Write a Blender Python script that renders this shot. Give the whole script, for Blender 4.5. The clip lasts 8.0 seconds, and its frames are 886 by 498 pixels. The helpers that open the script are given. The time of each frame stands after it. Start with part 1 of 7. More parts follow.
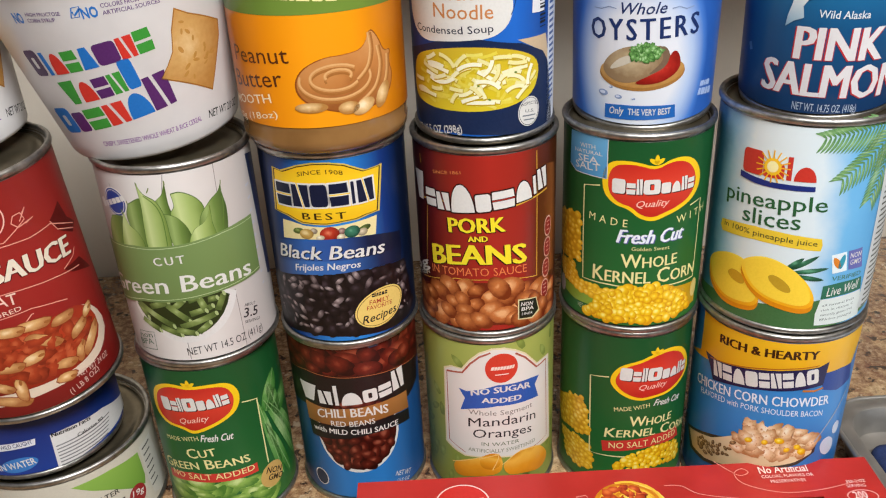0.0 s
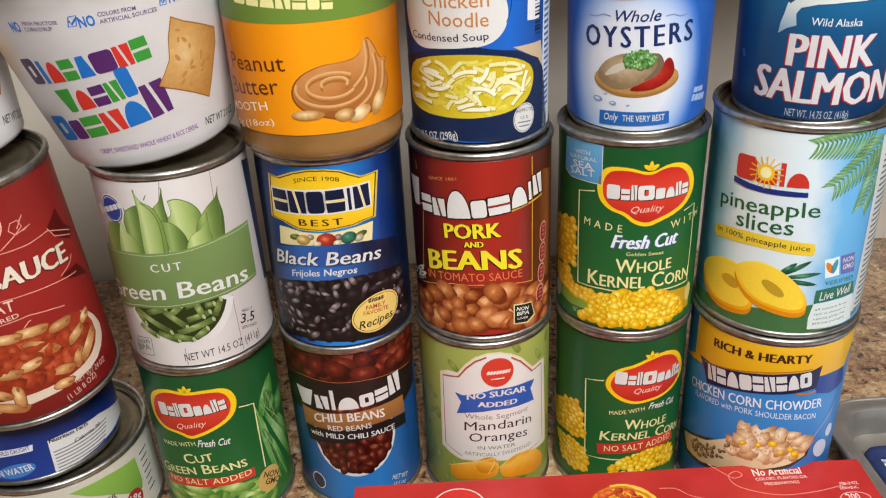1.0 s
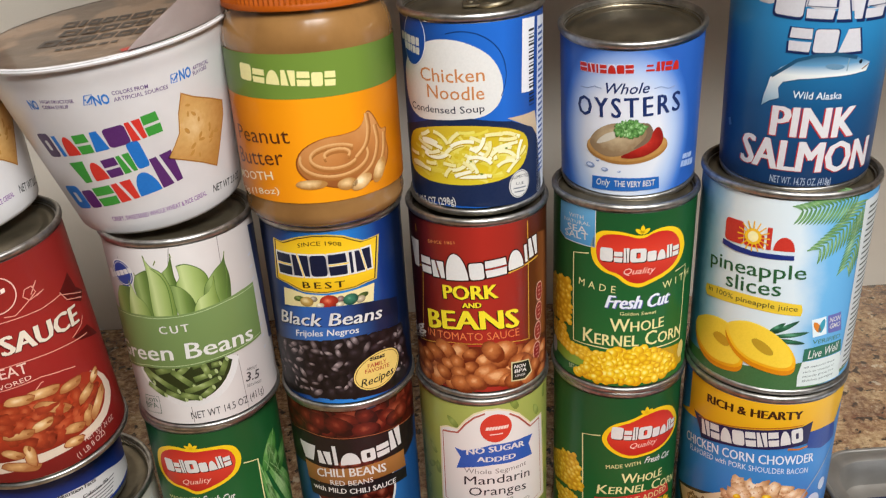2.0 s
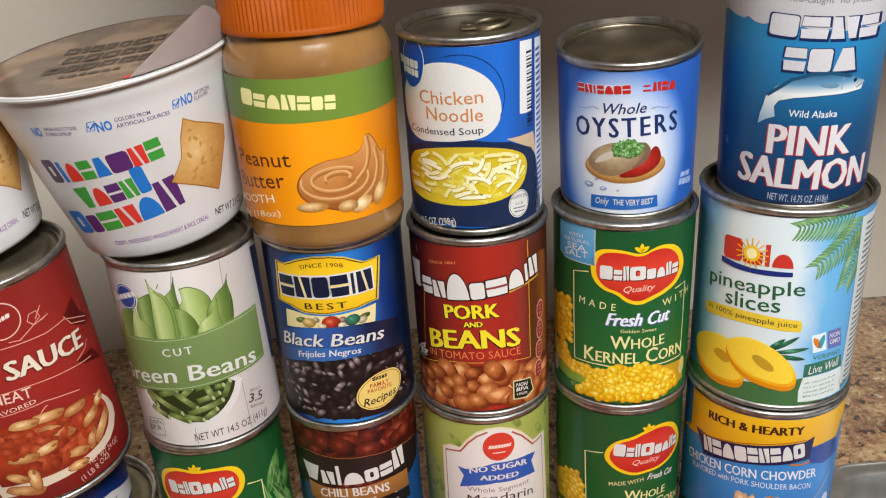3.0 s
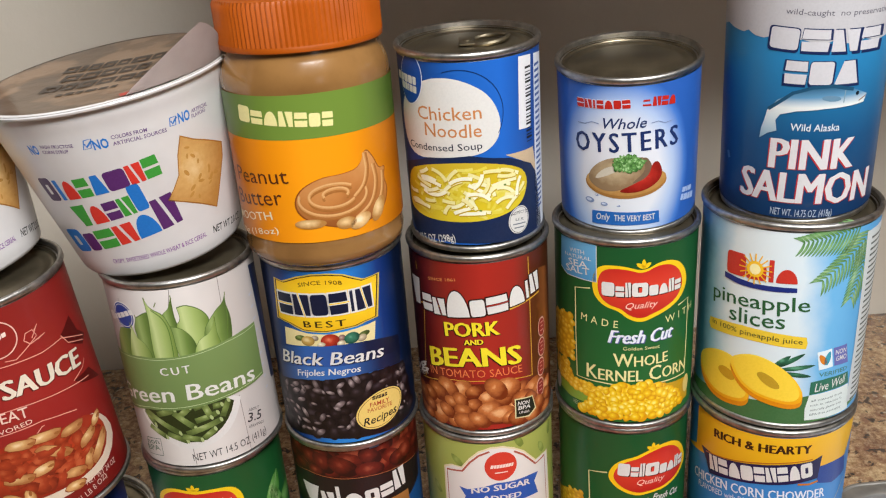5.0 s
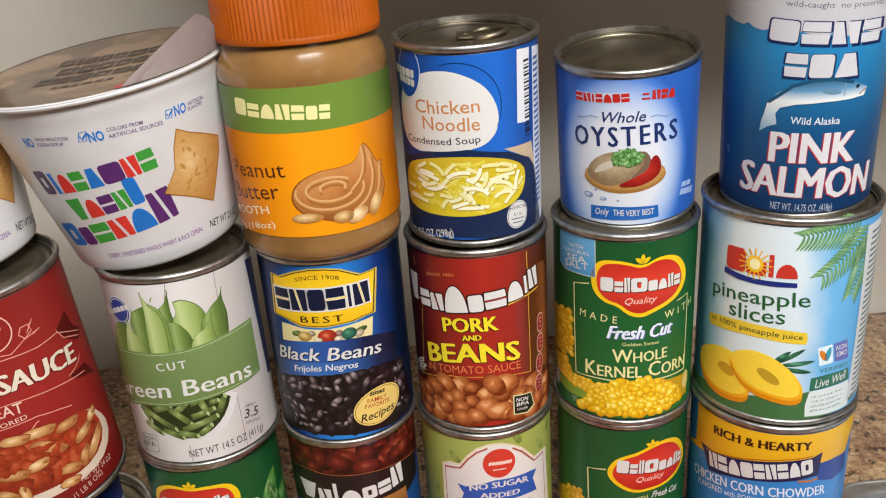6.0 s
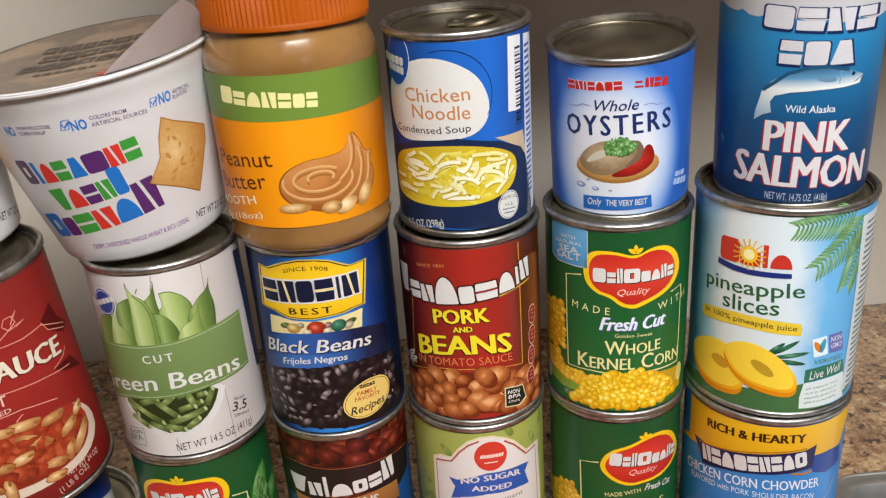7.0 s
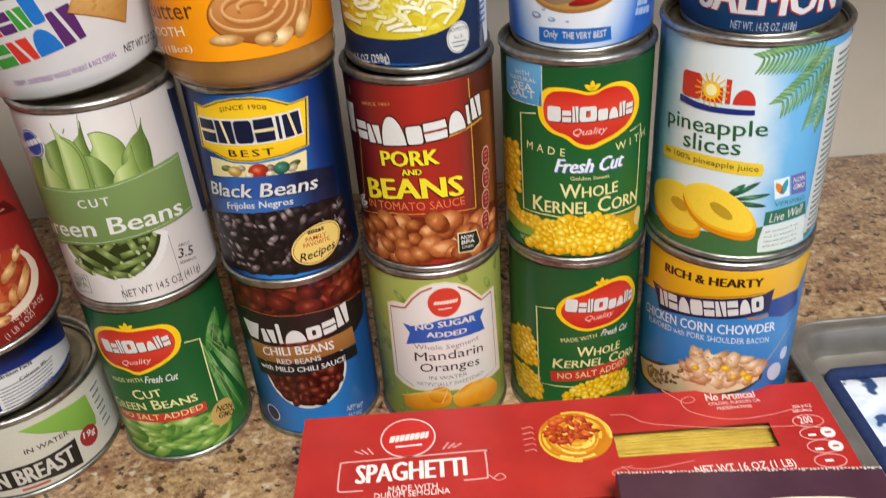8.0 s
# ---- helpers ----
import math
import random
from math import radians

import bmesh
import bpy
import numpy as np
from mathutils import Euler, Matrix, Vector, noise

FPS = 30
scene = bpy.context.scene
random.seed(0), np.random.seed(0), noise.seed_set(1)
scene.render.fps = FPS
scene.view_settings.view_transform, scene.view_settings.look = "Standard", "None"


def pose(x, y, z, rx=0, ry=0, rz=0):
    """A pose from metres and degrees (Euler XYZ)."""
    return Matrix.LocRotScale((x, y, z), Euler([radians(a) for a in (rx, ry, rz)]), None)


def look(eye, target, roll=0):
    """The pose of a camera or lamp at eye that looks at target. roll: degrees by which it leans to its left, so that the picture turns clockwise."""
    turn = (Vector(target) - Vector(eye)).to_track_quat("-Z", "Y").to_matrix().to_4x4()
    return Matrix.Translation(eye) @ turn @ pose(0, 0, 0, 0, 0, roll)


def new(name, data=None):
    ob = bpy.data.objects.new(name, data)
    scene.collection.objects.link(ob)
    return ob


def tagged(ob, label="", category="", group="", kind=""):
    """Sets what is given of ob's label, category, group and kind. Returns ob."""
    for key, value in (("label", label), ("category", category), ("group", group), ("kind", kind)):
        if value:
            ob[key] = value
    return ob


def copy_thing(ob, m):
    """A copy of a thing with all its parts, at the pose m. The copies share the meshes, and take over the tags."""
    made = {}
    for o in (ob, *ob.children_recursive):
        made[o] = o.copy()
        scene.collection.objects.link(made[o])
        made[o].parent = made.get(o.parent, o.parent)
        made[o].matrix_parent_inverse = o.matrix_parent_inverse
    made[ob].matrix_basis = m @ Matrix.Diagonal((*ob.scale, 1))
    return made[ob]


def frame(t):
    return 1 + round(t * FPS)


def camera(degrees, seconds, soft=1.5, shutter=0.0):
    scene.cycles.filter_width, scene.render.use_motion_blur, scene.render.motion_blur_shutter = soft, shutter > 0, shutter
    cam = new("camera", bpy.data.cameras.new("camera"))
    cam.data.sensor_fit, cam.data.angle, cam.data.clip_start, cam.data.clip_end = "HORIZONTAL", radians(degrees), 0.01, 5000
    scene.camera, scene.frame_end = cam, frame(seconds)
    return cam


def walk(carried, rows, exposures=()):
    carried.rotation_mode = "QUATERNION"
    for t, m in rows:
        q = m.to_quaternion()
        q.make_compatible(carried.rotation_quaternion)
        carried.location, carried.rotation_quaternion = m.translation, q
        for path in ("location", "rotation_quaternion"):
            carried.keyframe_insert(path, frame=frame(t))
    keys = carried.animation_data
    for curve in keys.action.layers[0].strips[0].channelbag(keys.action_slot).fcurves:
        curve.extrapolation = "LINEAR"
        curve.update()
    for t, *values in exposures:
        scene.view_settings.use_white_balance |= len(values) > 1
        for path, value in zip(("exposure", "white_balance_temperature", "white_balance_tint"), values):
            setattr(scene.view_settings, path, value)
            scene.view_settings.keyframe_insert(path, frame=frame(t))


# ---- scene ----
cam = camera(54.68, 8.0, soft=1.15, shutter=0.4)
PATH = [
    (0, -0.02227, -0.41119, 0.36306, 0.137, -27.656, -3.026),
    (0.5, -0.02348, -0.41206, 0.36312, -0.166, -27.791, -2.936),
    (1, -0.02295, -0.41174, 0.36706, -0.291, -27.737, -2.983),
    (1.5, -0.02252, -0.41365, 0.37851, -0.069, -27.163, -3.123),
    (2, -0.02027, -0.41821, 0.38622, -0.217, -25.518, -3.250),
    (2.2, -0.01832, -0.41953, 0.38885, 0.050, -25.327, -3.485),
    (3.3, -0.01979, -0.41922, 0.39098, -0.148, -24.054, -4.049),
    (3.5, -0.01763, -0.42067, 0.39004, -0.013, -23.620, -4.140),
    (4, -0.01593, -0.41981, 0.38919, 0.177, -23.497, -4.292),
    (4.5, -0.01616, -0.42014, 0.38881, 0.288, -23.187, -4.330),
    (4.7, -0.01589, -0.41856, 0.38864, 0.327, -23.381, -4.350),
    (5.8, -0.01411, -0.41491, 0.38474, 0.418, -23.313, -4.340),
    (6, -0.01466, -0.41543, 0.38349, 0.331, -23.206, -4.300),
    (6.5, -0.01492, -0.41435, 0.38221, 0.315, -23.258, -4.345),
    (7, -0.01187, -0.41059, 0.38005, 0.099, -23.706, -4.252),
    (7.3, -0.00588, -0.40607, 0.37069, 0.201, -24.945, -4.342),
    (7.5, -0.00319, -0.40288, 0.36835, 0.198, -27.383, -4.356),
    (7.7, 0.00413, -0.40165, 0.36401, 0.812, -30.104, -4.744),
    (8, 0.01038, -0.40089, 0.35995, 0.652, -32.636, -4.707),
]


def eye_pose(x, y, z, yaw, pitch, roll):
    a, b = radians(yaw), radians(pitch)
    ahead = Vector((-math.sin(a) * math.cos(b), math.cos(a) * math.cos(b), math.sin(b)))
    return look((x, y, z), Vector((x, y, z)) + ahead, roll)


EXPOSURES = [(0.0, 0.0), (8.0, 0.0)]
walk(cam, [(row[0], eye_pose(*row[1:])) for row in PATH], EXPOSURES)

# ---- light: hanging kitchen lamp, side window, added left fill, in a closed room ----
world = bpy.data.worlds.new("world")
scene.world = world
world.use_nodes = True
world.node_tree.nodes["Background"].inputs["Color"].default_value = (0.9, 0.95, 1.0, 1)
world.node_tree.nodes["Background"].inputs["Strength"].default_value = 0.03


def area_lamp(name, eye, target, sx, sy, watts, colour):
    data = bpy.data.lights.new(name, "AREA")
    data.shape, data.size, data.size_y, data.energy, data.color = "RECTANGLE", sx, sy, watts, colour
    ob = new(name, data)
    ob.matrix_world = look(eye, target)
    return ob


area_lamp("kitchen_lamp_glow", (0.22, -0.76, 1.12), (0.0, 0.0, 0.2), 0.5, 0.36, 25, (0.955, 0.97, 0.97))
# Fill lamp added at the left to brighten that end of the back wall.
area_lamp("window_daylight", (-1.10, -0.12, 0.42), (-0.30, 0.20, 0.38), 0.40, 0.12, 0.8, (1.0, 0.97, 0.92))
area_lamp("side_window_daylight", (1.2, -2.6, 0.60), (0.0, 0.0, 0.15), 0.45, 0.9, 1.2, (0.96, 0.98, 1.0))

# ---- materials ----
MATS = {}


def lin(h):
    """A linear colour from a hex string in sRGB."""
    v = [int(h[i:i + 2], 16) / 255 for i in (0, 2, 4)]
    return tuple(c / 12.92 if c <= 0.04045 else ((c + 0.055) / 1.055) ** 2.4 for c in v) + (1.0,)


class Mat:
    """A small writer of node materials."""

    def __init__(self, name, rough=0.5, metal=0.0, spec=0.5, coat=0.0):
        self.m = bpy.data.materials.new(name)
        self.m.use_nodes = True
        self.t = self.m.node_tree
        self.p = self.t.nodes["Principled BSDF"]
        self.p.inputs["Roughness"].default_value = rough
        self.p.inputs["Metallic"].default_value = metal
        self.p.inputs["Specular IOR Level"].default_value = spec
        self.p.inputs["Coat Weight"].default_value = coat
        self.p.inputs["Coat Roughness"].default_value = 0.15
        self.co = self.t.nodes.new("ShaderNodeTexCoord")

    def node(self, kind, **ins):
        n = self.t.nodes.new(kind)
        for k, v in ins.items():
            s = n.inputs[int(k[1:])] if k[0] == "i" and k[1:].isdigit() else n.inputs[k.replace("_", " ")]
            if isinstance(v, bpy.types.NodeSocket):
                self.t.links.new(v, s)
            else:
                s.default_value = v
        return n

    def noise(self, scale, detail=4.0, rough=0.55, at="Object"):
        return self.node("ShaderNodeTexNoise", Vector=self.co.outputs[at], Scale=scale, Detail=detail, Roughness=rough).outputs["Fac"]

    def ramp(self, fac, *stops):
        n = self.node("ShaderNodeValToRGB", Fac=fac)
        el = n.color_ramp.elements
        while len(el) < len(stops):
            el.new(0.5)
        for e, (pos, col) in zip(el, stops):
            e.position, e.color = pos, lin(col) if isinstance(col, str) else (col, col, col, 1)
        return n.outputs["Color"]

    def mix(self, fac, a, b, mode="MIX"):
        n = self.t.nodes.new("ShaderNodeMix")
        n.data_type, n.blend_type = "RGBA", mode
        for s, v in ((n.inputs[0], fac), (n.inputs[6], a), (n.inputs[7], b)):
            if isinstance(v, bpy.types.NodeSocket):
                self.t.links.new(v, s)
            elif isinstance(v, str):
                s.default_value = lin(v)
            else:
                s.default_value = v
        return n.outputs[2]

    def colour(self, v):
        if isinstance(v, bpy.types.NodeSocket):
            self.t.links.new(v, self.p.inputs["Base Color"])
        else:
            self.p.inputs["Base Color"].default_value = lin(v)
        return self

    def rough(self, fac, lo, hi):
        n = self.node("ShaderNodeMapRange", Value=fac, To_Min=lo, To_Max=hi)
        self.t.links.new(n.outputs[0], self.p.inputs["Roughness"])
        return self

    def bump(self, fac, strength, distance):
        n = self.node("ShaderNodeBump", Strength=strength, Distance=distance, Height=fac)
        self.t.links.new(n.outputs[0], self.p.inputs["Normal"])
        return self

    def uv(self):
        n = self.node("ShaderNodeSeparateXYZ", Vector=self.co.outputs["UV"])
        return n.outputs[0], n.outputs[1]


def ink(h, rough=0.34, coat=0.1):
    """Printed paper of one ink: faint mottling, slightly uneven gloss."""
    key = ("ink", h, rough, coat)
    if key not in MATS:
        m = Mat("print_" + h, rough, 0, 0.3, coat)
        n = m.noise(900, 3)
        d = [max(0, int(h[i:i + 2], 16) - 5) for i in (0, 2, 4)]
        m.colour(m.ramp(n, (0.3, "%02x%02x%02x" % tuple(d)), (0.6, h)))
        m.rough(m.noise(60, 3), rough - 0.06, rough + 0.1)
        m.bump(m.noise(140, 2), 0.08, 0.0006)
        MATS[key] = m.m
    return MATS[key]


def wash(name, axis, *stops, rough=0.34, warp=0.0, middle=(0.5, 0.5), reach=(0.5, 0.5)):
    """Printed paper whose ink, with painted side shade on some labels, runs through colours along the label: axis 0
    across, 1 up (both 0 to 1), 2 from the middle outward.
    """
    key = ("wash", name)
    if key not in MATS:
        m = Mat("print_" + name, rough, 0, 0.3, 0.1)
        u, v = m.uv()
        if axis == 2:
            a = m.node("ShaderNodeMath", i0=u, i1=1 / reach[0], i2=-middle[0] / reach[0])
            a.operation = "MULTIPLY_ADD"
            b = m.node("ShaderNodeMath", i0=v, i1=1 / reach[1], i2=-middle[1] / reach[1])
            b.operation = "MULTIPLY_ADD"
            c = m.node("ShaderNodeCombineXYZ", X=a.outputs[0], Y=b.outputs[0])
            n = m.node("ShaderNodeVectorMath", i0=c.outputs[0])
            n.operation = "LENGTH"
            f = m.node("ShaderNodeMath", i0=n.outputs["Value"], i1=1.0)
            f.operation = "MULTIPLY"
            f = f.outputs[0]
        else:
            f = (u, v)[axis]
        if warp:
            w = m.node("ShaderNodeMath", i0=m.noise(45, 5), i1=warp, i2=f)
            w.operation = "MULTIPLY_ADD"
            s = m.node("ShaderNodeMath", i0=w.outputs[0], i1=warp / 2)
            s.operation = "SUBTRACT"
            f = s.outputs[0]
        m.colour(m.ramp(f, *stops))
        m.rough(m.noise(60, 3), rough - 0.06, rough + 0.1)
        m.bump(m.noise(140, 2), 0.08, 0.0006)
        MATS[key] = m.m
    return MATS[key]


def food(name, dark, mid, light, spots=None, rough=0.36):
    """A printed picture of food: each piece shaded from its own middle to its rim, no two the same."""
    key = ("food", name)
    if key not in MATS:
        m = Mat("print_" + name, rough, 0, 0.3, 0.1)
        g = m.node("ShaderNodeObjectInfo")
        u, v = m.uv()
        sq = []
        for s, off in ((u, 0.42), (v, 0.60)):
            a = m.node("ShaderNodeMath", i0=s, i1=off)
            a.operation = "SUBTRACT"
            sq.append(a.outputs[0])
        c = m.node("ShaderNodeCombineXYZ", X=sq[0], Y=sq[1])
        n = m.node("ShaderNodeVectorMath", i0=c.outputs[0])
        n.operation = "LENGTH"
        k = m.node("ShaderNodeMath", i0=g.outputs["Random"], i1=0.28, i2=n.outputs["Value"])
        k.operation = "MULTIPLY_ADD"
        j = m.node("ShaderNodeMath", i0=m.noise(380, 4), i1=0.34, i2=k.outputs[0])
        j.operation = "MULTIPLY_ADD"
        col = m.ramp(j.outputs[0], (0.30, light), (0.50, mid), (0.86, dark))
        if spots:
            col = m.mix(m.ramp(m.noise(700, 3), (0.58, 0.0), (0.66, 1.0)), col, spots)
        m.colour(col)
        m.bump(m.noise(140, 2), 0.08, 0.0006)
        MATS[key] = m.m
    return MATS[key]


def steel():
    m = Mat("tinplate", 0.28, 1.0)
    m.colour(m.ramp(m.noise(220, 4), (0.3, "9a9690"), (0.7, "c9c5bf")))
    m.rough(m.noise(90, 4), 0.3, 0.5)
    m.bump(m.noise(300, 3), 0.05, 0.0004)
    return m.m


def lacquer():
    m = Mat("lacquered_lid", 0.3, 0.85)
    m.colour(m.ramp(m.noise(60, 5), (0.3, "645b4b"), (0.7, "8a7f69")))
    m.rough(m.noise(120, 4), 0.22, 0.45)
    return m.m


def granite():
    """Polished brown granite: cream and tan clouds, rusty patches, dark flecks of two sizes."""
    m = Mat("granite", 0.2, 0, 0.5, 0.3)
    v = m.node("ShaderNodeTexVoronoi", Vector=m.co.outputs["Object"], Scale=320)
    base = m.ramp(m.noise(34, 8, 0.72), (0.32, "4a2e1e"), (0.43, "7c563a"), (0.52, "aa845a"), (0.62, "ccae80"), (0.74, "846042"))
    grain = m.ramp(m.noise(210, 6, 0.75), (0.36, "33211a"), (0.46, "84624a"), (0.58, "c2a480"), (0.72, "decba8"))
    col = m.mix(0.5, base, grain)
    rust = m.ramp(m.noise(58, 5, 0.65), (0.54, 0.0), (0.66, 0.75))
    col = m.mix(rust, col, "6e4230")
    flecks = m.ramp(m.noise(120, 4, 0.6), (0.57, 0.0), (0.62, 0.95))
    col = m.mix(flecks, col, "34231b")
    pale = m.ramp(m.noise(85, 3, 0.55), (0.62, 0.0), (0.68, 0.6))
    col = m.mix(pale, col, "d8c8ac")
    col = m.mix(m.ramp(v.outputs["Distance"], (0.0, 0.45), (0.3, 0.0)), col, "42322a")
    m.colour(col)
    m.rough(m.noise(150, 4), 0.14, 0.34)
    m.bump(m.noise(400, 3), 0.05, 0.0004)
    return m.m


def plaster(name, a, b):
    m = Mat(name, 0.62, 0, 0.35)
    m.colour(m.ramp(m.noise(7, 6, 0.6), (0.3, a), (0.7, b)))
    m.bump(m.noise(130, 5, 0.6), 0.25, 0.0012)
    return m.m


def plain(name, a, b, scale=60, rough=0.5, metal=0.0, bump=0.1, coat=0.0):
    m = Mat(name, rough, metal, 0.45, coat)
    m.colour(m.ramp(m.noise(scale, 5), (0.3, a), (0.7, b)))
    m.rough(m.noise(scale * 2, 4), max(0.05, rough - 0.1), rough + 0.12)
    m.bump(m.noise(scale * 3, 4), bump, 0.0008)
    return m.m


STEEL, LID, GRANITE = steel(), lacquer(), granite()
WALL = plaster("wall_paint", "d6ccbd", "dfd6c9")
# Unseen room surfaces, set dark so that little light bounces back.
ROOM = plaster("low_bounce_paint", "443a31", "4e443a")
CEIL = plaster("low_bounce_ceiling", "77716a", "857f77")
FLOORM = plain("floor_wood", "463223", "5c442e", 9, 0.45)


# ---- meshes ----
def link(name, bm, mat, parent=None, label="", smooth=40):
    me = bpy.data.meshes.new(name)
    bm.to_mesh(me)
    bm.free()
    if smooth:
        me.shade_smooth()
        me.set_sharp_from_angle(angle=radians(smooth))
    for one in mat if isinstance(mat, (list, tuple)) else [mat]:
        me.materials.append(one)
    ob = new(name, me)
    if parent:
        ob.parent = parent
    if label:
        tagged(ob, label)
    return ob


def part(name, bm, material, parent, label="", smooth=40):
    return link(name, bm, material, parent, label, smooth)


def lathe(profile, segs=96, wobble=0.0):
    """A turned form from (radius, height) pairs in metres."""
    bm = bmesh.new()
    rings = []
    for i, (r, z) in enumerate(profile):
        if r < 1e-6:
            rings.append([bm.verts.new((0, 0, z))])
            continue
        ring = []
        for s in range(segs):
            a = 2 * math.pi * s / segs
            rr = r + wobble * noise.noise(Vector((math.cos(a) * 2, math.sin(a) * 2, z * 40)))
            ring.append(bm.verts.new((rr * math.sin(a), -rr * math.cos(a), z)))
        rings.append(ring)
    for a, b in zip(rings, rings[1:]):
        for s in range(segs):
            t = (s + 1) % segs
            if len(a) == 1 and len(b) == 1:
                continue
            if len(a) == 1:
                bm.faces.new((a[0], b[t], b[s]))
            elif len(b) == 1:
                bm.faces.new((a[s], a[t], b[0]))
            else:
                bm.faces.new((a[s], a[t], b[t], b[s]))
    bmesh.ops.recalc_face_normals(bm, faces=bm.faces)
    return bm


def block(x0, y0, z0, x1, y1, z1, bevel=0.0, segs=2):
    bm = bmesh.new()
    bmesh.ops.create_cube(bm, size=1, matrix=Matrix.Translation(((x0 + x1) / 2, (y0 + y1) / 2, (z0 + z1) / 2)) @ Matrix.Diagonal((x1 - x0, y1 - y0, z1 - z0, 1)))
    if bevel:
        bmesh.ops.bevel(bm, geom=bm.edges[:], offset=bevel, segments=segs, profile=0.5, affect="EDGES")
    return bm


def tube(points, radius, segs=8, closed=False):
    """A round rod along points."""
    bm = bmesh.new()
    pts = [Vector(p) for p in points]
    rings = []
    n = len(pts)
    for i, p in enumerate(pts):
        a = pts[(i - 1) % n] if closed or i else p
        b = pts[(i + 1) % n] if closed or i < n - 1 else p
        q = (b - a).to_track_quat("Z", "Y")
        rings.append([bm.verts.new(p + q @ Vector((radius * math.cos(t), radius * math.sin(t), 0))) for t in [2 * math.pi * k / segs for k in range(segs)]])
    pairs = list(zip(rings, rings[1:])) + ([(rings[-1], rings[0])] if closed else [])
    for a, b in pairs:
        for k in range(segs):
            bm.faces.new((a[k], a[(k + 1) % segs], b[(k + 1) % segs], b[k]))
    if not closed:
        bm.faces.new(rings[0][::-1])
        bm.faces.new(rings[-1])
    bmesh.ops.recalc_face_normals(bm, faces=bm.faces)
    return bm


def stand(base, lean):
    """A pose at base whose upright leans by two small angles in x and y."""
    n = Vector((math.sin(lean[0]), math.sin(lean[1]), 1)).normalized()
    return Matrix.Translation(base) @ Vector((0, 0, 1)).rotation_difference(n).to_matrix().to_4x4()


def cap_height():
    """The height of a capital in the built-in font, at size 1."""
    cu = bpy.data.curves.new("probe", "FONT")
    cu.body = "H"
    ob = bpy.data.objects.new("probe", cu)
    scene.collection.objects.link(ob)
    me = ob.evaluated_get(bpy.context.evaluated_depsgraph_get()).to_mesh()
    top = max(v.co.y for v in me.vertices)
    ob.to_mesh_clear()
    bpy.data.objects.remove(ob)
    bpy.data.curves.remove(cu)
    return top


CAP = [cap_height()]


STEP = 2.0


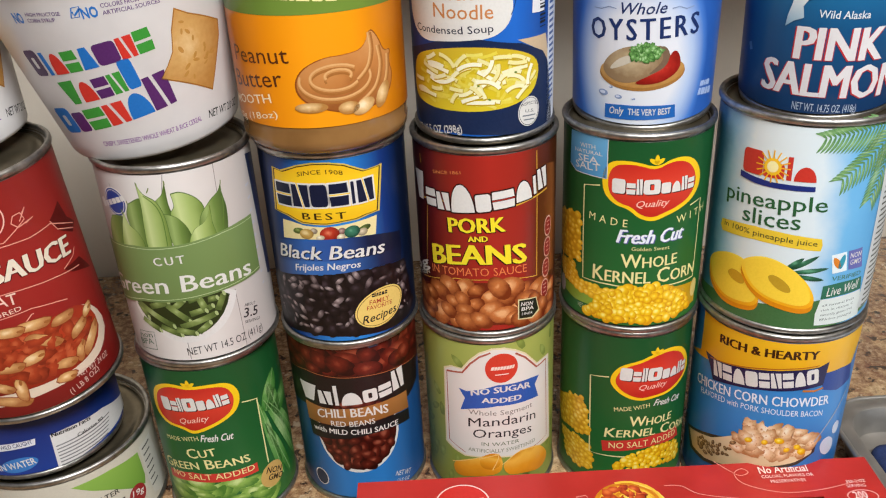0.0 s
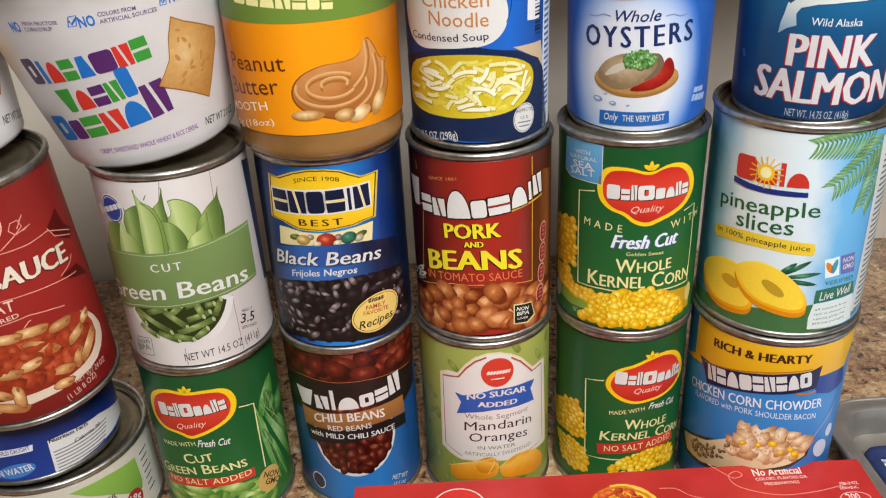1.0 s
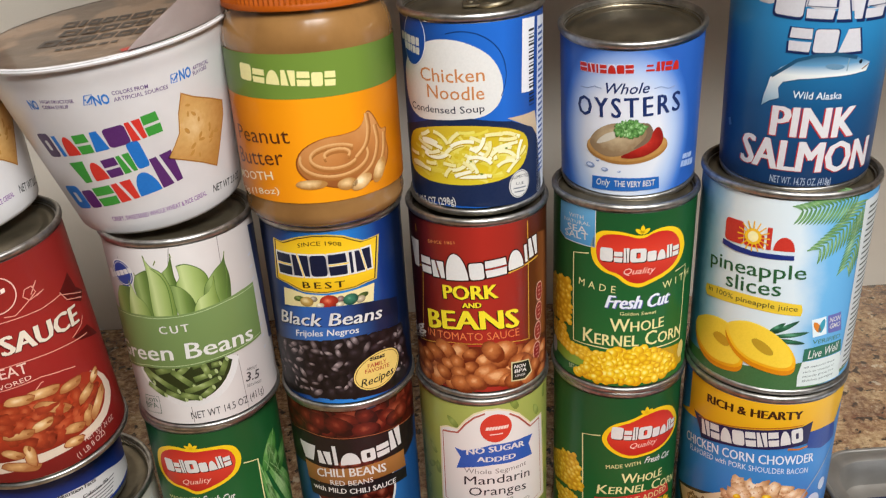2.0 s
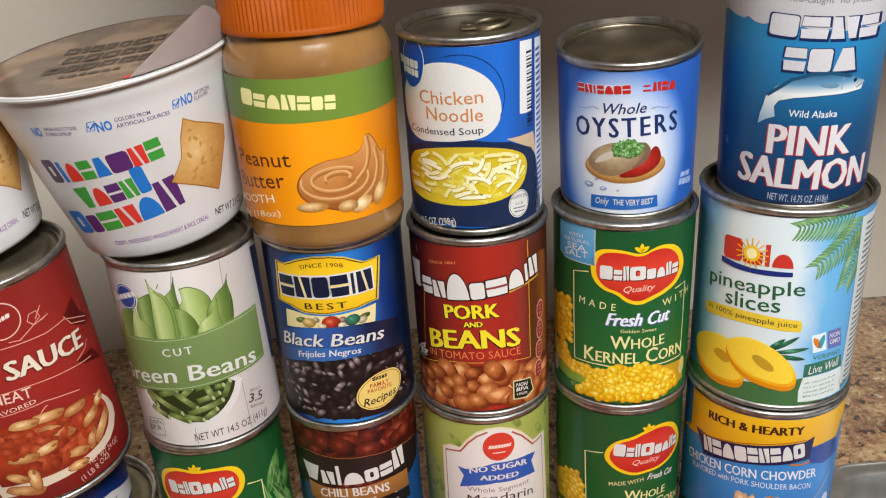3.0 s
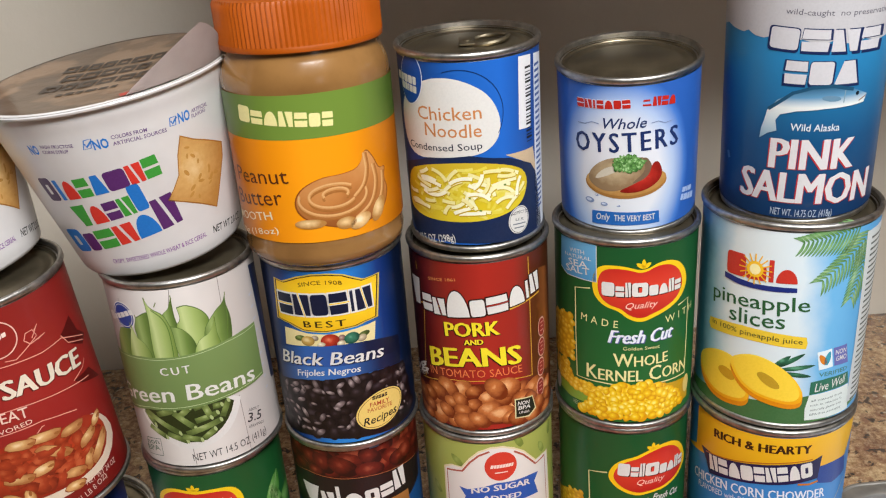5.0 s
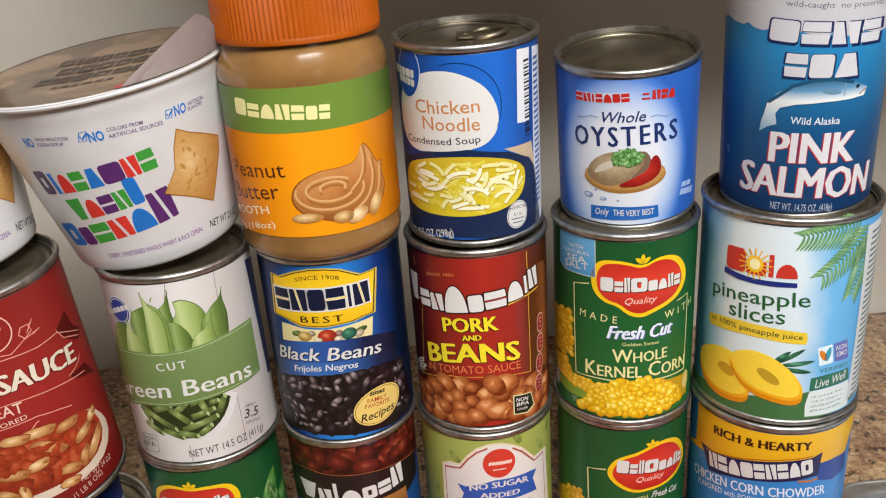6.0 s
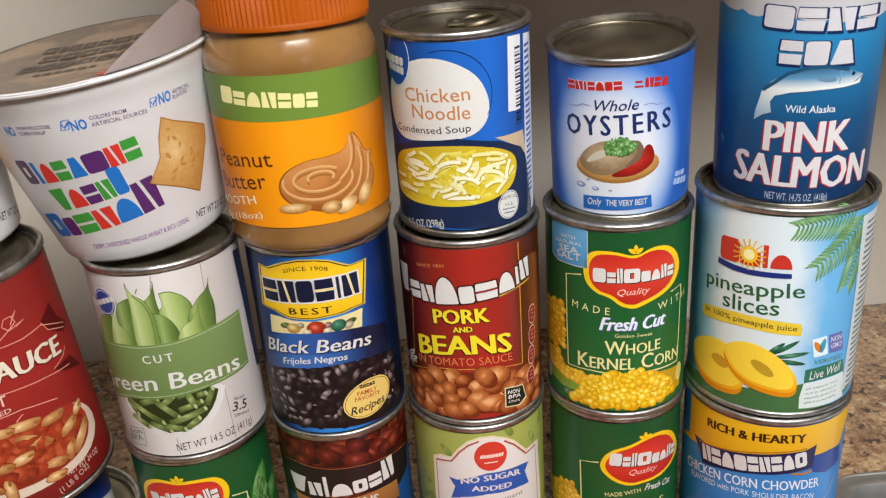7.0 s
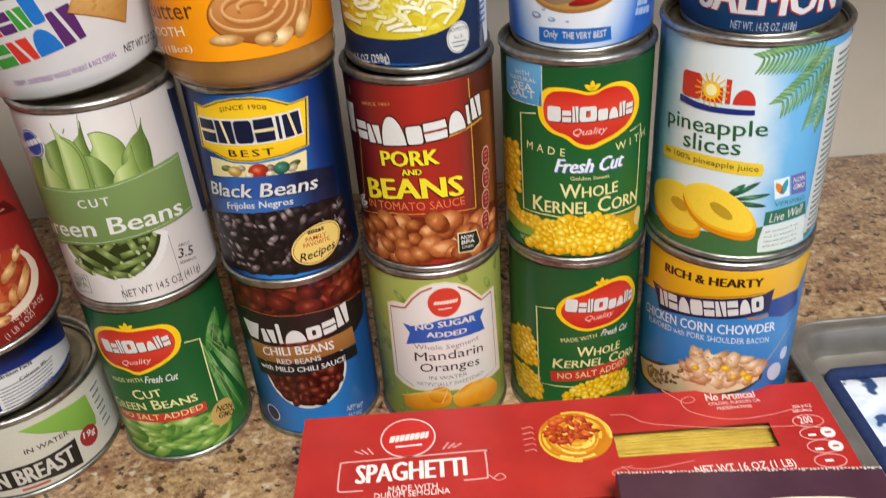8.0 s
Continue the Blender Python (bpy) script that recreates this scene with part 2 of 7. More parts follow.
class Face:
    """A printed surface: millimetres across (u) and up (v), wrapped round a can, a cup or laid on a box.
    All prints share the same upright facets, STEP mm wide, so that thin layers never cross."""

    def __init__(self, parent, r, h, rb=None, rt=None, flat=False):
        self.parent, self.r, self.h, self.flat = parent, r, h, flat
        self.rb, self.rt = rb or r, rt or r

    def place(self, u, v, lift):
        if self.flat:
            return Vector((u / 1000, v / 1000, self.h + lift / 1000))
        z = v / 1000
        rr = self.rb + (self.rt - self.rb) * z / self.h + lift / 1000
        i = math.floor(u / STEP)
        f = u / STEP - i
        a, b = i * STEP / 1000 / self.r, (i + 1) * STEP / 1000 / self.r
        return Vector((rr * (math.sin(a) * (1 - f) + math.sin(b) * f), -rr * (math.cos(a) * (1 - f) + math.cos(b) * f), z))

    def sheet(self, name, shapes, mat, layer, label=""):
        """shapes: lists of (u, v) outlines, or ready (verts, faces) pairs. One mesh."""
        bm = bmesh.new()
        lay = bm.loops.layers.uv.new("UVMap")
        tag = bm.verts.layers.float.new("lift")
        for i, s in enumerate(shapes):
            verts, faces = s if isinstance(s, tuple) else (s, [tuple(range(len(s)))])
            lift = 0.045 * layer + 0.002 * i
            us, vs = [p[0] for p in verts], [p[1] for p in verts]
            u0, u1, v0, v1 = min(us), max(us), min(vs), max(vs)
            one = bmesh.new()
            made = [one.verts.new((p[0], p[1], 0)) for p in verts]
            for f in faces:
                try:
                    one.faces.new([made[k] for k in f])
                except ValueError:
                    pass
            big = [f for f in one.faces if len(f.verts) > 4]
            if big:
                bmesh.ops.triangulate(one, faces=big)
            if not self.flat:
                for c in range(math.floor(u0 / STEP) + 1, math.ceil(u1 / STEP)):
                    x = c * STEP
                    bmesh.ops.bisect_plane(one, geom=one.verts[:] + one.edges[:] + one.faces[:], plane_co=(x, 0, 0), plane_no=(1, 0, 0))
            remap = {}
            for q in one.verts:
                w = bm.verts.new((q.co.x, q.co.y, 0))
                w[tag] = lift
                remap[q] = w
            for f in one.faces:
                g = bm.faces.new([remap[q] for q in f.verts])
                for lp in g.loops:
                    lp[lay].uv = ((lp.vert.co.x - u0) / max(u1 - u0, 1e-6), (lp.vert.co.y - v0) / max(v1 - v0, 1e-6))
            one.free()
        bmesh.ops.triangulate(bm, faces=[f for f in bm.faces if len(f.verts) > 4])
        for q in bm.verts:
            q.co = self.place(q.co.x, q.co.y, q[tag])
        bm.normal_update()
        for f in bm.faces:
            c = f.calc_center_median()
            out = Vector((0, 0, 1)) if self.flat else Vector((c.x, c.y, 0))
            if f.normal.dot(out) < 0:
                f.normal_flip()
        return part(name, bm, mat, self.parent, label, smooth=60)

    def text(self, body, a, b, h, mat, layer=3, bold=0.0, shear=0.0, bow=0.0, name="lettering", taper=0.0, mid=None, heavy=0.0, shift=(0.0, 0.0), caps=False, space=1.0):
        """Words from a to b along the baseline, capitals h high; bow lifts the middle."""
        cu = bpy.data.curves.new("lettering", "FONT")
        cu.body, cu.size, cu.offset, cu.shear, cu.resolution_u = body, 1.0, bold, shear, 2
        cu.space_character, cu.small_caps_scale = space, 0.78
        for one in cu.body_format:
            one.use_small_caps = caps
        ob = bpy.data.objects.new("lettering", cu)
        scene.collection.objects.link(ob)
        me = ob.evaluated_get(bpy.context.evaluated_depsgraph_get()).to_mesh()
        vs = [tuple(v.co[:2]) for v in me.vertices]
        fs = [tuple(p.vertices) for p in me.polygons]
        ob.to_mesh_clear()
        bpy.data.objects.remove(ob)
        bpy.data.curves.remove(cu)
        if not vs:
            return None
        x0, x1 = min(v[0] for v in vs), max(v[0] for v in vs)
        cap = CAP[0]
        ux, uy = b[0] - a[0], b[1] - a[1]
        ln = math.hypot(ux, uy)
        cx, cy = ux / ln, uy / ln
        if mid:
            bow = (mid[0] - a[0]) * -cy + (mid[1] - a[1]) * cx
        out = []
        for x, y in vs:
            s = (x - x0) / (x1 - x0)
            p, q = s * ln, (y / cap) * h * (1 + taper * (s - 0.5)) + bow * 4 * s * (1 - s)
            out.append((a[0] + p * cx - q * cy, a[1] + p * cy + q * cx))
        out = [(p[0] + shift[0], p[1] + shift[1]) for p in out]
        copies = [(out, fs)] if not heavy else [([(p[0] + d * heavy, p[1]) for p in out], fs) for d in (-0.5, 0.0, 0.5)]
        return self.sheet(name, copies, mat, layer)

    def marks(self, widths, a, b, h, mat, layer=3, bow=0.0, name="wordmark_shape", gap=0.1, rnd=0.16, skew=0.0, tall=(), kinds="", grow=0.0):
        """A brand mark as a row of plain shapes."""
        rnd, gap = min(rnd, 0.18), min(gap, 0.1)
        ux, uy = b[0] - a[0], b[1] - a[1]
        ln = math.hypot(ux, uy)
        cx, cy = ux / ln, uy / ln
        tot = sum(widths) + gap * (len(widths) - 1)
        x = 0.0
        for i, w in enumerate(widths):
            w0, w1 = x / tot * ln - grow, (x + w) / tot * ln + grow
            hh = h * (tall[i] if i < len(tall) else 1.0) + 2 * grow
            lift = bow * 4 * ((x + w / 2) / tot) * (1 - (x + w / 2) / tot) - grow
            verts, faces = shape(kinds[i] if i < len(kinds) else "b", rnd, grow / max(w1 - w0, 1e-6))
            pts = []
            for px, py in verts:
                px, py = w0 + px * (w1 - w0), py * hh
                px += skew * py
                py += lift
                pts.append((a[0] + px * cx - py * cy, a[1] + px * cy + py * cx))
            self.sheet(name, [(pts, faces)], mat[i % len(mat)] if isinstance(mat, list) else mat, layer)
            x += w + gap
        return None

    def band(self, u0, u1, v0, v1, mat, layer=1, name="panel", label=""):
        return self.sheet(name, [[(u0, v0), (u1, v0), (u1, v1), (u0, v1)]], mat, layer, label)

    def poly(self, pts, mat, layer=2, name="panel", label=""):
        return self.sheet(name, [list(pts)], mat, layer, label)

    def disc(self, c, ru, rv, mat, layer=2, turn=0.0, name="emblem", label="", n=40):
        return self.sheet(name, [oval(c, ru, rv, turn, n)], mat, layer, label)

    def ring(self, c, ru, rv, w, mat, layer=3, turn=0.0, name="outline", a0=0, a1=360, n=48):
        o, i = [], []
        for k in range(n + 1):
            t = radians(a0 + (a1 - a0) * k / n)
            for lst, d in ((o, 0), (i, w)):
                x, y = (ru - d) * math.cos(t), (rv - d) * math.sin(t)
                lst.append((c[0] + x * math.cos(turn) - y * math.sin(turn), c[1] + x * math.sin(turn) + y * math.cos(turn)))
        return self.sheet(name, [(o + i, [(k, k + 1, n + 2 + k, n + 1 + k) for k in range(n)])], mat, layer)

    def line(self, pts, w, mat, layer=3, name="rule_line"):
        """A stroke of width w along points."""
        L, R = [], []
        for i, p in enumerate(pts):
            a, b = pts[max(i - 1, 0)], pts[min(i + 1, len(pts) - 1)]
            d = math.hypot(b[0] - a[0], b[1] - a[1]) or 1
            nx, ny = -(b[1] - a[1]) / d * w / 2, (b[0] - a[0]) / d * w / 2
            L.append((p[0] + nx, p[1] + ny))
            R.append((p[0] - nx, p[1] - ny))
        n = len(pts)
        return self.sheet(name, [(L + R, [(k, k + 1, n + k + 1, n + k) for k in range(n - 1)])], mat, layer)

    def heap(self, pts, count, ru, rv, mat, layer=3, seed=1, spread=180, turn=0, name="printed_piece", label="", n=14, bend=0.0, vary=0.25, tries=40, stick=False, rag=0.0):
        """Pieces of food scattered within an outline, as printed."""
        rng = random.Random(seed)
        us, vs = [p[0] for p in pts], [p[1] for p in pts]
        shapes, centres = [], []
        for _ in range(count):
            best, far = None, -1
            for _ in range(tries if count < 160 else 8):
                c = (rng.uniform(min(us), max(us)), rng.uniform(min(vs), max(vs)))
                if not inside(c, pts):
                    continue
                d = min([math.hypot(c[0] - q[0], (c[1] - q[1])) for q in centres], default=9)
                if d > far:
                    best, far = c, d
                if d > 1.7 * min(ru, rv):
                    break
            if best is None:
                continue
            centres.append(best)
            k = 1 + rng.uniform(-vary, vary)
            seen = rng.uniform(0, 90)
            shapes.append(ragged(best, rag, seen, oval(best, ru * k, rv * k * rng.uniform(0.9, 1.15), radians(turn + rng.uniform(-spread, spread)), n, bend, stick)))
        shapes.sort(key=lambda s: -s[0][1])
        for i, one in enumerate(shapes):
            self.sheet(name, [one], mat, layer + 0.035 * i)
        return None


def shape(kind, rnd=0.3, thin=0.0):
    """A plain form in a unit square, as (verts, faces): b block, o ring, a two bars, i upright bar, w and m wedges, h half disc, k split block."""
    box = []
    r = min(0.5, rnd)
    for ox, oy, t in ((1 - r, r, -90), (1 - r, 1 - r, 0), (r, 1 - r, 90), (r, r, 180)):
        box += [(ox + r * math.cos(radians(t + 30 * k)), oy + r * math.sin(radians(t + 30 * k))) for k in range(4)]
    n = len(box)
    w = max(0.04, 0.13 - thin)
    if kind == "o":
        inn = [(0.5 + (p[0] - 0.5) * 2.0 * w, 0.5 + (p[1] - 0.5) * 0.42) for p in box]
        return box + inn, [(k, (k + 1) % n, n + (k + 1) % n, n + k) for k in range(n)]
    if kind == "a":
        g = w * 0.5
        return [(0.03, 0), (0.97, 0), (1, 0.5 - g), (0, 0.5 - g), (0, 0.5 + g), (1, 0.5 + g), (0.97, 1), (0.03, 1)], [(0, 1, 2, 3), (4, 5, 6, 7)]
    if kind == "k":
        g = w * 0.6
        return [(0, 0), (0.62 - g, 0), (0.38 - g, 1), (0, 1), (0.62 + g, 0), (1, 0), (1, 1), (0.38 + g, 1)], [(0, 1, 2, 3), (4, 5, 6, 7)]
    forms = {
        "i": [(0.2, 0), (0.8, 0), (0.8, 1), (0.2, 1)],
        "w": [(0.24, 0), (0.76, 0), (1, 1), (0, 1)],
        "m": [(0, 0), (1, 0), (0.74, 1), (0.26, 1)],
        "h": [(0.5 + 0.5 * math.cos(radians(15 * k)), math.sin(radians(15 * k))) for k in range(13)],
    }
    if kind in forms:
        return forms[kind], [tuple(range(len(forms[kind])))]
    return box, [tuple(range(n))]


def oval(c, ru, rv, turn=0.0, n=40, bend=0.0, stick=False):
    out = []
    for k in range(n):
        t = 2 * math.pi * k / n
        x, y = ru * math.cos(t), rv * math.sin(t)
        if stick:
            x = math.copysign(ru - rv, x) + rv * math.cos(t) if abs(math.cos(t)) > 0.05 else x
            y = rv * max(-1, min(1, 1.25 * math.sin(t)))
        y += bend * (x / ru) ** 2 * rv
        out.append((c[0] + x * math.cos(turn) - y * math.sin(turn), c[1] + x * math.sin(turn) + y * math.cos(turn)))
    return out


def quill(c, half, r, turn):
    """A short tube with slanted ends, seen from the side."""
    pts = [(-half, -r), (half - 1.5 * r, -r), (half - 0.4 * r, -0.4 * r), (half, r), (-half + 1.5 * r, r), (-half + 0.3 * r, 0.3 * r)]
    return [(c[0] + x * math.cos(turn) - y * math.sin(turn), c[1] + x * math.sin(turn) + y * math.cos(turn)) for x, y in smooth(pts, 1)]


def ragged(c, rag, seed, pts):
    """An outline made uneven about its middle."""
    if not rag:
        return pts
    out = []
    for i, p in enumerate(pts):
        t = 2 * math.pi * i / len(pts)
        k = 1 + rag * noise.noise(Vector((1.6 * math.cos(t), 1.6 * math.sin(t), seed)))
        out.append((c[0] + (p[0] - c[0]) * k, c[1] + (p[1] - c[1]) * k))
    return out


def inside(p, pts):
    hit, n = False, len(pts)
    for i in range(n):
        a, b = pts[i], pts[(i + 1) % n]
        if (a[1] > p[1]) != (b[1] > p[1]) and p[0] < (b[0] - a[0]) * (p[1] - a[1]) / (b[1] - a[1]) + a[0]:
            hit = not hit
    return hit


def tin(name, base, lean, r, h, mat, label, pull=False, foot=0.0, cover=(4.2, 4.2), lid=None, group="stacked food cans"):
    """A food can: seamed body, rims, a beaded lid and a paper label. Returns the label's face."""
    top = new(name)
    top.matrix_world = stand(base, lean)
    tagged(top, label, "food can", group)
    mm = 0.001
    R = r + 1.1 * mm
    b = foot * mm
    body = [(0, 2.2 * mm), (r - 5 * mm, 2.2 * mm), (r - 3.2 * mm - b, 2.6 * mm), (r - 1.2 * mm - b, 3.4 * mm), (r - 0.4 * mm, 4.4 * mm), (r - 0.3 * mm, h - 4.4 * mm), (r - 1.0 * mm, h - 3.2 * mm), (r - 2.5 * mm, h - 3.2 * mm)]
    part("can_body", lathe(body), STEEL, top)
    seam = lambda z, s, q: [(q - 2.6 * mm, z + s * 2.8 * mm), (q - 2.4 * mm, z + s * 0.5 * mm), (q - 1.8 * mm, z), (q - 0.9 * mm, z), (q - 0.25 * mm, z + s * 0.5 * mm), (q, z + s * 1.2 * mm), (q, z + s * 2.5 * mm), (q - 0.5 * mm, z + s * 3.1 * mm), (q - 1.4 * mm, z + s * 3.3 * mm)]
    part("bottom_rim", lathe(seam(0, 1, R - b)), STEEL, top)
    part("top_rim", lathe(seam(h, -1, R)), STEEL, top)
    z = h - 4.2 * mm
    prof = [(R - 2.6 * mm, h - 2.6 * mm), (R - 3.1 * mm, z), (R - 4.0 * mm, z - 0.6 * mm), (R - 5.2 * mm, z), (R - 7.5 * mm, z + 0.3 * mm), (R - 8.5 * mm, z - 0.3 * mm), (R - 11 * mm, z - 0.3 * mm), (R - 12 * mm, z + 0.2 * mm), (0, z + 0.2 * mm)]
    part("lid", lathe(prof), lid or LID, top)
    if pull:
        # a pull ring and its rivet
        pts = [(0.010 * math.cos(t) + 0.010, 0.0085 * math.sin(t), z + 1.6 * mm + 0.0012 * math.cos(t)) for t in [2 * math.pi * k / 28 for k in range(28)]]
        ring = part("pull_ring", tube([(p[0], p[1], p[2]) for p in pts], 0.0012, 8, True), LID, top)
        part("ring_web", block(-0.004, -0.0075, z + 0.9 * mm, 0.004, 0.0075, z + 2.0 * mm, 0.0005), LID, top)
        part("rivet", lathe([(0, z + 2.6 * mm), (0.0022, z + 2.4 * mm), (0.0026, z + 1.4 * mm), (0.0026, z)], 20), LID, top)
    face = Face(None, r, h)
    w = math.pi * r * 1000
    face.parent = top
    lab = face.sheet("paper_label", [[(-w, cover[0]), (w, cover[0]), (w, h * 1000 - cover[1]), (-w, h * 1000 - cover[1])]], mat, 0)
    face.parent = lab
    face.wide = w
    return face


# ---- the room ----
def slab(name, x0, y0, z0, x1, y1, z1, mat, label, category, bevel=0.0):
    ob = link(name, block(x0, y0, z0, x1, y1, z1, bevel), mat, smooth=30)
    return tagged(ob, label, category, kind="structure")


slab("countertop", -2.2, -0.40, -0.03, 2.2, 0.265, 0.0, GRANITE, "polished brown and beige speckled granite countertop", "countertop", 0.004)
slab("wall_back", -2.3, 0.268, -0.9, 2.3, 0.40, 1.52, WALL, "painted off-white wall behind the countertop", "wall")
slab("wall_left", -1.30, -3.2, -0.9, -1.15, 0.40, 1.52, ROOM, "unseen taupe side wall, dark to cut bounced light", "wall")
slab("wall_right", 2.27, -3.2, -0.9, 2.4, 0.40, 1.52, ROOM, "unseen taupe side wall, dark to cut bounced light", "wall")
slab("wall_front", -2.4, -3.3, -0.9, 2.4, -3.17, 1.52, ROOM, "unseen taupe wall across the room, dark to cut bounced light", "wall")
slab("ceiling", -2.4, -3.3, 1.52, 2.4, 0.40, 1.6, CEIL, "unseen taupe ceiling, toned down to cut bounced light", "ceiling")
slab("floor", -2.4, -3.3, -1.0, 2.4, 0.40, -0.9, FLOORM, "brown wooden kitchen floor", "floor")
# Unseen block above the counter, added to keep lamp light off the back wall.
slab("wall_soffit", -0.11, -0.12, 0.48, 2.27, 0.266, 1.51, WALL, "plain unseen soffit added above the countertop to shade the wall", "soffit")
slab("wall_counter_base", -2.2, -0.36, -0.9, 2.2, 0.266, -0.032, WALL, "plain base below the countertop", "base")
# ---- inks ----
WHITE, BLACK, GOLD = ink("dedad5"), ink("1b191a"), ink("d8a83c")
CREAM, RED, YELLOW = ink("eae09e"), ink("c22a20"), ink("f6c81c")


def shrink(pts, k, dy=0.0):
    cx, cy = sum(p[0] for p in pts) / len(pts), sum(p[1] for p in pts) / len(pts)
    return [(cx + (p[0] - cx) * k, cy + dy + (p[1] - cy) * k) for p in pts]


def smooth(pts, times=2):
    """Rounds an outline by cutting its corners."""
    for _ in range(times):
        out = []
        for a, b in zip(pts, pts[1:] + pts[:1]):
            out += [(a[0] * 0.75 + b[0] * 0.25, a[1] * 0.75 + b[1] * 0.25), (a[0] * 0.25 + b[0] * 0.75, a[1] * 0.25 + b[1] * 0.75)]
        pts = out
    return pts


def leaf(tip, base, w, bend=0.0, n=8):
    """A pointed blade from base to tip."""
    dx, dy = tip[0] - base[0], tip[1] - base[1]
    d = math.hypot(dx, dy)
    ux, uy = dx / d, dy / d
    L, R = [], []
    for k in range(n + 1):
        s = k / n
        half = w / 2 * math.sin(math.pi * min(1, 0.12 + 0.88 * s)) ** 0.6 if s < 1 else 0.02
        off = bend * math.sin(math.pi * s)
        x, y = base[0] + dx * s - uy * off, base[1] + dy * s + ux * off
        L.append((x - uy * half, y + ux * half))
        R.append((x + uy * half, y - ux * half))
    return L + R[::-1]


def glide(pts, k=5):
    """A smooth open line through points."""
    out = []
    for i in range(len(pts) - 1):
        p0, p1, p2, p3 = pts[max(i - 1, 0)], pts[i], pts[i + 1], pts[min(i + 2, len(pts) - 1)]
        for j in range(k):
            s = j / k
            out.append(tuple(0.5 * (2 * b + (c - a) * s + (2 * a - 5 * b + 4 * c - d) * s * s + (3 * b - a - 3 * c + d) * s ** 3) for a, b, c, d in zip(p0, p1, p2, p3)))
    return out + [pts[-1]]


def bold_print(face, body, a, b, h, mat, edge, heavy, layer=4, **kw):
    """Heavy words over a darker copy set a little down and to one side."""
    face.text(body, a, b, h, edge, layer, heavy=heavy + 0.9, shift=(-0.15, -0.35), **kw)
    face.text(body, a, b, h, mat, layer + 1, heavy=heavy, **kw)


def crest(face, pts, a, b, h, qa, qb, leafat, widths=(1.2, 0.8, 0.5, 1.5, 0.9, 0.9, 0.6, 0.8)):
    """The red crest with a yellow border, a small sprout and a row of white marks."""
    pts = smooth(pts)
    face.poly(shrink(pts, 1.03), YELLOW, 3, "emblem_border")
    face.poly(shrink(pts, 0.90), wash("crest_red", 1, (0.0, "b8241c"), (0.6, "d8402c"), (1.0, "c22a20")), 4, "emblem")
    for s in (-1, 0, 1):
        face.poly(leaf((leafat[0] + s * 3.6, leafat[1] + (4.6 if s == 0 else 2.6)), leafat, 2.2), YELLOW, 4, "sprout")
    high = (1.05, 0.8, 1.1, 1.05, 0.78, 0.78, 1.0, 0.78)
    face.marks(list(widths), (a[0] + 0.5, a[1] - 0.5), (b[0] + 0.5, b[1] - 0.5), h, ink("2a0d0a"), 5, rnd=0.22, tall=high, kinds="bakobhka", gap=0.14)
    face.marks(list(widths), a, b, h, WHITE, 6, rnd=0.22, tall=high, kinds="bakobhka", gap=0.14)
    face.text("Quality", qa, qb, 3.4, ink("f0c8b8"), 5, shear=0.35)


def cob(face, pts, seed):
    """Printed corn on the cob."""
    face.poly(pts, ink("d9a21c"), 1, "picture")
    face.heap(pts, 60, 2.1, 1.7, food("cob_kernels", "dca41c", "f4c830", "fbe276"), 2, seed, 12, name="picture")


# ---- green labelled can of green beans, bottom row ----
dmg = tin("bean_can", (-0.1573, -0.0072, 0), (0, 0), 0.0369, 0.1109, wash("deep_green", 1, (0.0, "2a6a30"), (0.5, "1e5c2c"), (1.0, "1a5028")), "green labelled can of cut green beans standing on granite")
crest(dmg, [(-25.3, 92.8), (-15.0, 98.1), (-3.2, 96.2), (7.0, 97.0), (17.7, 95.6), (22.1, 86.6), (19.3, 77.3), (11.7, 72.5), (1.1, 68.1), (-5.9, 65.5), (-11.9, 69.0), (-22.5, 69.6), (-29.5, 75.2), (-29.5, 84.5)], (-21.9, 79.5), (16.4, 82.7), 8.1, (-12.3, 72.0), (4.6, 74.3), (-3.4, 96.6))
dmg.text("MADE WITH", (-25.3, 57.3), (-3.9, 60.9), 2.9, CREAM)
dmg.text("Fresh Cut", (-3.1, 60.1), (14.8, 59.0), 4.5, WHITE, shear=0.3, bold=0.02)
dmg.text("Cut", (-12.6, 47.4), (4.1, 50.0), 6.6, CREAM, heavy=0.3, caps=True)
dmg.text("Green Beans", (-32.8, 34.6), (21.4, 40.0), 6.6, CREAM, mid=(-2.5, 40.6), heavy=0.3, caps=True)
dmg.poly([(-31.0, 33.2), (-12.6, 37.2), (-2.5, 37.1), (13.1, 37.0), (24.8, 37.0), (24.8, 30.7), (12.1, 30.7), (-3.6, 30.9), (-14.1, 30.6), (-31.6, 26.9)], ink("cc3a30"), 3)
dmg.text("NO SALT ADDED", (-27.5, 31.1), (23.0, 33.0), 4.0, CREAM, 4, mid=(-0.0, 32.9))
dmg.line([(22.7, 80.3), (31.6, 77.9), (31.5, 60.4), (31.7, 32.4)], 0.8, CREAM)
POD = food("pods", "3c7a30", "6aa052", "a4c684")
for tip, base, w in (((47.8, 88.1), (36.2, 66.1), 11), ((66.5, 71.2), (42.8, 60.3), 12), ((40.5, 82.0), (47.0, 58.0), 9), ((31.9, 75.1), (41.8, 17.1), 6), ((35.9, 74.0), (61.1, 15.7), 7), ((39.7, 69.7), (66.4, 28.1), 7), ((34.0, 60.0), (49.0, 14.0), 6)):
    dmg.poly(leaf(tip, base, w + 1.0), ink("2a5f2a"), 2, "picture")
    dmg.poly(leaf(tip, base, w), POD, 2.4, "picture")
    dmg.line([base, tip], 0.45, ink("8fb874"), 2.8)
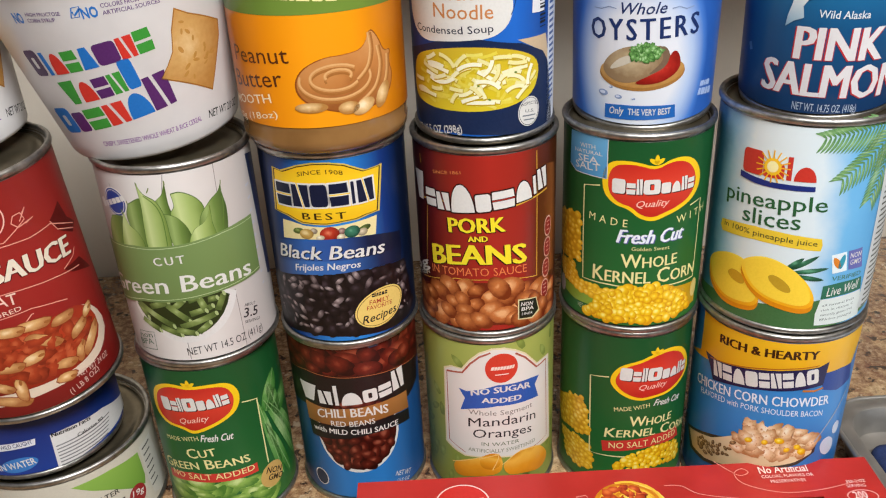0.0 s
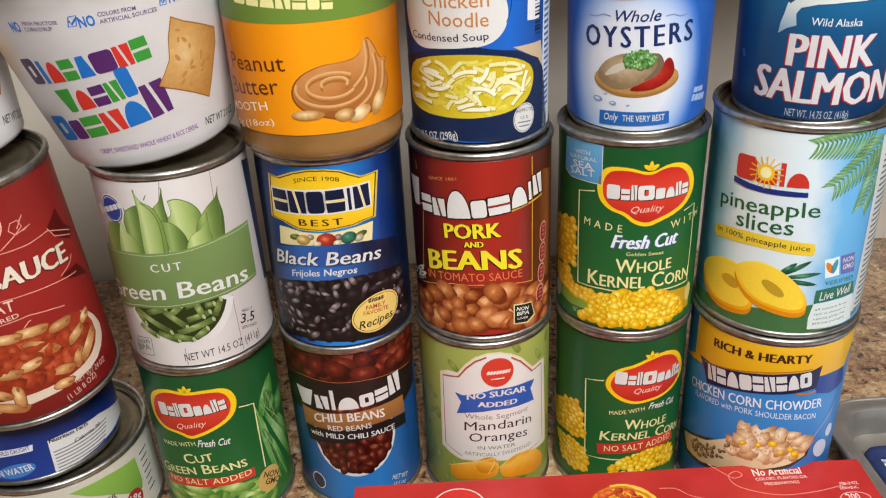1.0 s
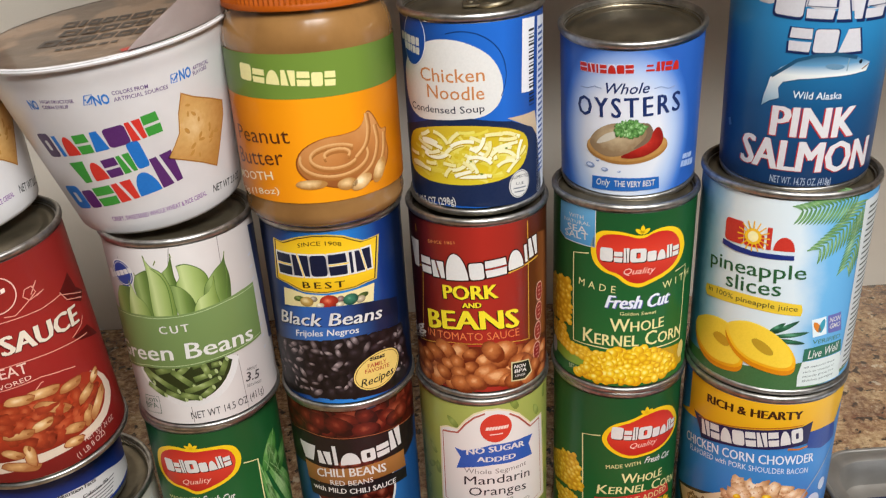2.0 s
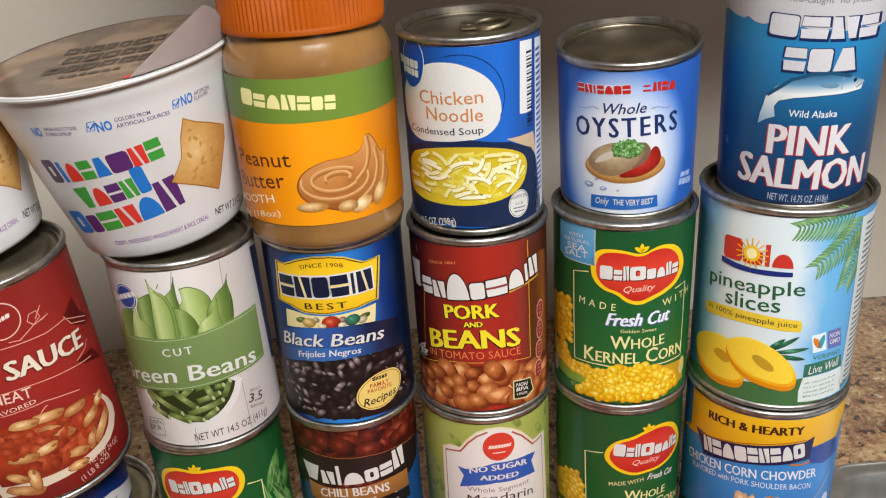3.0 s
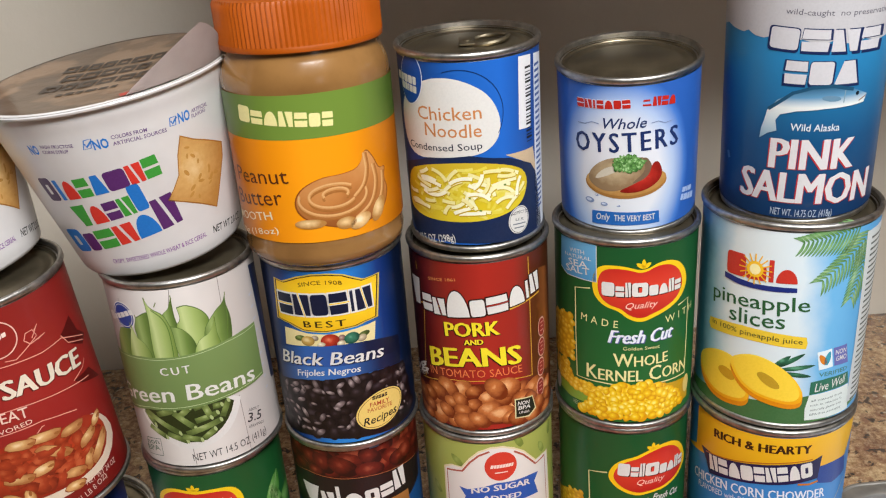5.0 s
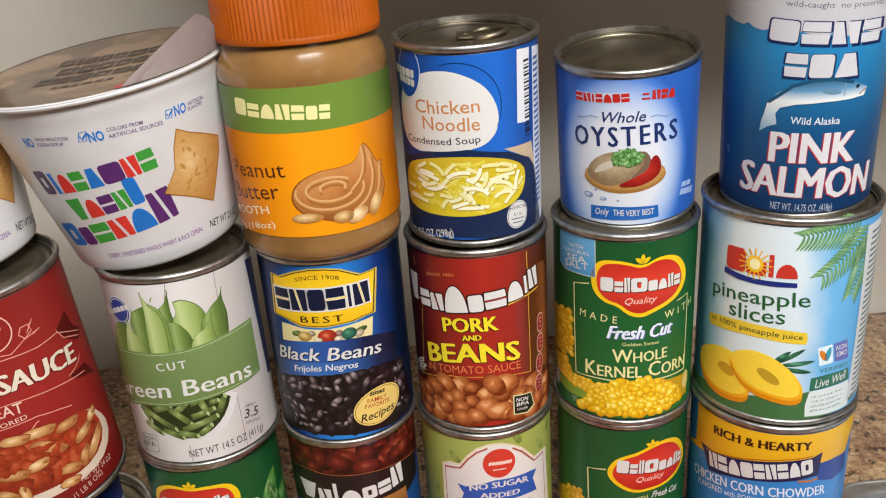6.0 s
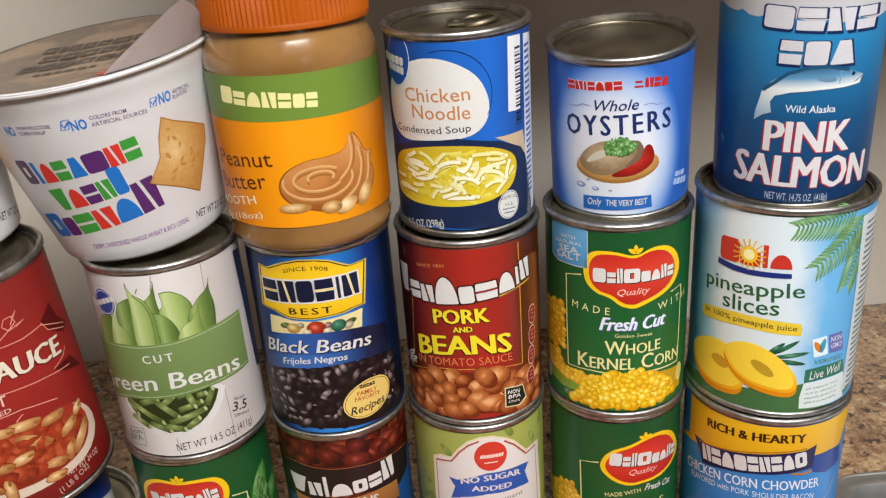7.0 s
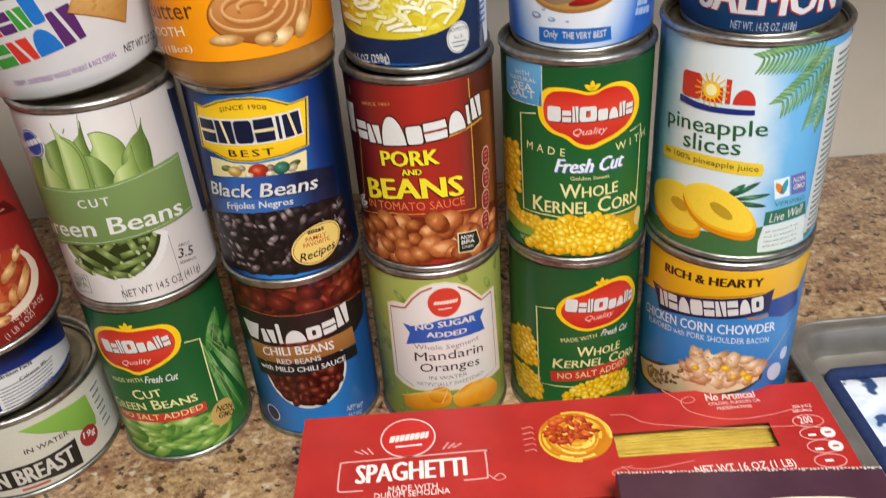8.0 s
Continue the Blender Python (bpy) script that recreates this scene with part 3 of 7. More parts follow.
dmg.disc((33.3, 22.7), 8.2, 8.6, ink("c9a45e"), 4, name="seal")
dmg.text("NON", (28.9, 25.9), (39.7, 20.2), 3.7, ink("3a2a12"), 5, bold=0.02)
dmg.text("GMO", (29.2, 20.6), (39.7, 15.4), 3.7, ink("3a2a12"), 5, bold=0.02)
dmg.heap([(-24.9, 30.7), (-9.5, 30.3), (5.5, 27.8), (18.4, 28.7), (30.4, 19.0), (31.0, 5.8), (13.7, 8.0), (-5.6, 8.9), (-25.9, 10.0)], 34, 9.5, 2.9, food("pale_pods", "4a7a2c", "8cb050", "c6d890"), 2, 5, 40, 10, bend=0.4)

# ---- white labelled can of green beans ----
# Off-white planks, greyed towards both sides as painted shade of the round can.
kr = tin("bean_can", (-0.155, -0.0083, 0.1109), (0, 0), 0.0378, 0.1108, wash("planks_side_shade", 0, (0.36, "b9b0ac"), (0.47, "ddd6d2"), (0.56, "dcd4d0"), (0.64, "c6bdb9"), warp=0.05), "white labelled can of cut green beans on another can")
for a, b in (((5.3, 106.3), (2.2, 90.0)), ((29.0, 107.0), (28.6, 89.0)), ((0.3, 17.2), (0.4, 4.9)), ((28.8, 38.9), (29.8, 4.1)), ((-24.0, 100.7), (-24.0, 92.9)), ((-43.9, 20.0), (-32.9, 1.7))):
    kr.line([a, b], 0.35, ink("8d8480"), 1)
kr.disc((-23.1, 91.5), 7.6, 7.6, WHITE, 2)
kr.disc((-23.1, 91.5), 7.0, 7.0, ink("24408c"), 3)
kr.ring((-23.1, 91.5), 6.3, 6.3, 0.4, WHITE, 4)
kr.marks([1.2, 0.7, 0.9, 0.9, 0.8, 0.6], (-34.5, 86.1), (-16.0, 93.2), 3.4, WHITE, 4, rnd=0.35, tall=(1.4, 0.8, 0.8, 0.8, 0.8, 0.8))
POD_PALE, POD_DEEP = wash("pale_pods", 0, (0.0, "8fa458"), (0.25, "c0cc8c"), (0.55, "a4b66c"), (1.0, "6a8238"), warp=0.3), wash("deep_pods", 0, (0.0, "6c8244"), (0.3, "94a864"), (0.6, "6c8440"), (1.0, "3e5422"), warp=0.3)
for k, (pts, mat) in enumerate(((([(5.4, 102.6), (5.3, 97.4), (5.3, 92.1), (5.8, 85.8), (1.9, 86.9), (-0.3, 92.8), (3.2, 96.7)]), POD_DEEP),
                               (([(-14.4, 91.5), (-7.0, 94.5), (-6.3, 85.4), (-9.1, 68.6), (-13.1, 73.5), (-15.9, 80.2), (-16.6, 85.8)]), POD_DEEP),
                               (([(-28.2, 83.1), (-20.4, 84.5), (-20.4, 77.8), (-24.9, 67.7), (-34.9, 65.5), (-33.0, 75.6)]), POD_DEEP),
                               (([(7.2, 96.2), (11.8, 96.4), (17.9, 92.3), (20.7, 85.7), (17.4, 77.2), (11.7, 71.7), (7.7, 79.7), (5.6, 86.4), (7.7, 90.1)]), POD_PALE),
                               (([(31.2, 96.8), (30.8, 91.3), (32.0, 82.1), (29.9, 69.6), (23.9, 68.9), (18.1, 74.4), (18.7, 82.5), (24.3, 89.1), (29.0, 92.4)]), POD_DEEP),
                               (([(1.9, 86.9), (7.7, 84.2), (11.9, 77.5), (12.3, 68.9), (4.8, 68.6), (2.9, 79.2)]), POD_DEEP),
                               (([(23.7, 86.2), (23.5, 78.2), (24.3, 69.4), (17.5, 68.0), (11.6, 69.8), (14.5, 76.5), (20.2, 79.8)]), POD_PALE),
                               (([(-18.5, 86.8), (-16.5, 80.7), (-12.3, 76.8), (-10.7, 68.5), (-22.9, 67.0), (-21.9, 76.7)]), POD_PALE),
                               (([(-7.9, 102.5), (-5.3, 97.0), (-0.2, 93.1), (2.3, 86.2), (2.9, 77.6), (2.1, 67.6), (-7.7, 68.0), (-8.4, 78.7), (-7.4, 91.4)]), POD_PALE))):
    run = glide(pts + [pts[0]], 4)[:-1]
    kr.poly(shrink(run, 1.05), ink("566f34"), 2 + 0.34 * k, "picture")
    kr.poly(run, mat, 2.12 + 0.34 * k, "picture")
for pts in ([(-5.5, 96.4), (-0.8, 91.6), (1.3, 83.8), (1.0, 69.1)], [(30.8, 89.7), (30.3, 81.9), (27.8, 71.2)]):
    kr.line(glide(pts), 0.5, ink("5d7a34"), 5)
for p, q in (((-7.5, 101.6), (-7.8, 103.1)), ((5.5, 101.4), (5.3, 103.5)), ((31.0, 95.6), (31.4, 97.7)), ((-18.9, 85.4), (-19.6, 88.5)), ((23.5, 84.7), (23.6, 87.2)), ((-14.5, 91.2), (-14.9, 93.3)), ((-3.4, 97.9), (-2.1, 100.3))):
    kr.line([p, q], 0.5, ink("6d7a34"), 5)
kr.poly(smooth([(-26.6, 40.7), (-26.2, 33.1), (-21.9, 26.0), (-14.4, 20.4), (-5.2, 15.6), (3.6, 14.6), (13.7, 17.1), (21.6, 22.6), (27.4, 31.2), (30.1, 40.0), (2.1, 47.7)], 1), ink("dcd7d4"), 2, "bowl_picture")
kr.poly(smooth([(-24.4, 40.1), (-23.5, 32.6), (-18.7, 27.3), (-11.5, 22.3), (-2.3, 19.2), (6.7, 18.7), (15.2, 22.7), (22.2, 29.8), (26.6, 40.0), (1.8, 46.0)], 1), ink("2b3416"), 3, "picture")
CUTS = food("cut_beans", "4d5c2c", "7c8c4c", "a9b57c")
for k, (p, q) in enumerate((((-23.3, 36.2), (-18.0, 28.6)), ((-22.4, 27.3), (-12.3, 21.9)), ((-11.7, 24.4), (-1.3, 19.8)), ((-15.5, 35.4), (-4.9, 38.9)), ((4.8, 39.1), (10.5, 40.6)), ((14.3, 38.1), (19.0, 37.8)), ((18.1, 30.8), (22.6, 39.1)), ((4.6, 31.5), (16.2, 34.0)), ((10.3, 39.6), (12.7, 32.0)), ((-3.9, 34.4), (3.0, 40.1)), ((-5.8, 37.1), (4.1, 27.4)), ((-22.3, 36.5), (-4.3, 24.9)), ((-1.1, 24.4), (17.2, 29.4)), ((-3.7, 23.1), (6.0, 19.9)), ((7.0, 20.4), (13.5, 25.0)))):
    kr.line([p, q], 3.3, CUTS, 4 + 0.15 * k, "printed_piece")
    kr.disc(q, 0.8, 1.5, ink("aab67e"), 4.1 + 0.15 * k, 0.3, "printed_piece", n=12)
kr.poly([(-43.8, 67.5), (-28.1, 68.7), (-16.1, 69.8), (-7.3, 69.7), (1.2, 70.0), (9.8, 70.5), (18.7, 71.5), (28.1, 72.4), (37.8, 73.1), (47.8, 72.9), (47.8, 41.4), (38.2, 41.1), (31.4, 41.0), (22.6, 40.8), (14.1, 40.2), (6.3, 39.5), (-1.5, 39.1), (-9.9, 38.6), (-19.8, 37.9), (-43.8, 31.7)], wash("band_green", 1, (0.0, "6a7f48"), (1.0, "768c54")), 7, "banner")
kr.line([(-43.9, 65.7), (-28.6, 67.6), (-16.5, 68.4), (-7.6, 68.4), (9.6, 69.3), (27.8, 71.2), (47.3, 71.4)], 0.25, ink("c9d8a8"), 8)
kr.line([(-43.8, 33.5), (-19.4, 39.4), (-1.3, 40.5), (14.3, 41.5), (31.6, 42.3), (47.0, 42.9)], 0.25, ink("c9d8a8"), 8)
kr.text("CUT", (-7.6, 59.5), (7.4, 60.2), 4.3, WHITE, 8, space=1.4, heavy=0.25)
kr.text("Green Beans", (-43.6, 37.8), (40.4, 42.6), 9.0, WHITE, 8, mid=(2.7, 44.5), heavy=0.5, shear=0.08)
kr.text("NET WT 14.5 OZ (411g)", (-0.7, 7.2), (41.7, 7.7), 4.4, ink("3a3436"), 3, mid=(19.1, 8.2))
kr.text("ABOUT", (32.3, 26.8), (39.4, 24.7), 1.6, ink("3a3436"), 3)
kr.text("3.5", (30.7, 20.8), (39.8, 18.3), 5.1, ink("3a3436"), 3, bold=0.01)
kr.text("SERVINGS", (30.8, 17.2), (40.9, 14.6), 1.6, ink("3a3436"), 3)
kr.line([(-28.6, 17.8), (-17.5, 19.8), (-17.9, 9.1), (-30.0, 6.9), (-28.6, 17.8)], 0.4, ink("4c6a54"), 3)
kr.text("non", (-29.1, 13.6), (-18.9, 16.2), 3.2, ink("4c6a54"), 3)
kr.text("BPA", (-29.6, 9.3), (-19.1, 12.1), 3.3, ink("4c6a54"), 3)
kr.poly([(52.0, 103.2), (63.6, 100.3), (68.1, 29.4), (57.1, 33.4)], ink("2c3558"), 2, "panel")
for k in range(9):
    kr.line([(47.5 + k * 0.12, 88 - k * 7), (50.5, 88.6 - k * 7)], 1.2, ink("c3c2cc"), 3)

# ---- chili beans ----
# Blue label with the can's side shade painted into its colour.
wy = tin("bean_can", (-0.0781, 0.0033, 0), (0, 0), 0.0366, 0.1114, wash("wy_blue_side_shade", 0, (0.34, "173a66"), (0.46, "2f78bc"), (0.56, "2f7cc4"), (0.66, "1d4f88")), "black and blue labelled can of chili beans in sauce")
KIDNEY = food("kidney", "2c0c08", "602014", "96503c")
wy.poly([(-60, 80), (60, 80), (60, 107), (-60, 107)], ink("4a150c"), 1, "picture")
wy.heap([(-58, 93), (58, 93), (58, 106.5), (-58, 106.5)], 44, 7.6, 4.6, food("kidney_top", "2c0c08", "6a2014", "96452f"), 2, 4, 50)
wy.poly([(-49.2, 87.2), (-26.0, 91.2), (-4.7, 90.2), (10.6, 89.9), (28.1, 87.9), (50.2, 83.4), (49.0, 68.5), (36.1, 63.5), (11.8, 67.3), (-7.2, 66.3), (-26.7, 66.6), (-49.3, 62.8)], ink("231a18"), 3, "panel")
wy.line([(-49.3, 86.1), (-26.1, 90.8), (-4.7, 89.8), (10.6, 89.5), (28.0, 87.6), (47.7, 84.0)], 0.35, ink("b06a40"), 4)
wy.marks([1.6, 1.0, 0.45, 1.4, 1.0, 1.0, 1.0], (-32.1, 70.9), (33.0, 73.9), 11.1, WHITE, 5, rnd=0.25, tall=(1, 0.8, 1.2, 0.75, 0.75, 0.75, 1.2), bow=-1.0, kinds="wkihoak")
wy.disc((2.0, 49.9), 24.5, 27, WHITE, 2, name="bowl_picture")
wy.disc((2.0, 50.3), 23, 25.2, ink("3c0f08"), 3, name="picture")
wy.heap(oval((1.9, 49.5), 21, 23), 56, 4.8, 2.8, KIDNEY, 4, 8)
wy.poly([(-29.3, 68.9), (-17.3, 68.2), (-7.0, 68.7), (3.1, 69.2), (12.0, 69.6), (22.4, 69.7), (34.5, 68.6), (35.3, 56.1), (21.4, 58.3), (11.0, 58.5), (2.1, 58.0), (-8.2, 57.1), (-18.9, 56.6), (-28.6, 56.4)], wash("tan_band", 1, (0.0, "8a5a2c"), (1.0, "a8713a")), 7, "banner")
wy.poly([(-28.1, 56.3), (-19.0, 56.2), (-8.3, 56.7), (2.1, 57.6), (11.0, 58.1), (21.3, 57.9), (35.2, 55.7), (35.5, 47.8), (20.6, 49.8), (10.3, 49.9), (1.2, 48.8), (-9.3, 47.3), (-20.4, 45.9), (-27.0, 45.8)], BLACK, 7, "banner")
wy.text("CHILI BEANS", (-20.7, 60.4), (20.5, 61.1), 5.8, WHITE, 8, mid=(1.3, 63.2), heavy=0.35)
wy.text("RED BEANS", (-12.7, 56.4), (12.2, 56.9), 3.5, WHITE, 8, bold=0.006)
wy.text("with MILD CHILI SAUCE", (-24.8, 50.6), (26.1, 49.7), 3.5, WHITE, 8, mid=(1.4, 50.8), heavy=0.2)
wy.disc((-24.6, 14.9), 5.0, 6.0, WHITE, 3, name="seal")
wy.disc((-24.6, 14.9), 4.4, 5.4, ink("24344c"), 4, name="seal")
wy.text("NET WT", (21.3, 13.7), (32.4, 9.0), 3.3, WHITE, 3)
wy.text("15.5 OZ", (22.1, 8.9), (31.0, 5.2), 2.1, WHITE, 3)

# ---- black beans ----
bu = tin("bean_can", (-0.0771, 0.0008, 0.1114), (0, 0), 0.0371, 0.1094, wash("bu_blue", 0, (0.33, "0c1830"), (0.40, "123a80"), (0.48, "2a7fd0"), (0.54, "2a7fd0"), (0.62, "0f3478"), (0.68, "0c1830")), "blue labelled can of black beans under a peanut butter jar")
shield = [(-28.1, 98.8), (-22.4, 98.2), (-13.5, 101.7), (-5.8, 103.3), (2.1, 103.2), (9.2, 101.8), (18.7, 97.0), (28.0, 97.3), (24.4, 74.8), (18.0, 74.4), (13.0, 73.3), (6.8, 73.0), (-2.0, 72.1), (-9.6, 72.4), (-14.0, 72.6), (-22.0, 75.4), (-30.6, 76.3)]
bu.poly(shrink(shield, 1.05), ink("d8b850"), 2, "emblem_border")
bu.poly(shrink(shield, 1.01), ink("4a3410"), 3, "emblem_border")
bu.poly(shrink(shield, 0.98), wash("shield_yellow", 1, (0.0, "e8b41c"), (0.5, "f8d028"), (1.0, "e9b41c")), 4, "emblem")
bu.marks([1.05, 1.0, 0.95, 1.05, 0.3, 0.95], (-27.7, 80.5), (23.1, 81.4), 11.6, WHITE, 5, rnd=0.2, gap=0.14, bow=0.3, kinds="akbaik", grow=0.9)
bu.marks([1.05, 1.0, 0.95, 1.05, 0.3, 0.95], (-27.7, 80.5), (23.1, 81.4), 11.6, ink("171c36"), 6, rnd=0.2, gap=0.14, bow=0.3, kinds="akbaik")
bu.text("SINCE 1908", (-13.6, 96.7), (8.6, 96.9), 2.2, ink("3a2c10"), 5, mid=(-2.2, 98.3))
bu.text("BEST", (-13.5, 74.3), (8.1, 74.4), 3.5, ink("3a2c10"), 5, mid=(-2.3, 74.4), heavy=0.3, space=1.35)
bu.poly([(-26.4, 72.0), (-20.7, 72.1), (-12.4, 70.8), (-1.9, 70.4), (8.3, 71.1), (15.8, 71.8), (23.8, 72.4), (22.3, 62.3), (8.9, 63.7), (-2.7, 63.9), (-15.1, 63.2), (-27.7, 61.5)], ink("ead9a0"), 2, "panel")
for c, ru, rv, dye in (((-17.0, 67.6), 3.2, 1.6, ("3c4a20", "5f6f34", "8a9a58")), ((16.5, 67.4), 3.4, 1.6, ("3c4a20", "5f6f34", "8a9a58")), ((-12.6, 66.4), 3.8, 2.8, ("8a6a30", "c09a50", "e0c890")), ((-8.6, 68.2), 2.0, 1.6, ("6a5a4a", "9a8a78", "c8baa8")), ((15.4, 65.6), 2.6, 2.0, ("8a7a60", "c4b498", "ece0cc")), ((5.2, 67.8), 2.0, 1.8, ("6a4a44", "a08078", "ccb4a8")), ((10.2, 66.8), 4.0, 3.2, ("1c4a3a", "3c7a60", "78ac90")), ((-0.9, 66.6), 4.9, 3.9, ("7a1c10", "b83a24", "de7c5c")), ((-5.6, 64.6), 2.2, 1.4, ("a89878", "dccfb0", "f6efdc")), ((4.6, 64.8), 2.2, 1.5, ("a89878", "dccfb0", "f6efdc"))):
    bu.disc(c, ru, rv, food("vegetable_" + dye[1], *dye), 4 + 0.24 * (70 - c[1]) + 0.3 * (ru > 3.6), 0.2, "picture", n=24)
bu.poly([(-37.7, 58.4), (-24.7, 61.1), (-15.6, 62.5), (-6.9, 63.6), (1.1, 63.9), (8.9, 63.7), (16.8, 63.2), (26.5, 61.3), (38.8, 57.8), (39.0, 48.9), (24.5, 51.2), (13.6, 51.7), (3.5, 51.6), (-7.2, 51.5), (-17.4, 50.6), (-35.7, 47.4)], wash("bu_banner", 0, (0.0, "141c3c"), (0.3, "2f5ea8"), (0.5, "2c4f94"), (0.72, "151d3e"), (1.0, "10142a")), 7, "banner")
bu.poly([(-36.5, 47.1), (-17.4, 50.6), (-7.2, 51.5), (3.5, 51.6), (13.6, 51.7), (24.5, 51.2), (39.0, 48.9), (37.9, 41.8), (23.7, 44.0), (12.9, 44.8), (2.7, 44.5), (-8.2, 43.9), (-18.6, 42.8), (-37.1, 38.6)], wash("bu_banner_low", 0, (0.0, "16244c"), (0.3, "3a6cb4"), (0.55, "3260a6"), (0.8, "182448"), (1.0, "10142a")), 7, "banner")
bu.text("Black Beans", (-32.2, 49.3), (27.1, 50.1), 7.3, ink("0c1024"), 7.6, mid=(-0.7, 52.2), heavy=0.6, shear=0.22)
bu.text("Black Beans", (-32.6, 49.8), (26.7, 50.6), 7.3, WHITE, 8, mid=(-1.1, 52.7), heavy=0.45, shear=0.22)
bu.text("Frijoles Negros", (-22.1, 44.3), (12.7, 46.5), 3.7, WHITE, 8, mid=(-3.0, 46.7), shear=0.2, heavy=0.2)
bu.poly([(-49.6, 38.0), (-37.1, 38.6), (-18.7, 42.4), (2.6, 44.2), (23.6, 43.6), (41.4, 40.6), (48.2, 10.0), (41.8, 5.8), (29.7, 4.6), (15.1, 5.9), (-3.4, 7.0), (-20.2, 7.2), (-44.0, 4.2)], ink("1a1214"), 2, "picture")
bu.heap([(-49.7, 32.2), (-18.9, 41.0), (2.5, 42.8), (23.5, 42.0), (42.8, 37.2), (44.4, 10.6), (28.0, 8.2), (-3.0, 10.6), (-37.3, 9.3)], 84, 4.5, 2.7, food("black_beans", "120b0c", "231a1b", "40343a"), 3, 21, 70)
bu.heap([(-49.7, 32.2), (-18.9, 41.0), (2.5, 42.8), (23.5, 42.0), (42.8, 37.2), (44.4, 10.6), (28.0, 8.2), (-3.0, 10.6), (-37.3, 9.3)], 66, 2.4, 1.05, food("bean_glints", "3c3032", "7c6c6c", "aa9a98"), 6.1, 22, 80, vary=0.5)
bu.disc((21.4, 20.5), 15.2, 11.4, ink("20181a"), 8.8, 0.28, "seal")
bu.disc((21.4, 20.5), 14.6, 10.8, ink("e8c870"), 9, 0.28, "seal")
bu.ring((21.4, 20.5), 13.8, 10.0, 0.35, ink("7a5a24"), 9.4, 0.28)
bu.marks([0.9, 0.9, 0.8, 0.9, 0.8], (16.6, 27.6), (25.6, 27.0), 2.0, ink("20181a"), 9.8, kinds="akaha")
bu.text("FAMILY", (15.0, 23.6), (26.5, 22.9), 2.5, ink("b04028"), 9.8, bold=0.01)
bu.text("FAVORITE", (13.4, 20.7), (28.0, 19.8), 2.3, ink("b04028"), 9.8, bold=0.01)
bu.text("Recipes", (10.4, 12.9), (31.0, 14.2), 4.6, BLACK, 9.8, shear=0.3, bold=0.01)

# ---- mandarin oranges ----
ma = tin("fruit_can", (0, 0, 0), (0, 0), 0.0371, 0.1128, wash("ma_green", 1, (0.0, "7f8c3c"), (0.5, "9aa650"), (1.0, "a6ae58"), warp=0.3), "pale green labelled can of mandarin oranges")
LEAFY = food("faint_leaves", "74843a", "8a9a48", "9dab5c")
rng = random.Random(7)
for _ in range(46):
    c = (rng.uniform(-60, 60), rng.uniform(8, 104))
    t = rng.uniform(0.6, 2.4)
    ma.poly(leaf((c[0] + 9 * math.cos(t), c[1] + 9 * math.sin(t)), c, 4.2), LEAFY, 1, "leaf_print")
panel = [(-28.3, 88.9), (-23.1, 91.8), (-16.8, 91.9), (-12.1, 98.4), (-7.0, 103.3), (-0.4, 105.9), (6.2, 105.8), (12.5, 103.3), (18.3, 99.2), (26.4, 89.3), (31.8, 89.7), (37.6, 89.3), (39.1, 59.6), (40.9, 29.0), (30.3, 30.4), (23.5, 29.5), (13.0, 31.5), (2.9, 32.8), (-8.3, 32.8), (-17.1, 32.1), (-24.1, 34.3), (-29.8, 37.5)]
ma.poly(shrink(panel, 1.02), ink("e6d8b0"), 2, "panel")
ma.poly(shrink(panel, 0.99), wash("ma_cream", 1, (0.0, "e2dcd4"), (1.0, "e6e0da")), 3, "panel")
ma.line([(-26.8, 87.7), (-16.9, 89.6), (-12.2, 96.2), (-7.1, 101.1), (-1.1, 103.8)], 1.1, ink("b05a48"), 4)
ma.line([(12.5, 101.5), (18.3, 97.0), (26.4, 87.1), (34.8, 88.0)], 1.1, ink("b05a48"), 4)
ma.line([(34.8, 88.0), (36.6, 33.5), (22.6, 32.5)], 0.5, ink("b05a48"), 4)
ma.line([(-26.8, 87.7), (-27.5, 39.6), (-17.0, 34.2)], 0.5, ink("b05a48"), 4)
ma.disc((4.8, 93.4), 9.0, 9.4, ink("d4402e"), 5)
ma.marks([0.9, 0.7, 0.8, 0.8, 0.8, 0.8, 0.8, 0.6], (-1.3, 92.5), (11.4, 92.3), 2.2, ink("f4d8cc"), 6, rnd=0.4, skew=0.3)
ma.line([(1.1, 89.4), (8.5, 89.4)], 0.7, ink("f4d8cc"), 6)
ma.poly([(-19.4, 78.7), (-14.7, 77.7), (2.1, 82.6), (22.5, 81.8), (28.3, 80.8), (25.1, 76.0), (27.9, 66.6), (20.9, 67.6), (2.0, 68.6), (-11.8, 66.4), (-18.9, 64.2), (-15.9, 72.8)], ink("2f5cb0"), 4, "ribbon")
ma.text("NO SUGAR", (-12.2, 75.2), (21.7, 75.7), 3.8, WHITE, 5, mid=(3.9, 77.5), heavy=0.5)
ma.text("ADDED", (-6.4, 71.0), (15.7, 70.2), 3.4, WHITE, 5, heavy=0.5)
ma.text("Whole Segment", (-14.3, 62.4), (23.0, 61.9), 3.3, ink("8a8078"), 4)
ma.text("Mandarin", (-14.6, 53.4), (25.6, 52.3), 6.0, ink("2c2526"), 4, mid=(4.2, 55.0))
ma.text("Oranges", (-12.2, 45.9), (22.6, 44.3), 6.0, ink("2c2526"), 4, mid=(4.1, 46.8))
ma.text("IN WATER", (-7.4, 40.9), (14.4, 40.4), 2.5, ink("6e7a5a"), 4)
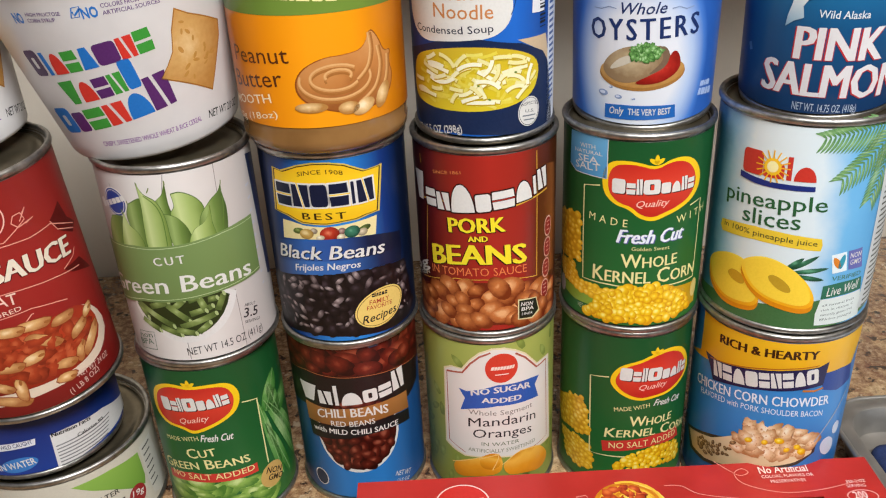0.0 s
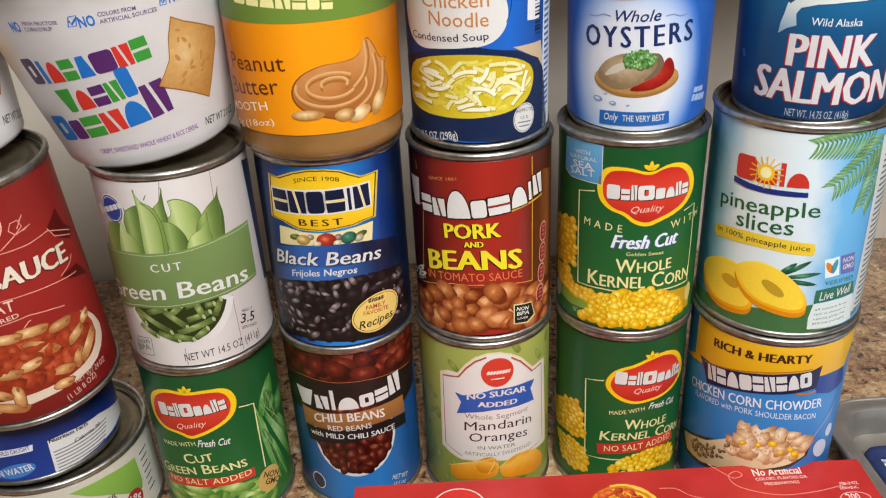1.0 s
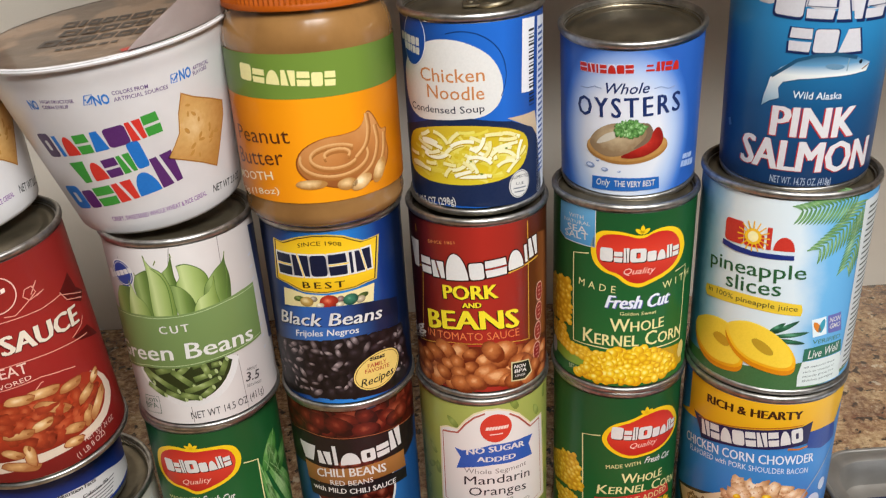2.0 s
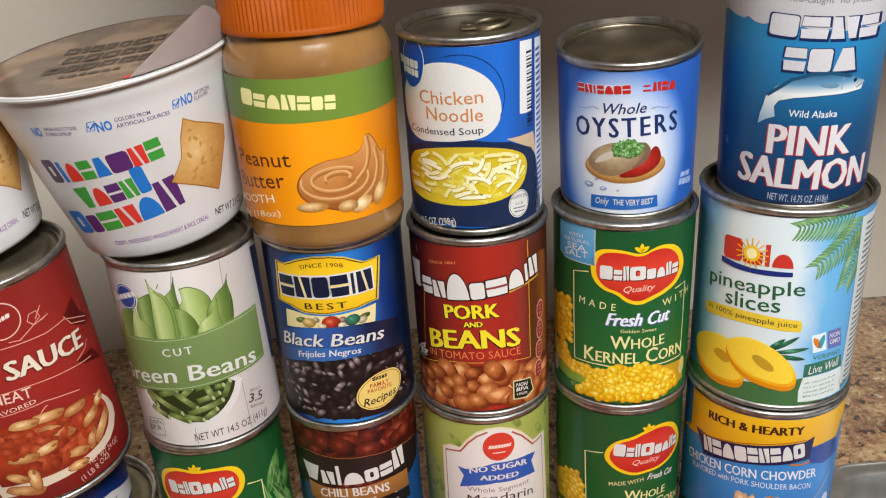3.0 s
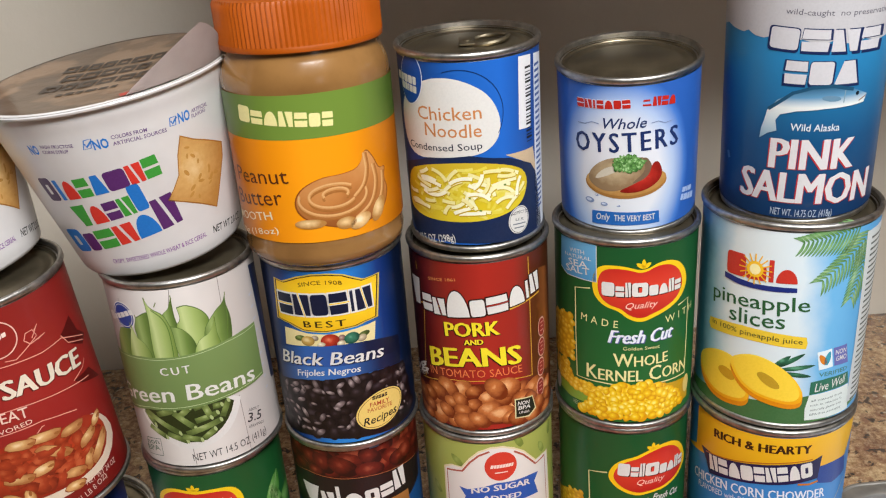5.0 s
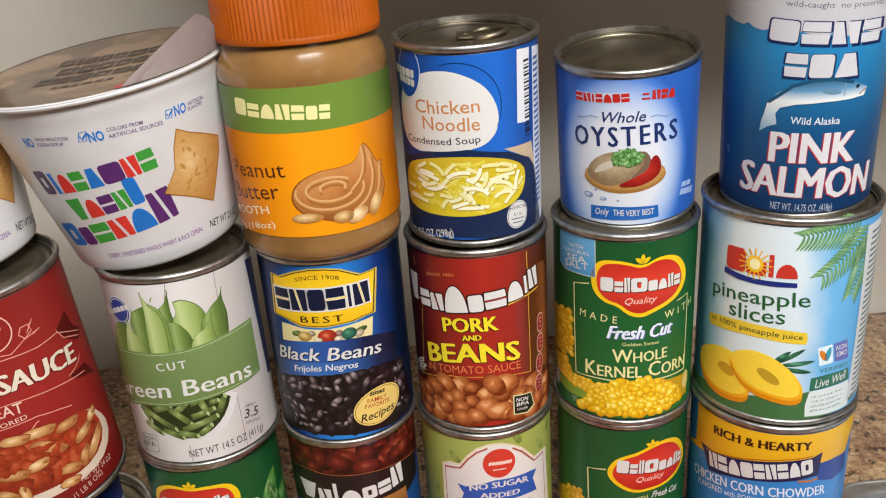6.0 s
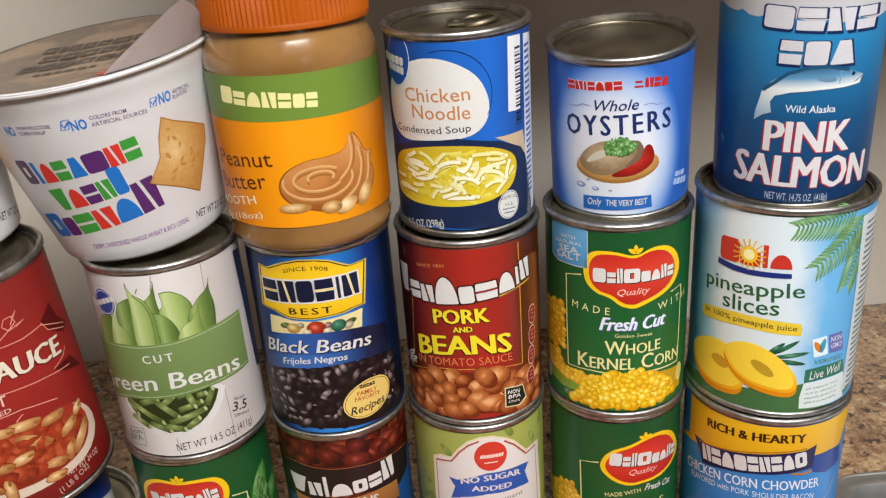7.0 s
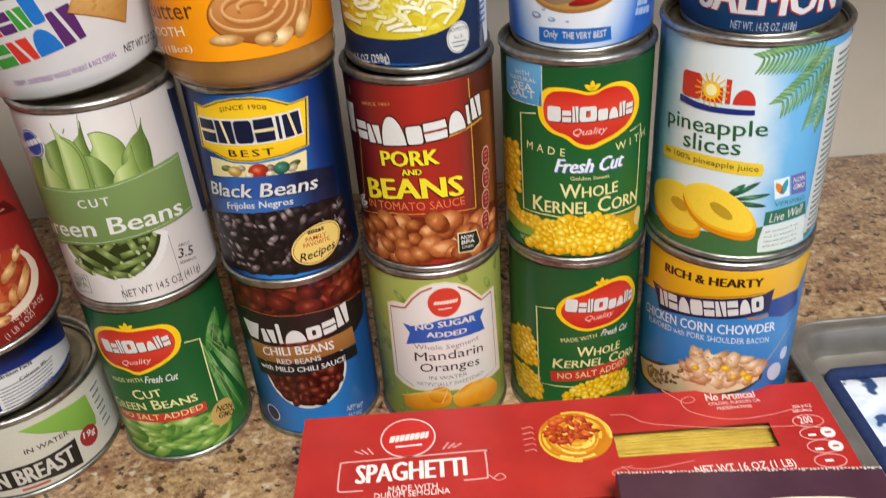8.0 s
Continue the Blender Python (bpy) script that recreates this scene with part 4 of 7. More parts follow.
ma.text("ARTIFICIALLY SWEETENED", (-15.2, 36.0), (25.3, 35.8), 2.5, ink("8a8a70"), 4)
SEG = wash("segments", 1, (0.0, "c87a14"), (0.45, "e89a24"), (0.8, "f4b848"), (1.0, "dd8c1c"), warp=0.9)
for k, pts in enumerate(([(-25.8, 24.2), (-16.8, 29.2), (-9.0, 31.9), (-2.5, 35.7), (2.6, 34.9), (4.8, 27.9), (3.0, 20.2), (-10.4, 18.2), (-23.8, 14.4)], [(4.1, 26.8), (9.5, 31.4), (15.1, 34.0), (22.6, 33.8), (30.3, 30.4), (38.5, 18.5), (31.6, 12.3), (16.5, 17.0), (6.6, 18.7)], [(-9.0, 31.1), (-3.1, 35.3), (1.9, 33.8), (3.8, 26.9), (-1.5, 23.2), (-7.9, 24.5)])):
    ma.poly(smooth(pts), SEG, 5 + k, "picture")
    ma.line(glide([pts[0], pts[2], pts[4]]), 0.5, ink("f6cc78"), 6 + k)

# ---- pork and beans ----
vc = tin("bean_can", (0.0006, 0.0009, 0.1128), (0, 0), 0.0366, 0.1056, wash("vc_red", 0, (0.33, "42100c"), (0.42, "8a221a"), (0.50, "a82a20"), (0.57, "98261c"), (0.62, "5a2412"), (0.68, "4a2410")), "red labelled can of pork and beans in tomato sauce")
vc.poly([(27.3, 92.1), (43.9, 87.7), (46.8, 53.2), (44.2, 26.2), (26.8, 32.1)], wash("vc_wood", 0, (0.2, "5a2c14"), (0.6, "8a5028"), (1.0, "4a2410"), warp=0.5), 1, "panel")
vc.line([(25.5, 99.7), (25.8, 76.6), (25.8, 30.8)], 0.5, GOLD, 2)
vc.line([(-40.5, 96.7), (-40.0, 92.1)], 0.5, GOLD, 2)
vc.line([(-35.5, 72.4), (-40.1, 28.7)], 0.4, GOLD, 2)
vc.line([(-43.6, 73.1), (-26.4, 76.1), (-16.1, 76.0), (-7.3, 73.8), (1.3, 73.2), (13.4, 74.2), (33.7, 77.3)], 0.8, GOLD, 3)
vc.marks([1.3, 1.0, 1.0, 1.6, 1.0, 1.5, 1.2, 0.4, 0.9], (-46.4, 72.9), (33.2, 79.8), 10.9, ink("2a0a08"), 4, bow=-4.2, tall=(1.4, 0.85, 0.85, 1.35, 0.85, 0.85, 0.95, 0.9, 1.0), gap=0.14, rnd=0.28, kinds="wakhbahik", grow=0.7)
vc.marks([1.3, 1.0, 1.0, 1.6, 1.0, 1.5, 1.2, 0.4, 0.9], (-46.4, 72.9), (33.2, 79.8), 10.9, WHITE, 5, bow=-4.2, tall=(1.4, 0.85, 0.85, 1.35, 0.85, 0.85, 0.95, 0.9, 1.0), gap=0.14, rnd=0.28, kinds="wakhbahik")
vc.text("SINCE 1861", (-29.8, 89.7), (-13.8, 91.9), 1.6, ink("e08a50"), 4)
bold_print(vc, "PORK", (-21.2, 59.8), (7.3, 61.2), 7.9, ink("f2dc30"), ink("1c0a08"), 0.9, mid=(-6.5, 61.1))
bold_print(vc, "AND", (-11.2, 55.9), (-1.5, 56.4), 3.0, ink("f2dc30"), ink("1c0a08"), 0.4)
bold_print(vc, "BEANS", (-32.6, 38.9), (18.6, 41.1), 10.9, ink("f2dc30"), ink("1c0a08"), 1.4, mid=(-5.4, 43.4))
vc.text("IN TOMATO SAUCE", (-34.3, 33.3), (19.1, 35.7), 4.5, ink("e07a48"), 4, mid=(-5.7, 36.7))
vc.line([(-44.2, 26.5), (-19.0, 33.9), (-3.4, 34.6), (11.8, 33.6), (25.4, 31.0)], 0.4, GOLD, 3)
vc.poly([(-50.4, 20.4), (-19.1, 32.2), (-3.5, 32.8), (13.4, 31.4), (29.0, 28.5), (41.7, 24.1), (42.4, 0.6), (25.7, 4.4), (10.8, 6.8), (-4.8, 7.5), (-21.0, 6.1), (-36.3, 3.7), (-55.9, -2.0)], ink("6a2410"), 2, "picture")
vc.heap([(-46.8, 19.5), (-19.3, 29.3), (-3.7, 30.0), (13.3, 28.6), (39.6, 21.7), (40.4, 4.1), (25.8, 7.3), (-4.7, 9.4), (-24.6, 7.5), (-45.3, 4.7)], 40, 6.7, 4.5, food("pork_beans", "742e0e", "c0703a", "e6aa74"), 3, 5, 60)
vc.poly([(13.6, 20.7), (25.3, 18.5), (27.8, 9.3), (22.3, 6.5), (13.5, 8.5)], ink("d8d0a0"), 7, "badge")
vc.poly([(14.3, 19.8), (24.9, 18.0), (26.9, 10.1), (22.0, 7.4), (14.2, 9.0)], ink("1e2416"), 8, "badge")
vc.text("NON", (15.2, 16.3), (22.6, 14.7), 2.1, WHITE, 9, bold=0.02)
vc.text("BPA", (15.4, 13.3), (23.4, 11.8), 2.1, WHITE, 9, bold=0.02)
vc.text("LINER", (15.7, 10.7), (22.5, 9.3), 1.4, WHITE, 9)
for k, c in enumerate(((35.2, 55.8), (34.7, 44.0), (33.6, 32.3), (32.5, 20.3))):
    tall = smooth([(c[0] - 3.3, c[1] - 5.6), (c[0] + 3.3, c[1] - 5.6), (c[0] + 3.3, c[1] + 5.6), (c[0] - 3.3, c[1] + 5.6)], 2)
    vc.poly(tall, ink("d8a898"), 4, "badge")
    vc.poly(shrink(tall, 0.86), ink("8c2420"), 5, "badge")
    for dy, half in ((2.6, 1.5), (0.4, 1.1), (-2.0, 1.4)):
        vc.line([(c[0] - half, c[1] + dy), (c[0] + half, c[1] + dy)], 0.7, ink("c88a80"), 6)
vc.text("6g", (-55.8, 25.4), (-36.7, 35.0), 5.6, WHITE, 4, bold=0.02)
vc.text("PROTEIN", (-55.8, 21.7), (-37.3, 30.8), 2.1, WHITE, 4)

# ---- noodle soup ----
# Plain blue, painted darker at both sides to shade the round form.
cn = tin("soup_can", (0.0015, 0.0074, 0.2186), (-0.0035, -0.0577), 0.0344, 0.0996, wash("cn_blue_side_shade", 0, (0.36, "143c84"), (0.47, "2160b8"), (0.56, "2466c4"), (0.64, "1a4a98")), "blue labelled can of chicken noodle soup with a pull ring", pull=True)
cn.poly(smooth([(-43.4, 75.8), (-24.4, 87.2), (-11.7, 88.9), (-1.4, 85.8), (7.5, 79.5), (12.4, 69.2), (12.0, 59.6), (6.3, 52.9), (-3.3, 50.4), (-17.4, 49.6), (-34.6, 47.7), (-44.5, 56.7)]), WHITE, 2, "panel")
cn.ring((-6.9, 71.2), 21, 21, 0.35, ink("16305c"), 3, a0=-30, a1=110)
cn.text("Chicken", (-29.2, 67.8), (3.5, 68.9), 6.3, ink("c8834c"), 3, bold=0.004)
cn.text("Noodle", (-25.4, 60.0), (3.1, 60.1), 6.4, ink("c8834c"), 3, bold=0.004)
cn.text("Condensed Soup", (-37.9, 51.8), (3.1, 54.2), 3.4, ink("2a2c3c"), 3, bold=0.004)
cn.disc((-33.2, 86.1), 8.4, 12.4, ink("dfe6f2"), 4, -0.2)
cn.disc((-33.2, 86.1), 8.0, 12.0, ink("1b4aa0"), 5, -0.2)
cn.marks([1, 0.7, 0.8, 0.8, 0.6], (-45.7, 84.5), (-28.8, 83.6), 3.9, WHITE, 6, rnd=0.3)
cn.marks([1, 0.8, 0.4, 0.8, 0.8], (-41.2, 80.8), (-29.0, 79.5), 3.4, WHITE, 6, rnd=0.3)
cn.poly([(-52.7, 39.0), (-24.0, 49.0), (-3.3, 51.0), (16.5, 47.2), (30.4, 40.4), (35.4, 33.7), (40.9, 6.3), (40.4, -0.7), (14.8, 3.7), (-2.9, 5.0), (-21.0, 5.6), (-40.4, 4.6), (-50.2, 17.5)], ink("1b2a4c"), 3, "panel")
cn.poly([(14.3, 49.1), (32.9, 48.1), (36.1, 33.4), (30.3, 40.1)], ink("c9b090"), 2, "panel")
soup = smooth([(-43.1, 38.5), (-24.3, 46.0), (-3.4, 48.1), (16.3, 44.3), (27.8, 36.5), (25.1, 23.8), (15.3, 18.8), (0.5, 16.9), (-16.9, 16.4), (-34.1, 16.3), (-45.9, 19.2)])
cn.poly(soup, wash("broth", 1, (0.0, "dcc42e"), (0.6, "d4b820"), (1.0, "cdb030"), warp=0.4), 4, "picture")
rngs = random.Random(9)
for k in range(150):
    c = (0, 0)
    while not inside(c, shrink(soup, 0.94)):
        c = (rngs.uniform(-46, 30), rngs.uniform(14, 48))
    faint = k < 90
    t0, q, ln = rngs.uniform(-0.5, 0.7) + (0 if k % 4 else 1.2), rngs.uniform(-0.14, 0.14), rngs.randint(6, 13)
    run = [c]
    for j in range(ln):
        run.append((run[-1][0] + 1.1 * math.cos(t0 + q * j), run[-1][1] + 1.1 * math.sin(t0 + q * j)))
    if all(inside(p, shrink(soup, 0.98)) for p in run):
        if not faint:
            cn.line([(p[0] + 0.3, p[1] - 0.5) for p in run], 1.9, ink("c2a41e"), 5 + 0.025 * k, "printed_piece")
        cn.line(run, 1.5 if faint else 1.8, ink(("e2cf4c", "e6d868", "dcc63c")[k % 3] if faint else ("f0eabc", "f4f0d4", "ece2a0")[k % 3]), 5.012 + 0.025 * k, "printed_piece")
cn.heap(shrink(soup, 0.85), 3, 0.8, 0.5, ink("6f8434"), 8.5, 10)
cn.disc((20.7, 13.5), 6.4, 7.4, WHITE, 9, name="seal")
cn.ring((20.7, 13.5), 5.9, 6.9, 0.25, ink("30353f"), 10)
cn.text("INSPECTED", (15.6, 16.6), (26.9, 15.3), 1.5, ink("30353f"), 10, bow=0.8)
cn.text("U.S.", (18.2, 13.4), (23.4, 12.6), 1.5, ink("30353f"), 10)
cn.line([(16.7, 11.9), (24.6, 10.9)], 0.6, ink("70757f"), 10)
cn.line([(17.4, 9.8), (23.7, 9.0)], 0.6, ink("70757f"), 10)
cn.text("NET WT 10.5 OZ (298g)", (-52.6, -1.7), (-12.7, 6.0), 3.9, WHITE, 5, bold=0.01)
cn.poly([(23.5, 94.3), (32.7, 93.5), (31.1, 58.6), (22.5, 59.7)], ink("e4e2e4"), 4, "barcode")
for k in range(22):
    z = 50.5 + 35.5 * k / 21
    cn.band(27.7, 32.0, z + 1.5, z + 1.5 + (0.4, 0.9, 0.6, 1.1)[k * 7 % 4], BLACK, 5, "barcode_bar")
cn.poly([(35.7, 93.0), (49.6, 91.0), (49.6, 46.6), (48.6, -2.3), (34.7, 4.2), (34.8, 48.9)], ink("dfe3ec"), 3, "panel")
for k in range(26):
    cn.band(36.4, 43, 14 + k * 2.9, 15.3 + k * 2.9, ink("3a5a9a"), 4, "print_bar")

# ---- corn, bottom row ----
dml = tin("corn_can", (0.0784, -0.0011, 0), (0, 0), 0.0363, 0.1124, wash("deep_green", 1, (0.0, "2a6a30"), (0.5, "1e5c2c"), (1.0, "1a5028")), "green labelled can of whole kernel corn, no salt added")
crest(dml, [(-15.1, 80.0), (-12.4, 87.0), (-7.5, 91.3), (0.4, 93.6), (8.6, 97.5), (19.3, 98.8), (29.5, 93.3), (37.9, 77.8), (28.7, 71.8), (18.3, 68.9), (8.4, 68.4), (2.0, 67.6), (-5.2, 69.7), (-11.8, 74.3)], (-10.3, 81.3), (32.3, 78.2), 7.9, (0.6, 74.6), (17.3, 74.7), (9.3, 96.9))
dml.text("MADE WITH", (-12.0, 59.6), (7.5, 62.4), 2.7, CREAM)
dml.text("Fresh Cut", (9.5, 62.7), (28.8, 59.7), 4.0, WHITE, shear=0.3, bold=0.02)
dml.text("Whole", (-3.6, 50.2), (22.7, 48.8), 6.6, CREAM, heavy=0.3, caps=True)
dml.text("Kernel Corn", (-16.9, 40.4), (38.2, 34.8), 6.6, CREAM, mid=(4.5, 42.6), heavy=0.3, caps=True)
dml.poly([(-18.4, 37.4), (-8.6, 39.4), (1.4, 40.8), (12.5, 41.9), (29.3, 40.0), (32.3, 31.0), (13.1, 34.0), (1.8, 33.4), (-8.3, 32.0), (-17.5, 30.3)], ink("cc3a30"), 3)
dml.text("NO SALT ADDED", (-14.0, 33.0), (28.4, 34.1), 4.1, CREAM, 4, mid=(4.3, 35.1))
dml.line([(-15.8, 82.1), (-26.6, 79.9), (-25.4, 26.5), (-12.8, 27.5), (0.2, 28.2)], 0.8, CREAM)
cob(dml, [(-62.6, 46.6), (-41.2, 58.9), (-31.8, 62.2), (-27.5, 53.3), (-26.9, 37.4), (-35.2, 36.6), (-51.6, 33.2)], 31)
cob(dml, [(-50.2, 29.1), (-35.1, 32.6), (-25.8, 29.6), (-23.1, 16.1), (-32.0, 11.1), (-43.8, 13.4)], 32)
dml.heap([(-10.9, 21.6), (-0.2, 29.0), (9.6, 33.1), (32.0, 28.8), (34.4, 16.4), (18.5, 18.7), (3.7, 17.7), (-9.1, 16.4)], 60, 2.4, 2.0, food("kernels", "d8980c", "f6cc20", "fdec80"), 5, 33)

# ---- corn, second row ----
dmu = tin("corn_can", (0.0784, -0.0011, 0.1124), (0, 0), 0.0370, 0.1094, wash("deep_green", 1, (0.0, "2a6a30"), (0.5, "1e5c2c"), (1.0, "1a5028")), "green labelled can of whole kernel corn with sea salt")
dmu.poly([(-46.5, 104.6), (-36.4, 105.5), (-29.0, 105.7), (-22.3, 105.3), (-22.2, 85.3), (-25.7, 85.2), (-32.6, 85.1), (-41.3, 84.7), (-47.0, 87.3)], wash("salt_blue", 1, (0.0, "4c92c4"), (1.0, "6aaad4")), 3, "panel")
dmu.line([(-47.0, 87.3), (-41.3, 84.7), (-32.6, 85.1), (-25.7, 85.2), (-22.2, 85.3), (-22.3, 105.3)], 0.4, WHITE, 4)
dmu.text("WITH", (-38.7, 98.2), (-29.0, 98.9), 2.2, WHITE, 4)
dmu.text("NATURAL", (-42.6, 94.9), (-25.0, 96.4), 1.9, WHITE, 4)
dmu.text("SEA", (-39.7, 90.8), (-27.0, 91.8), 3.5, WHITE, 4, bold=0.006)
dmu.text("SALT", (-41.7, 86.8), (-25.7, 88.4), 3.5, WHITE, 4, bold=0.006)
crest(dmu, [(-23.4, 89.2), (-21.0, 93.4), (-16.9, 95.3), (-8.3, 95.3), (1.2, 92.2), (9.0, 96.4), (18.1, 95.5), (24.7, 89.6), (27.4, 81.0), (23.1, 73.6), (14.7, 69.5), (6.9, 67.0), (1.0, 64.6), (-5.8, 66.5), (-10.7, 71.2), (-17.3, 72.7), (-22.5, 77.3), (-24.0, 83.3)], (-19.4, 78.8), (22.7, 78.9), 7.2, (-7.3, 72.0), (8.9, 72.5), (1.1, 94.4))
dmu.line([(-25.6, 81.3), (-35.0, 79.2), (-34.8, 52.9), (-34.1, 26.9), (-19.1, 27.5), (-5.1, 27.1), (11.3, 27.0), (29.9, 26.0)], 0.7, CREAM)
dmu.line([(21.6, 69.3), (30.0, 70.6), (30.2, 50.2), (29.9, 26.0)], 0.7, CREAM)
dmu.text("MADE", (-31.2, 62.0), (-11.1, 61.0), 4.0, CREAM, space=1.7)
dmu.text("WITH", (13.6, 61.4), (34.7, 62.6), 4.0, CREAM, space=1.7)
dmu.text("Fresh Cut", (-15.5, 51.8), (18.9, 52.1), 7.3, ink("5c5aa0"), 3.6, shear=0.35, heavy=0.9)
dmu.text("Fresh Cut", (-15.9, 52.2), (18.5, 52.5), 7.3, ink("e6e9f2"), 4, shear=0.35, heavy=0.7)
dmu.text("Golden Sweet", (-8.4, 48.3), (10.8, 48.0), 2.0, CREAM)
dmu.text("Whole", (-13.1, 38.5), (15.7, 39.0), 7.6, CREAM, 6, heavy=0.3, caps=True)
dmu.text("Kernel Corn", (-27.6, 28.8), (29.7, 28.6), 8.4, CREAM, 6, mid=(-2.8, 29.7), heavy=0.35, caps=True)
cob(dmu, [(-63.3, 54.8), (-44.4, 61.7), (-37.3, 61.4), (-36.5, 48.7), (-37.1, 36.3), (-45.0, 33.5), (-63.3, 31.3)], 41)
cob(dmu, [(-57.4, 29.1), (-42.1, 32.1), (-35.9, 24.4), (-25.6, 24.2), (-14.5, 23.5), (-14.4, 17.1), (-25.5, 17.8), (-39.6, 19.6), (-53.6, 20.3)], 43)
dmu.poly([(-53.7, 18.4), (-39.7, 18.9), (-25.5, 17.1), (-15.9, 16.2), (-25.5, 12.4), (-39.7, 11.5), (-49.1, 12.9)], ink("86a83a"), 3, "picture")
dmu.poly([(-14.4, 22.5), (-5.1, 25.0), (11.3, 25.6), (33.0, 22.6), (34.6, 9.0), (24.1, 9.1), (8.5, 10.7)], ink("c89c1c"), 2, "picture")
dmu.heap([(-30.6, 7.8), (-25.5, 17.1), (-14.5, 23.5), (-7.1, 27.8), (4.8, 27.7), (21.1, 20.1), (27.7, 9.8), (15.6, 7.8), (5.3, 7.4), (-6.8, 6.8), (-22.1, 6.6)], 130, 2.7, 2.2, food("kernels", "d8980c", "f6cc20", "fdec80"), 4, 42)
dmu.text("NET WT", (-36.9, 8.2), (-29.1, 8.8), 2.6, ink("b8c8a0"), 4)
dmu.disc((32.0, 18.5), 3.2, 5.5, ink("e0c878"), 4, name="seal")
dmu.disc((-52.7, 15.2), 3.4, 5.2, ink("c8ccc4"), 6, name="seal")

# ---- oysters ----
oy = tin("oyster_can", (0.0825, 0.0131, 0.2208), (-0.0384, -0.1282), 0.0348, 0.0837, wash("oy_sky", 2, (0.0, "e9e9ee"), (0.52, "e4e6ee"), (0.72, "b4c8ea"), (0.92, "4c7fd0"), (1.0, "2f62b8"), warp=0.05, middle=(0.450, 0.40), reach=(0.168, 0.68)), "blue and white labelled can of whole oysters, tilted", foot=1.0)
oy.marks([1, 0.9, 0.4, 0.8, 0.9, 0.8, 0.9], (-33.4, 67.2), (-6.3, 68.8), 4.8, ink("d6d8e8"), 2, rnd=0.3, gap=0.05)
oy.marks([1, 0.9, 0.4, 0.8, 0.9, 0.8, 0.9], (-33.4, 67.5), (-6.3, 69.0), 4.2, RED, 3, rnd=0.3, kinds="akiahba")
oy.marks([1, 0.9, 0.9], (3.7, 69.2), (15.4, 68.0), 4.5, RED, 3, rnd=0.3, kinds="kah")
oy.line([(-0.6, 72.2), (2.5, 72.1)], 0.9, RED, 3)
oy.line([(-0.9, 70.0), (3.1, 69.8)], 0.9, RED, 3)
oy.text("Whole", (-19.1, 58.5), (1.2, 59.0), 5.2, ink("223668"), 3, shear=0.3, bold=0.008)
oy.text("OYSTERS", (-34.4, 44.7), (17.8, 47.0), 9.9, ink("1f3468"), 3, mid=(-7.7, 46.8), heavy=0.6, space=1.25)
oy.line([(-33.2, 59.3), (-28.9, 59.5), (-25.0, 61.2), (-21.4, 60.6)], 0.4, ink("8a9ac0"), 3)
oy.line([(3.4, 60.7), (6.7, 61.2), (10.3, 59.6), (14.1, 60.1)], 0.4, ink("8a9ac0"), 3)
oy.disc((-8.6, 29.7), 20.5, 8.0, ink("a8763c"), 3, 0.03, "picture")
oy.disc((-8.6, 30.9), 20.2, 7.6, food("cracker", "b88444", "d4a868", "e8cc98"), 4, 0.03, "picture")
oy.poly(smooth([(-28.0, 32.6), (-22.8, 40.0), (-14.4, 44.2), (-7.6, 42.9), (0.4, 44.4), (4.4, 39.3), (3.4, 34.3), (-1.8, 30.6), (-9.4, 26.9), (-17.5, 25.0), (-25.1, 27.7)]), food("oyster_flesh", "94795a", "c4ae8a", "e4d8be"), 6, "picture")
oy.poly(smooth([(-1.2, 43.4), (1.5, 43.7), (4.2, 39.3), (3.1, 34.3), (-1.5, 31.2), (-6.4, 29.7), (-0.5, 34.8), (1.1, 38.9)]), ink("7c6450"), 7, "picture")
oy.poly(smooth([(-24.7, 30.9), (-19.8, 37.4), (-13.0, 40.0), (-9.2, 38.9), (-13.0, 36.4), (-18.6, 33.3)]), ink("d4cab8"), 7, "picture")
oy.poly(smooth([(-13.0, 25.5), (-4.5, 29.9), (2.6, 33.5), (4.1, 40.2), (7.3, 41.1), (9.6, 34.8), (7.9, 30.0), (1.3, 26.2), (-5.8, 25.0)]), food("pepper", "8a1410", "bc2c22", "e06a58"), 8, "picture")
oy.heap(oval((-7.1, 40.7), 6.6, 4.0), 60, 1.5, 1.0, food("parsley", "3c6a30", "6fa658", "b0d49c"), 9, 51, rag=0.9)
for c, ru in (((-26.9, 18.9), 2.6), ((-19.0, 18.0), 1.8), ((-22.9, 22.4), 1.0), ((-11.8, 17.6), 0.9)):
    oy.disc(c, ru, ru * 0.6, ink("8a9cc4"), 3, name="drop", n=16)
    oy.disc((c[0] - 0.3, c[1] + 0.2), ru * 0.6, ru * 0.3, ink("d2daee"), 4, name="drop", n=16)
oy.poly([(-25.6, 13.3), (-17.5, 14.1), (-9.0, 14.2), (-0.7, 14.1), (8.1, 13.5), (8.6, 6.9), (-0.6, 6.9), (-9.0, 6.7), (-17.6, 6.5), (-25.7, 6.0)], ink("2467b8"), 4, "ribbon")
oy.text("Only", (-23.1, 8.7), (-15.8, 9.4), 3.6, WHITE, 5, shear=0.3, bold=0.01)
oy.text("THE VERY BEST", (-14.1, 9.3), (6.1, 9.1), 3.2, WHITE, 5, bold=0.015)
oy.marks([1, 0.4, 1.2], (22.3, 18.8), (30.5, 17.2), 2.7, ink("a9c0ea"), 3)
oy.marks([0.6, 1.0, 0.7, 1.0], (21.2, 14.7), (32.6, 11.9), 3.4, ink("a9c0ea"), 3)

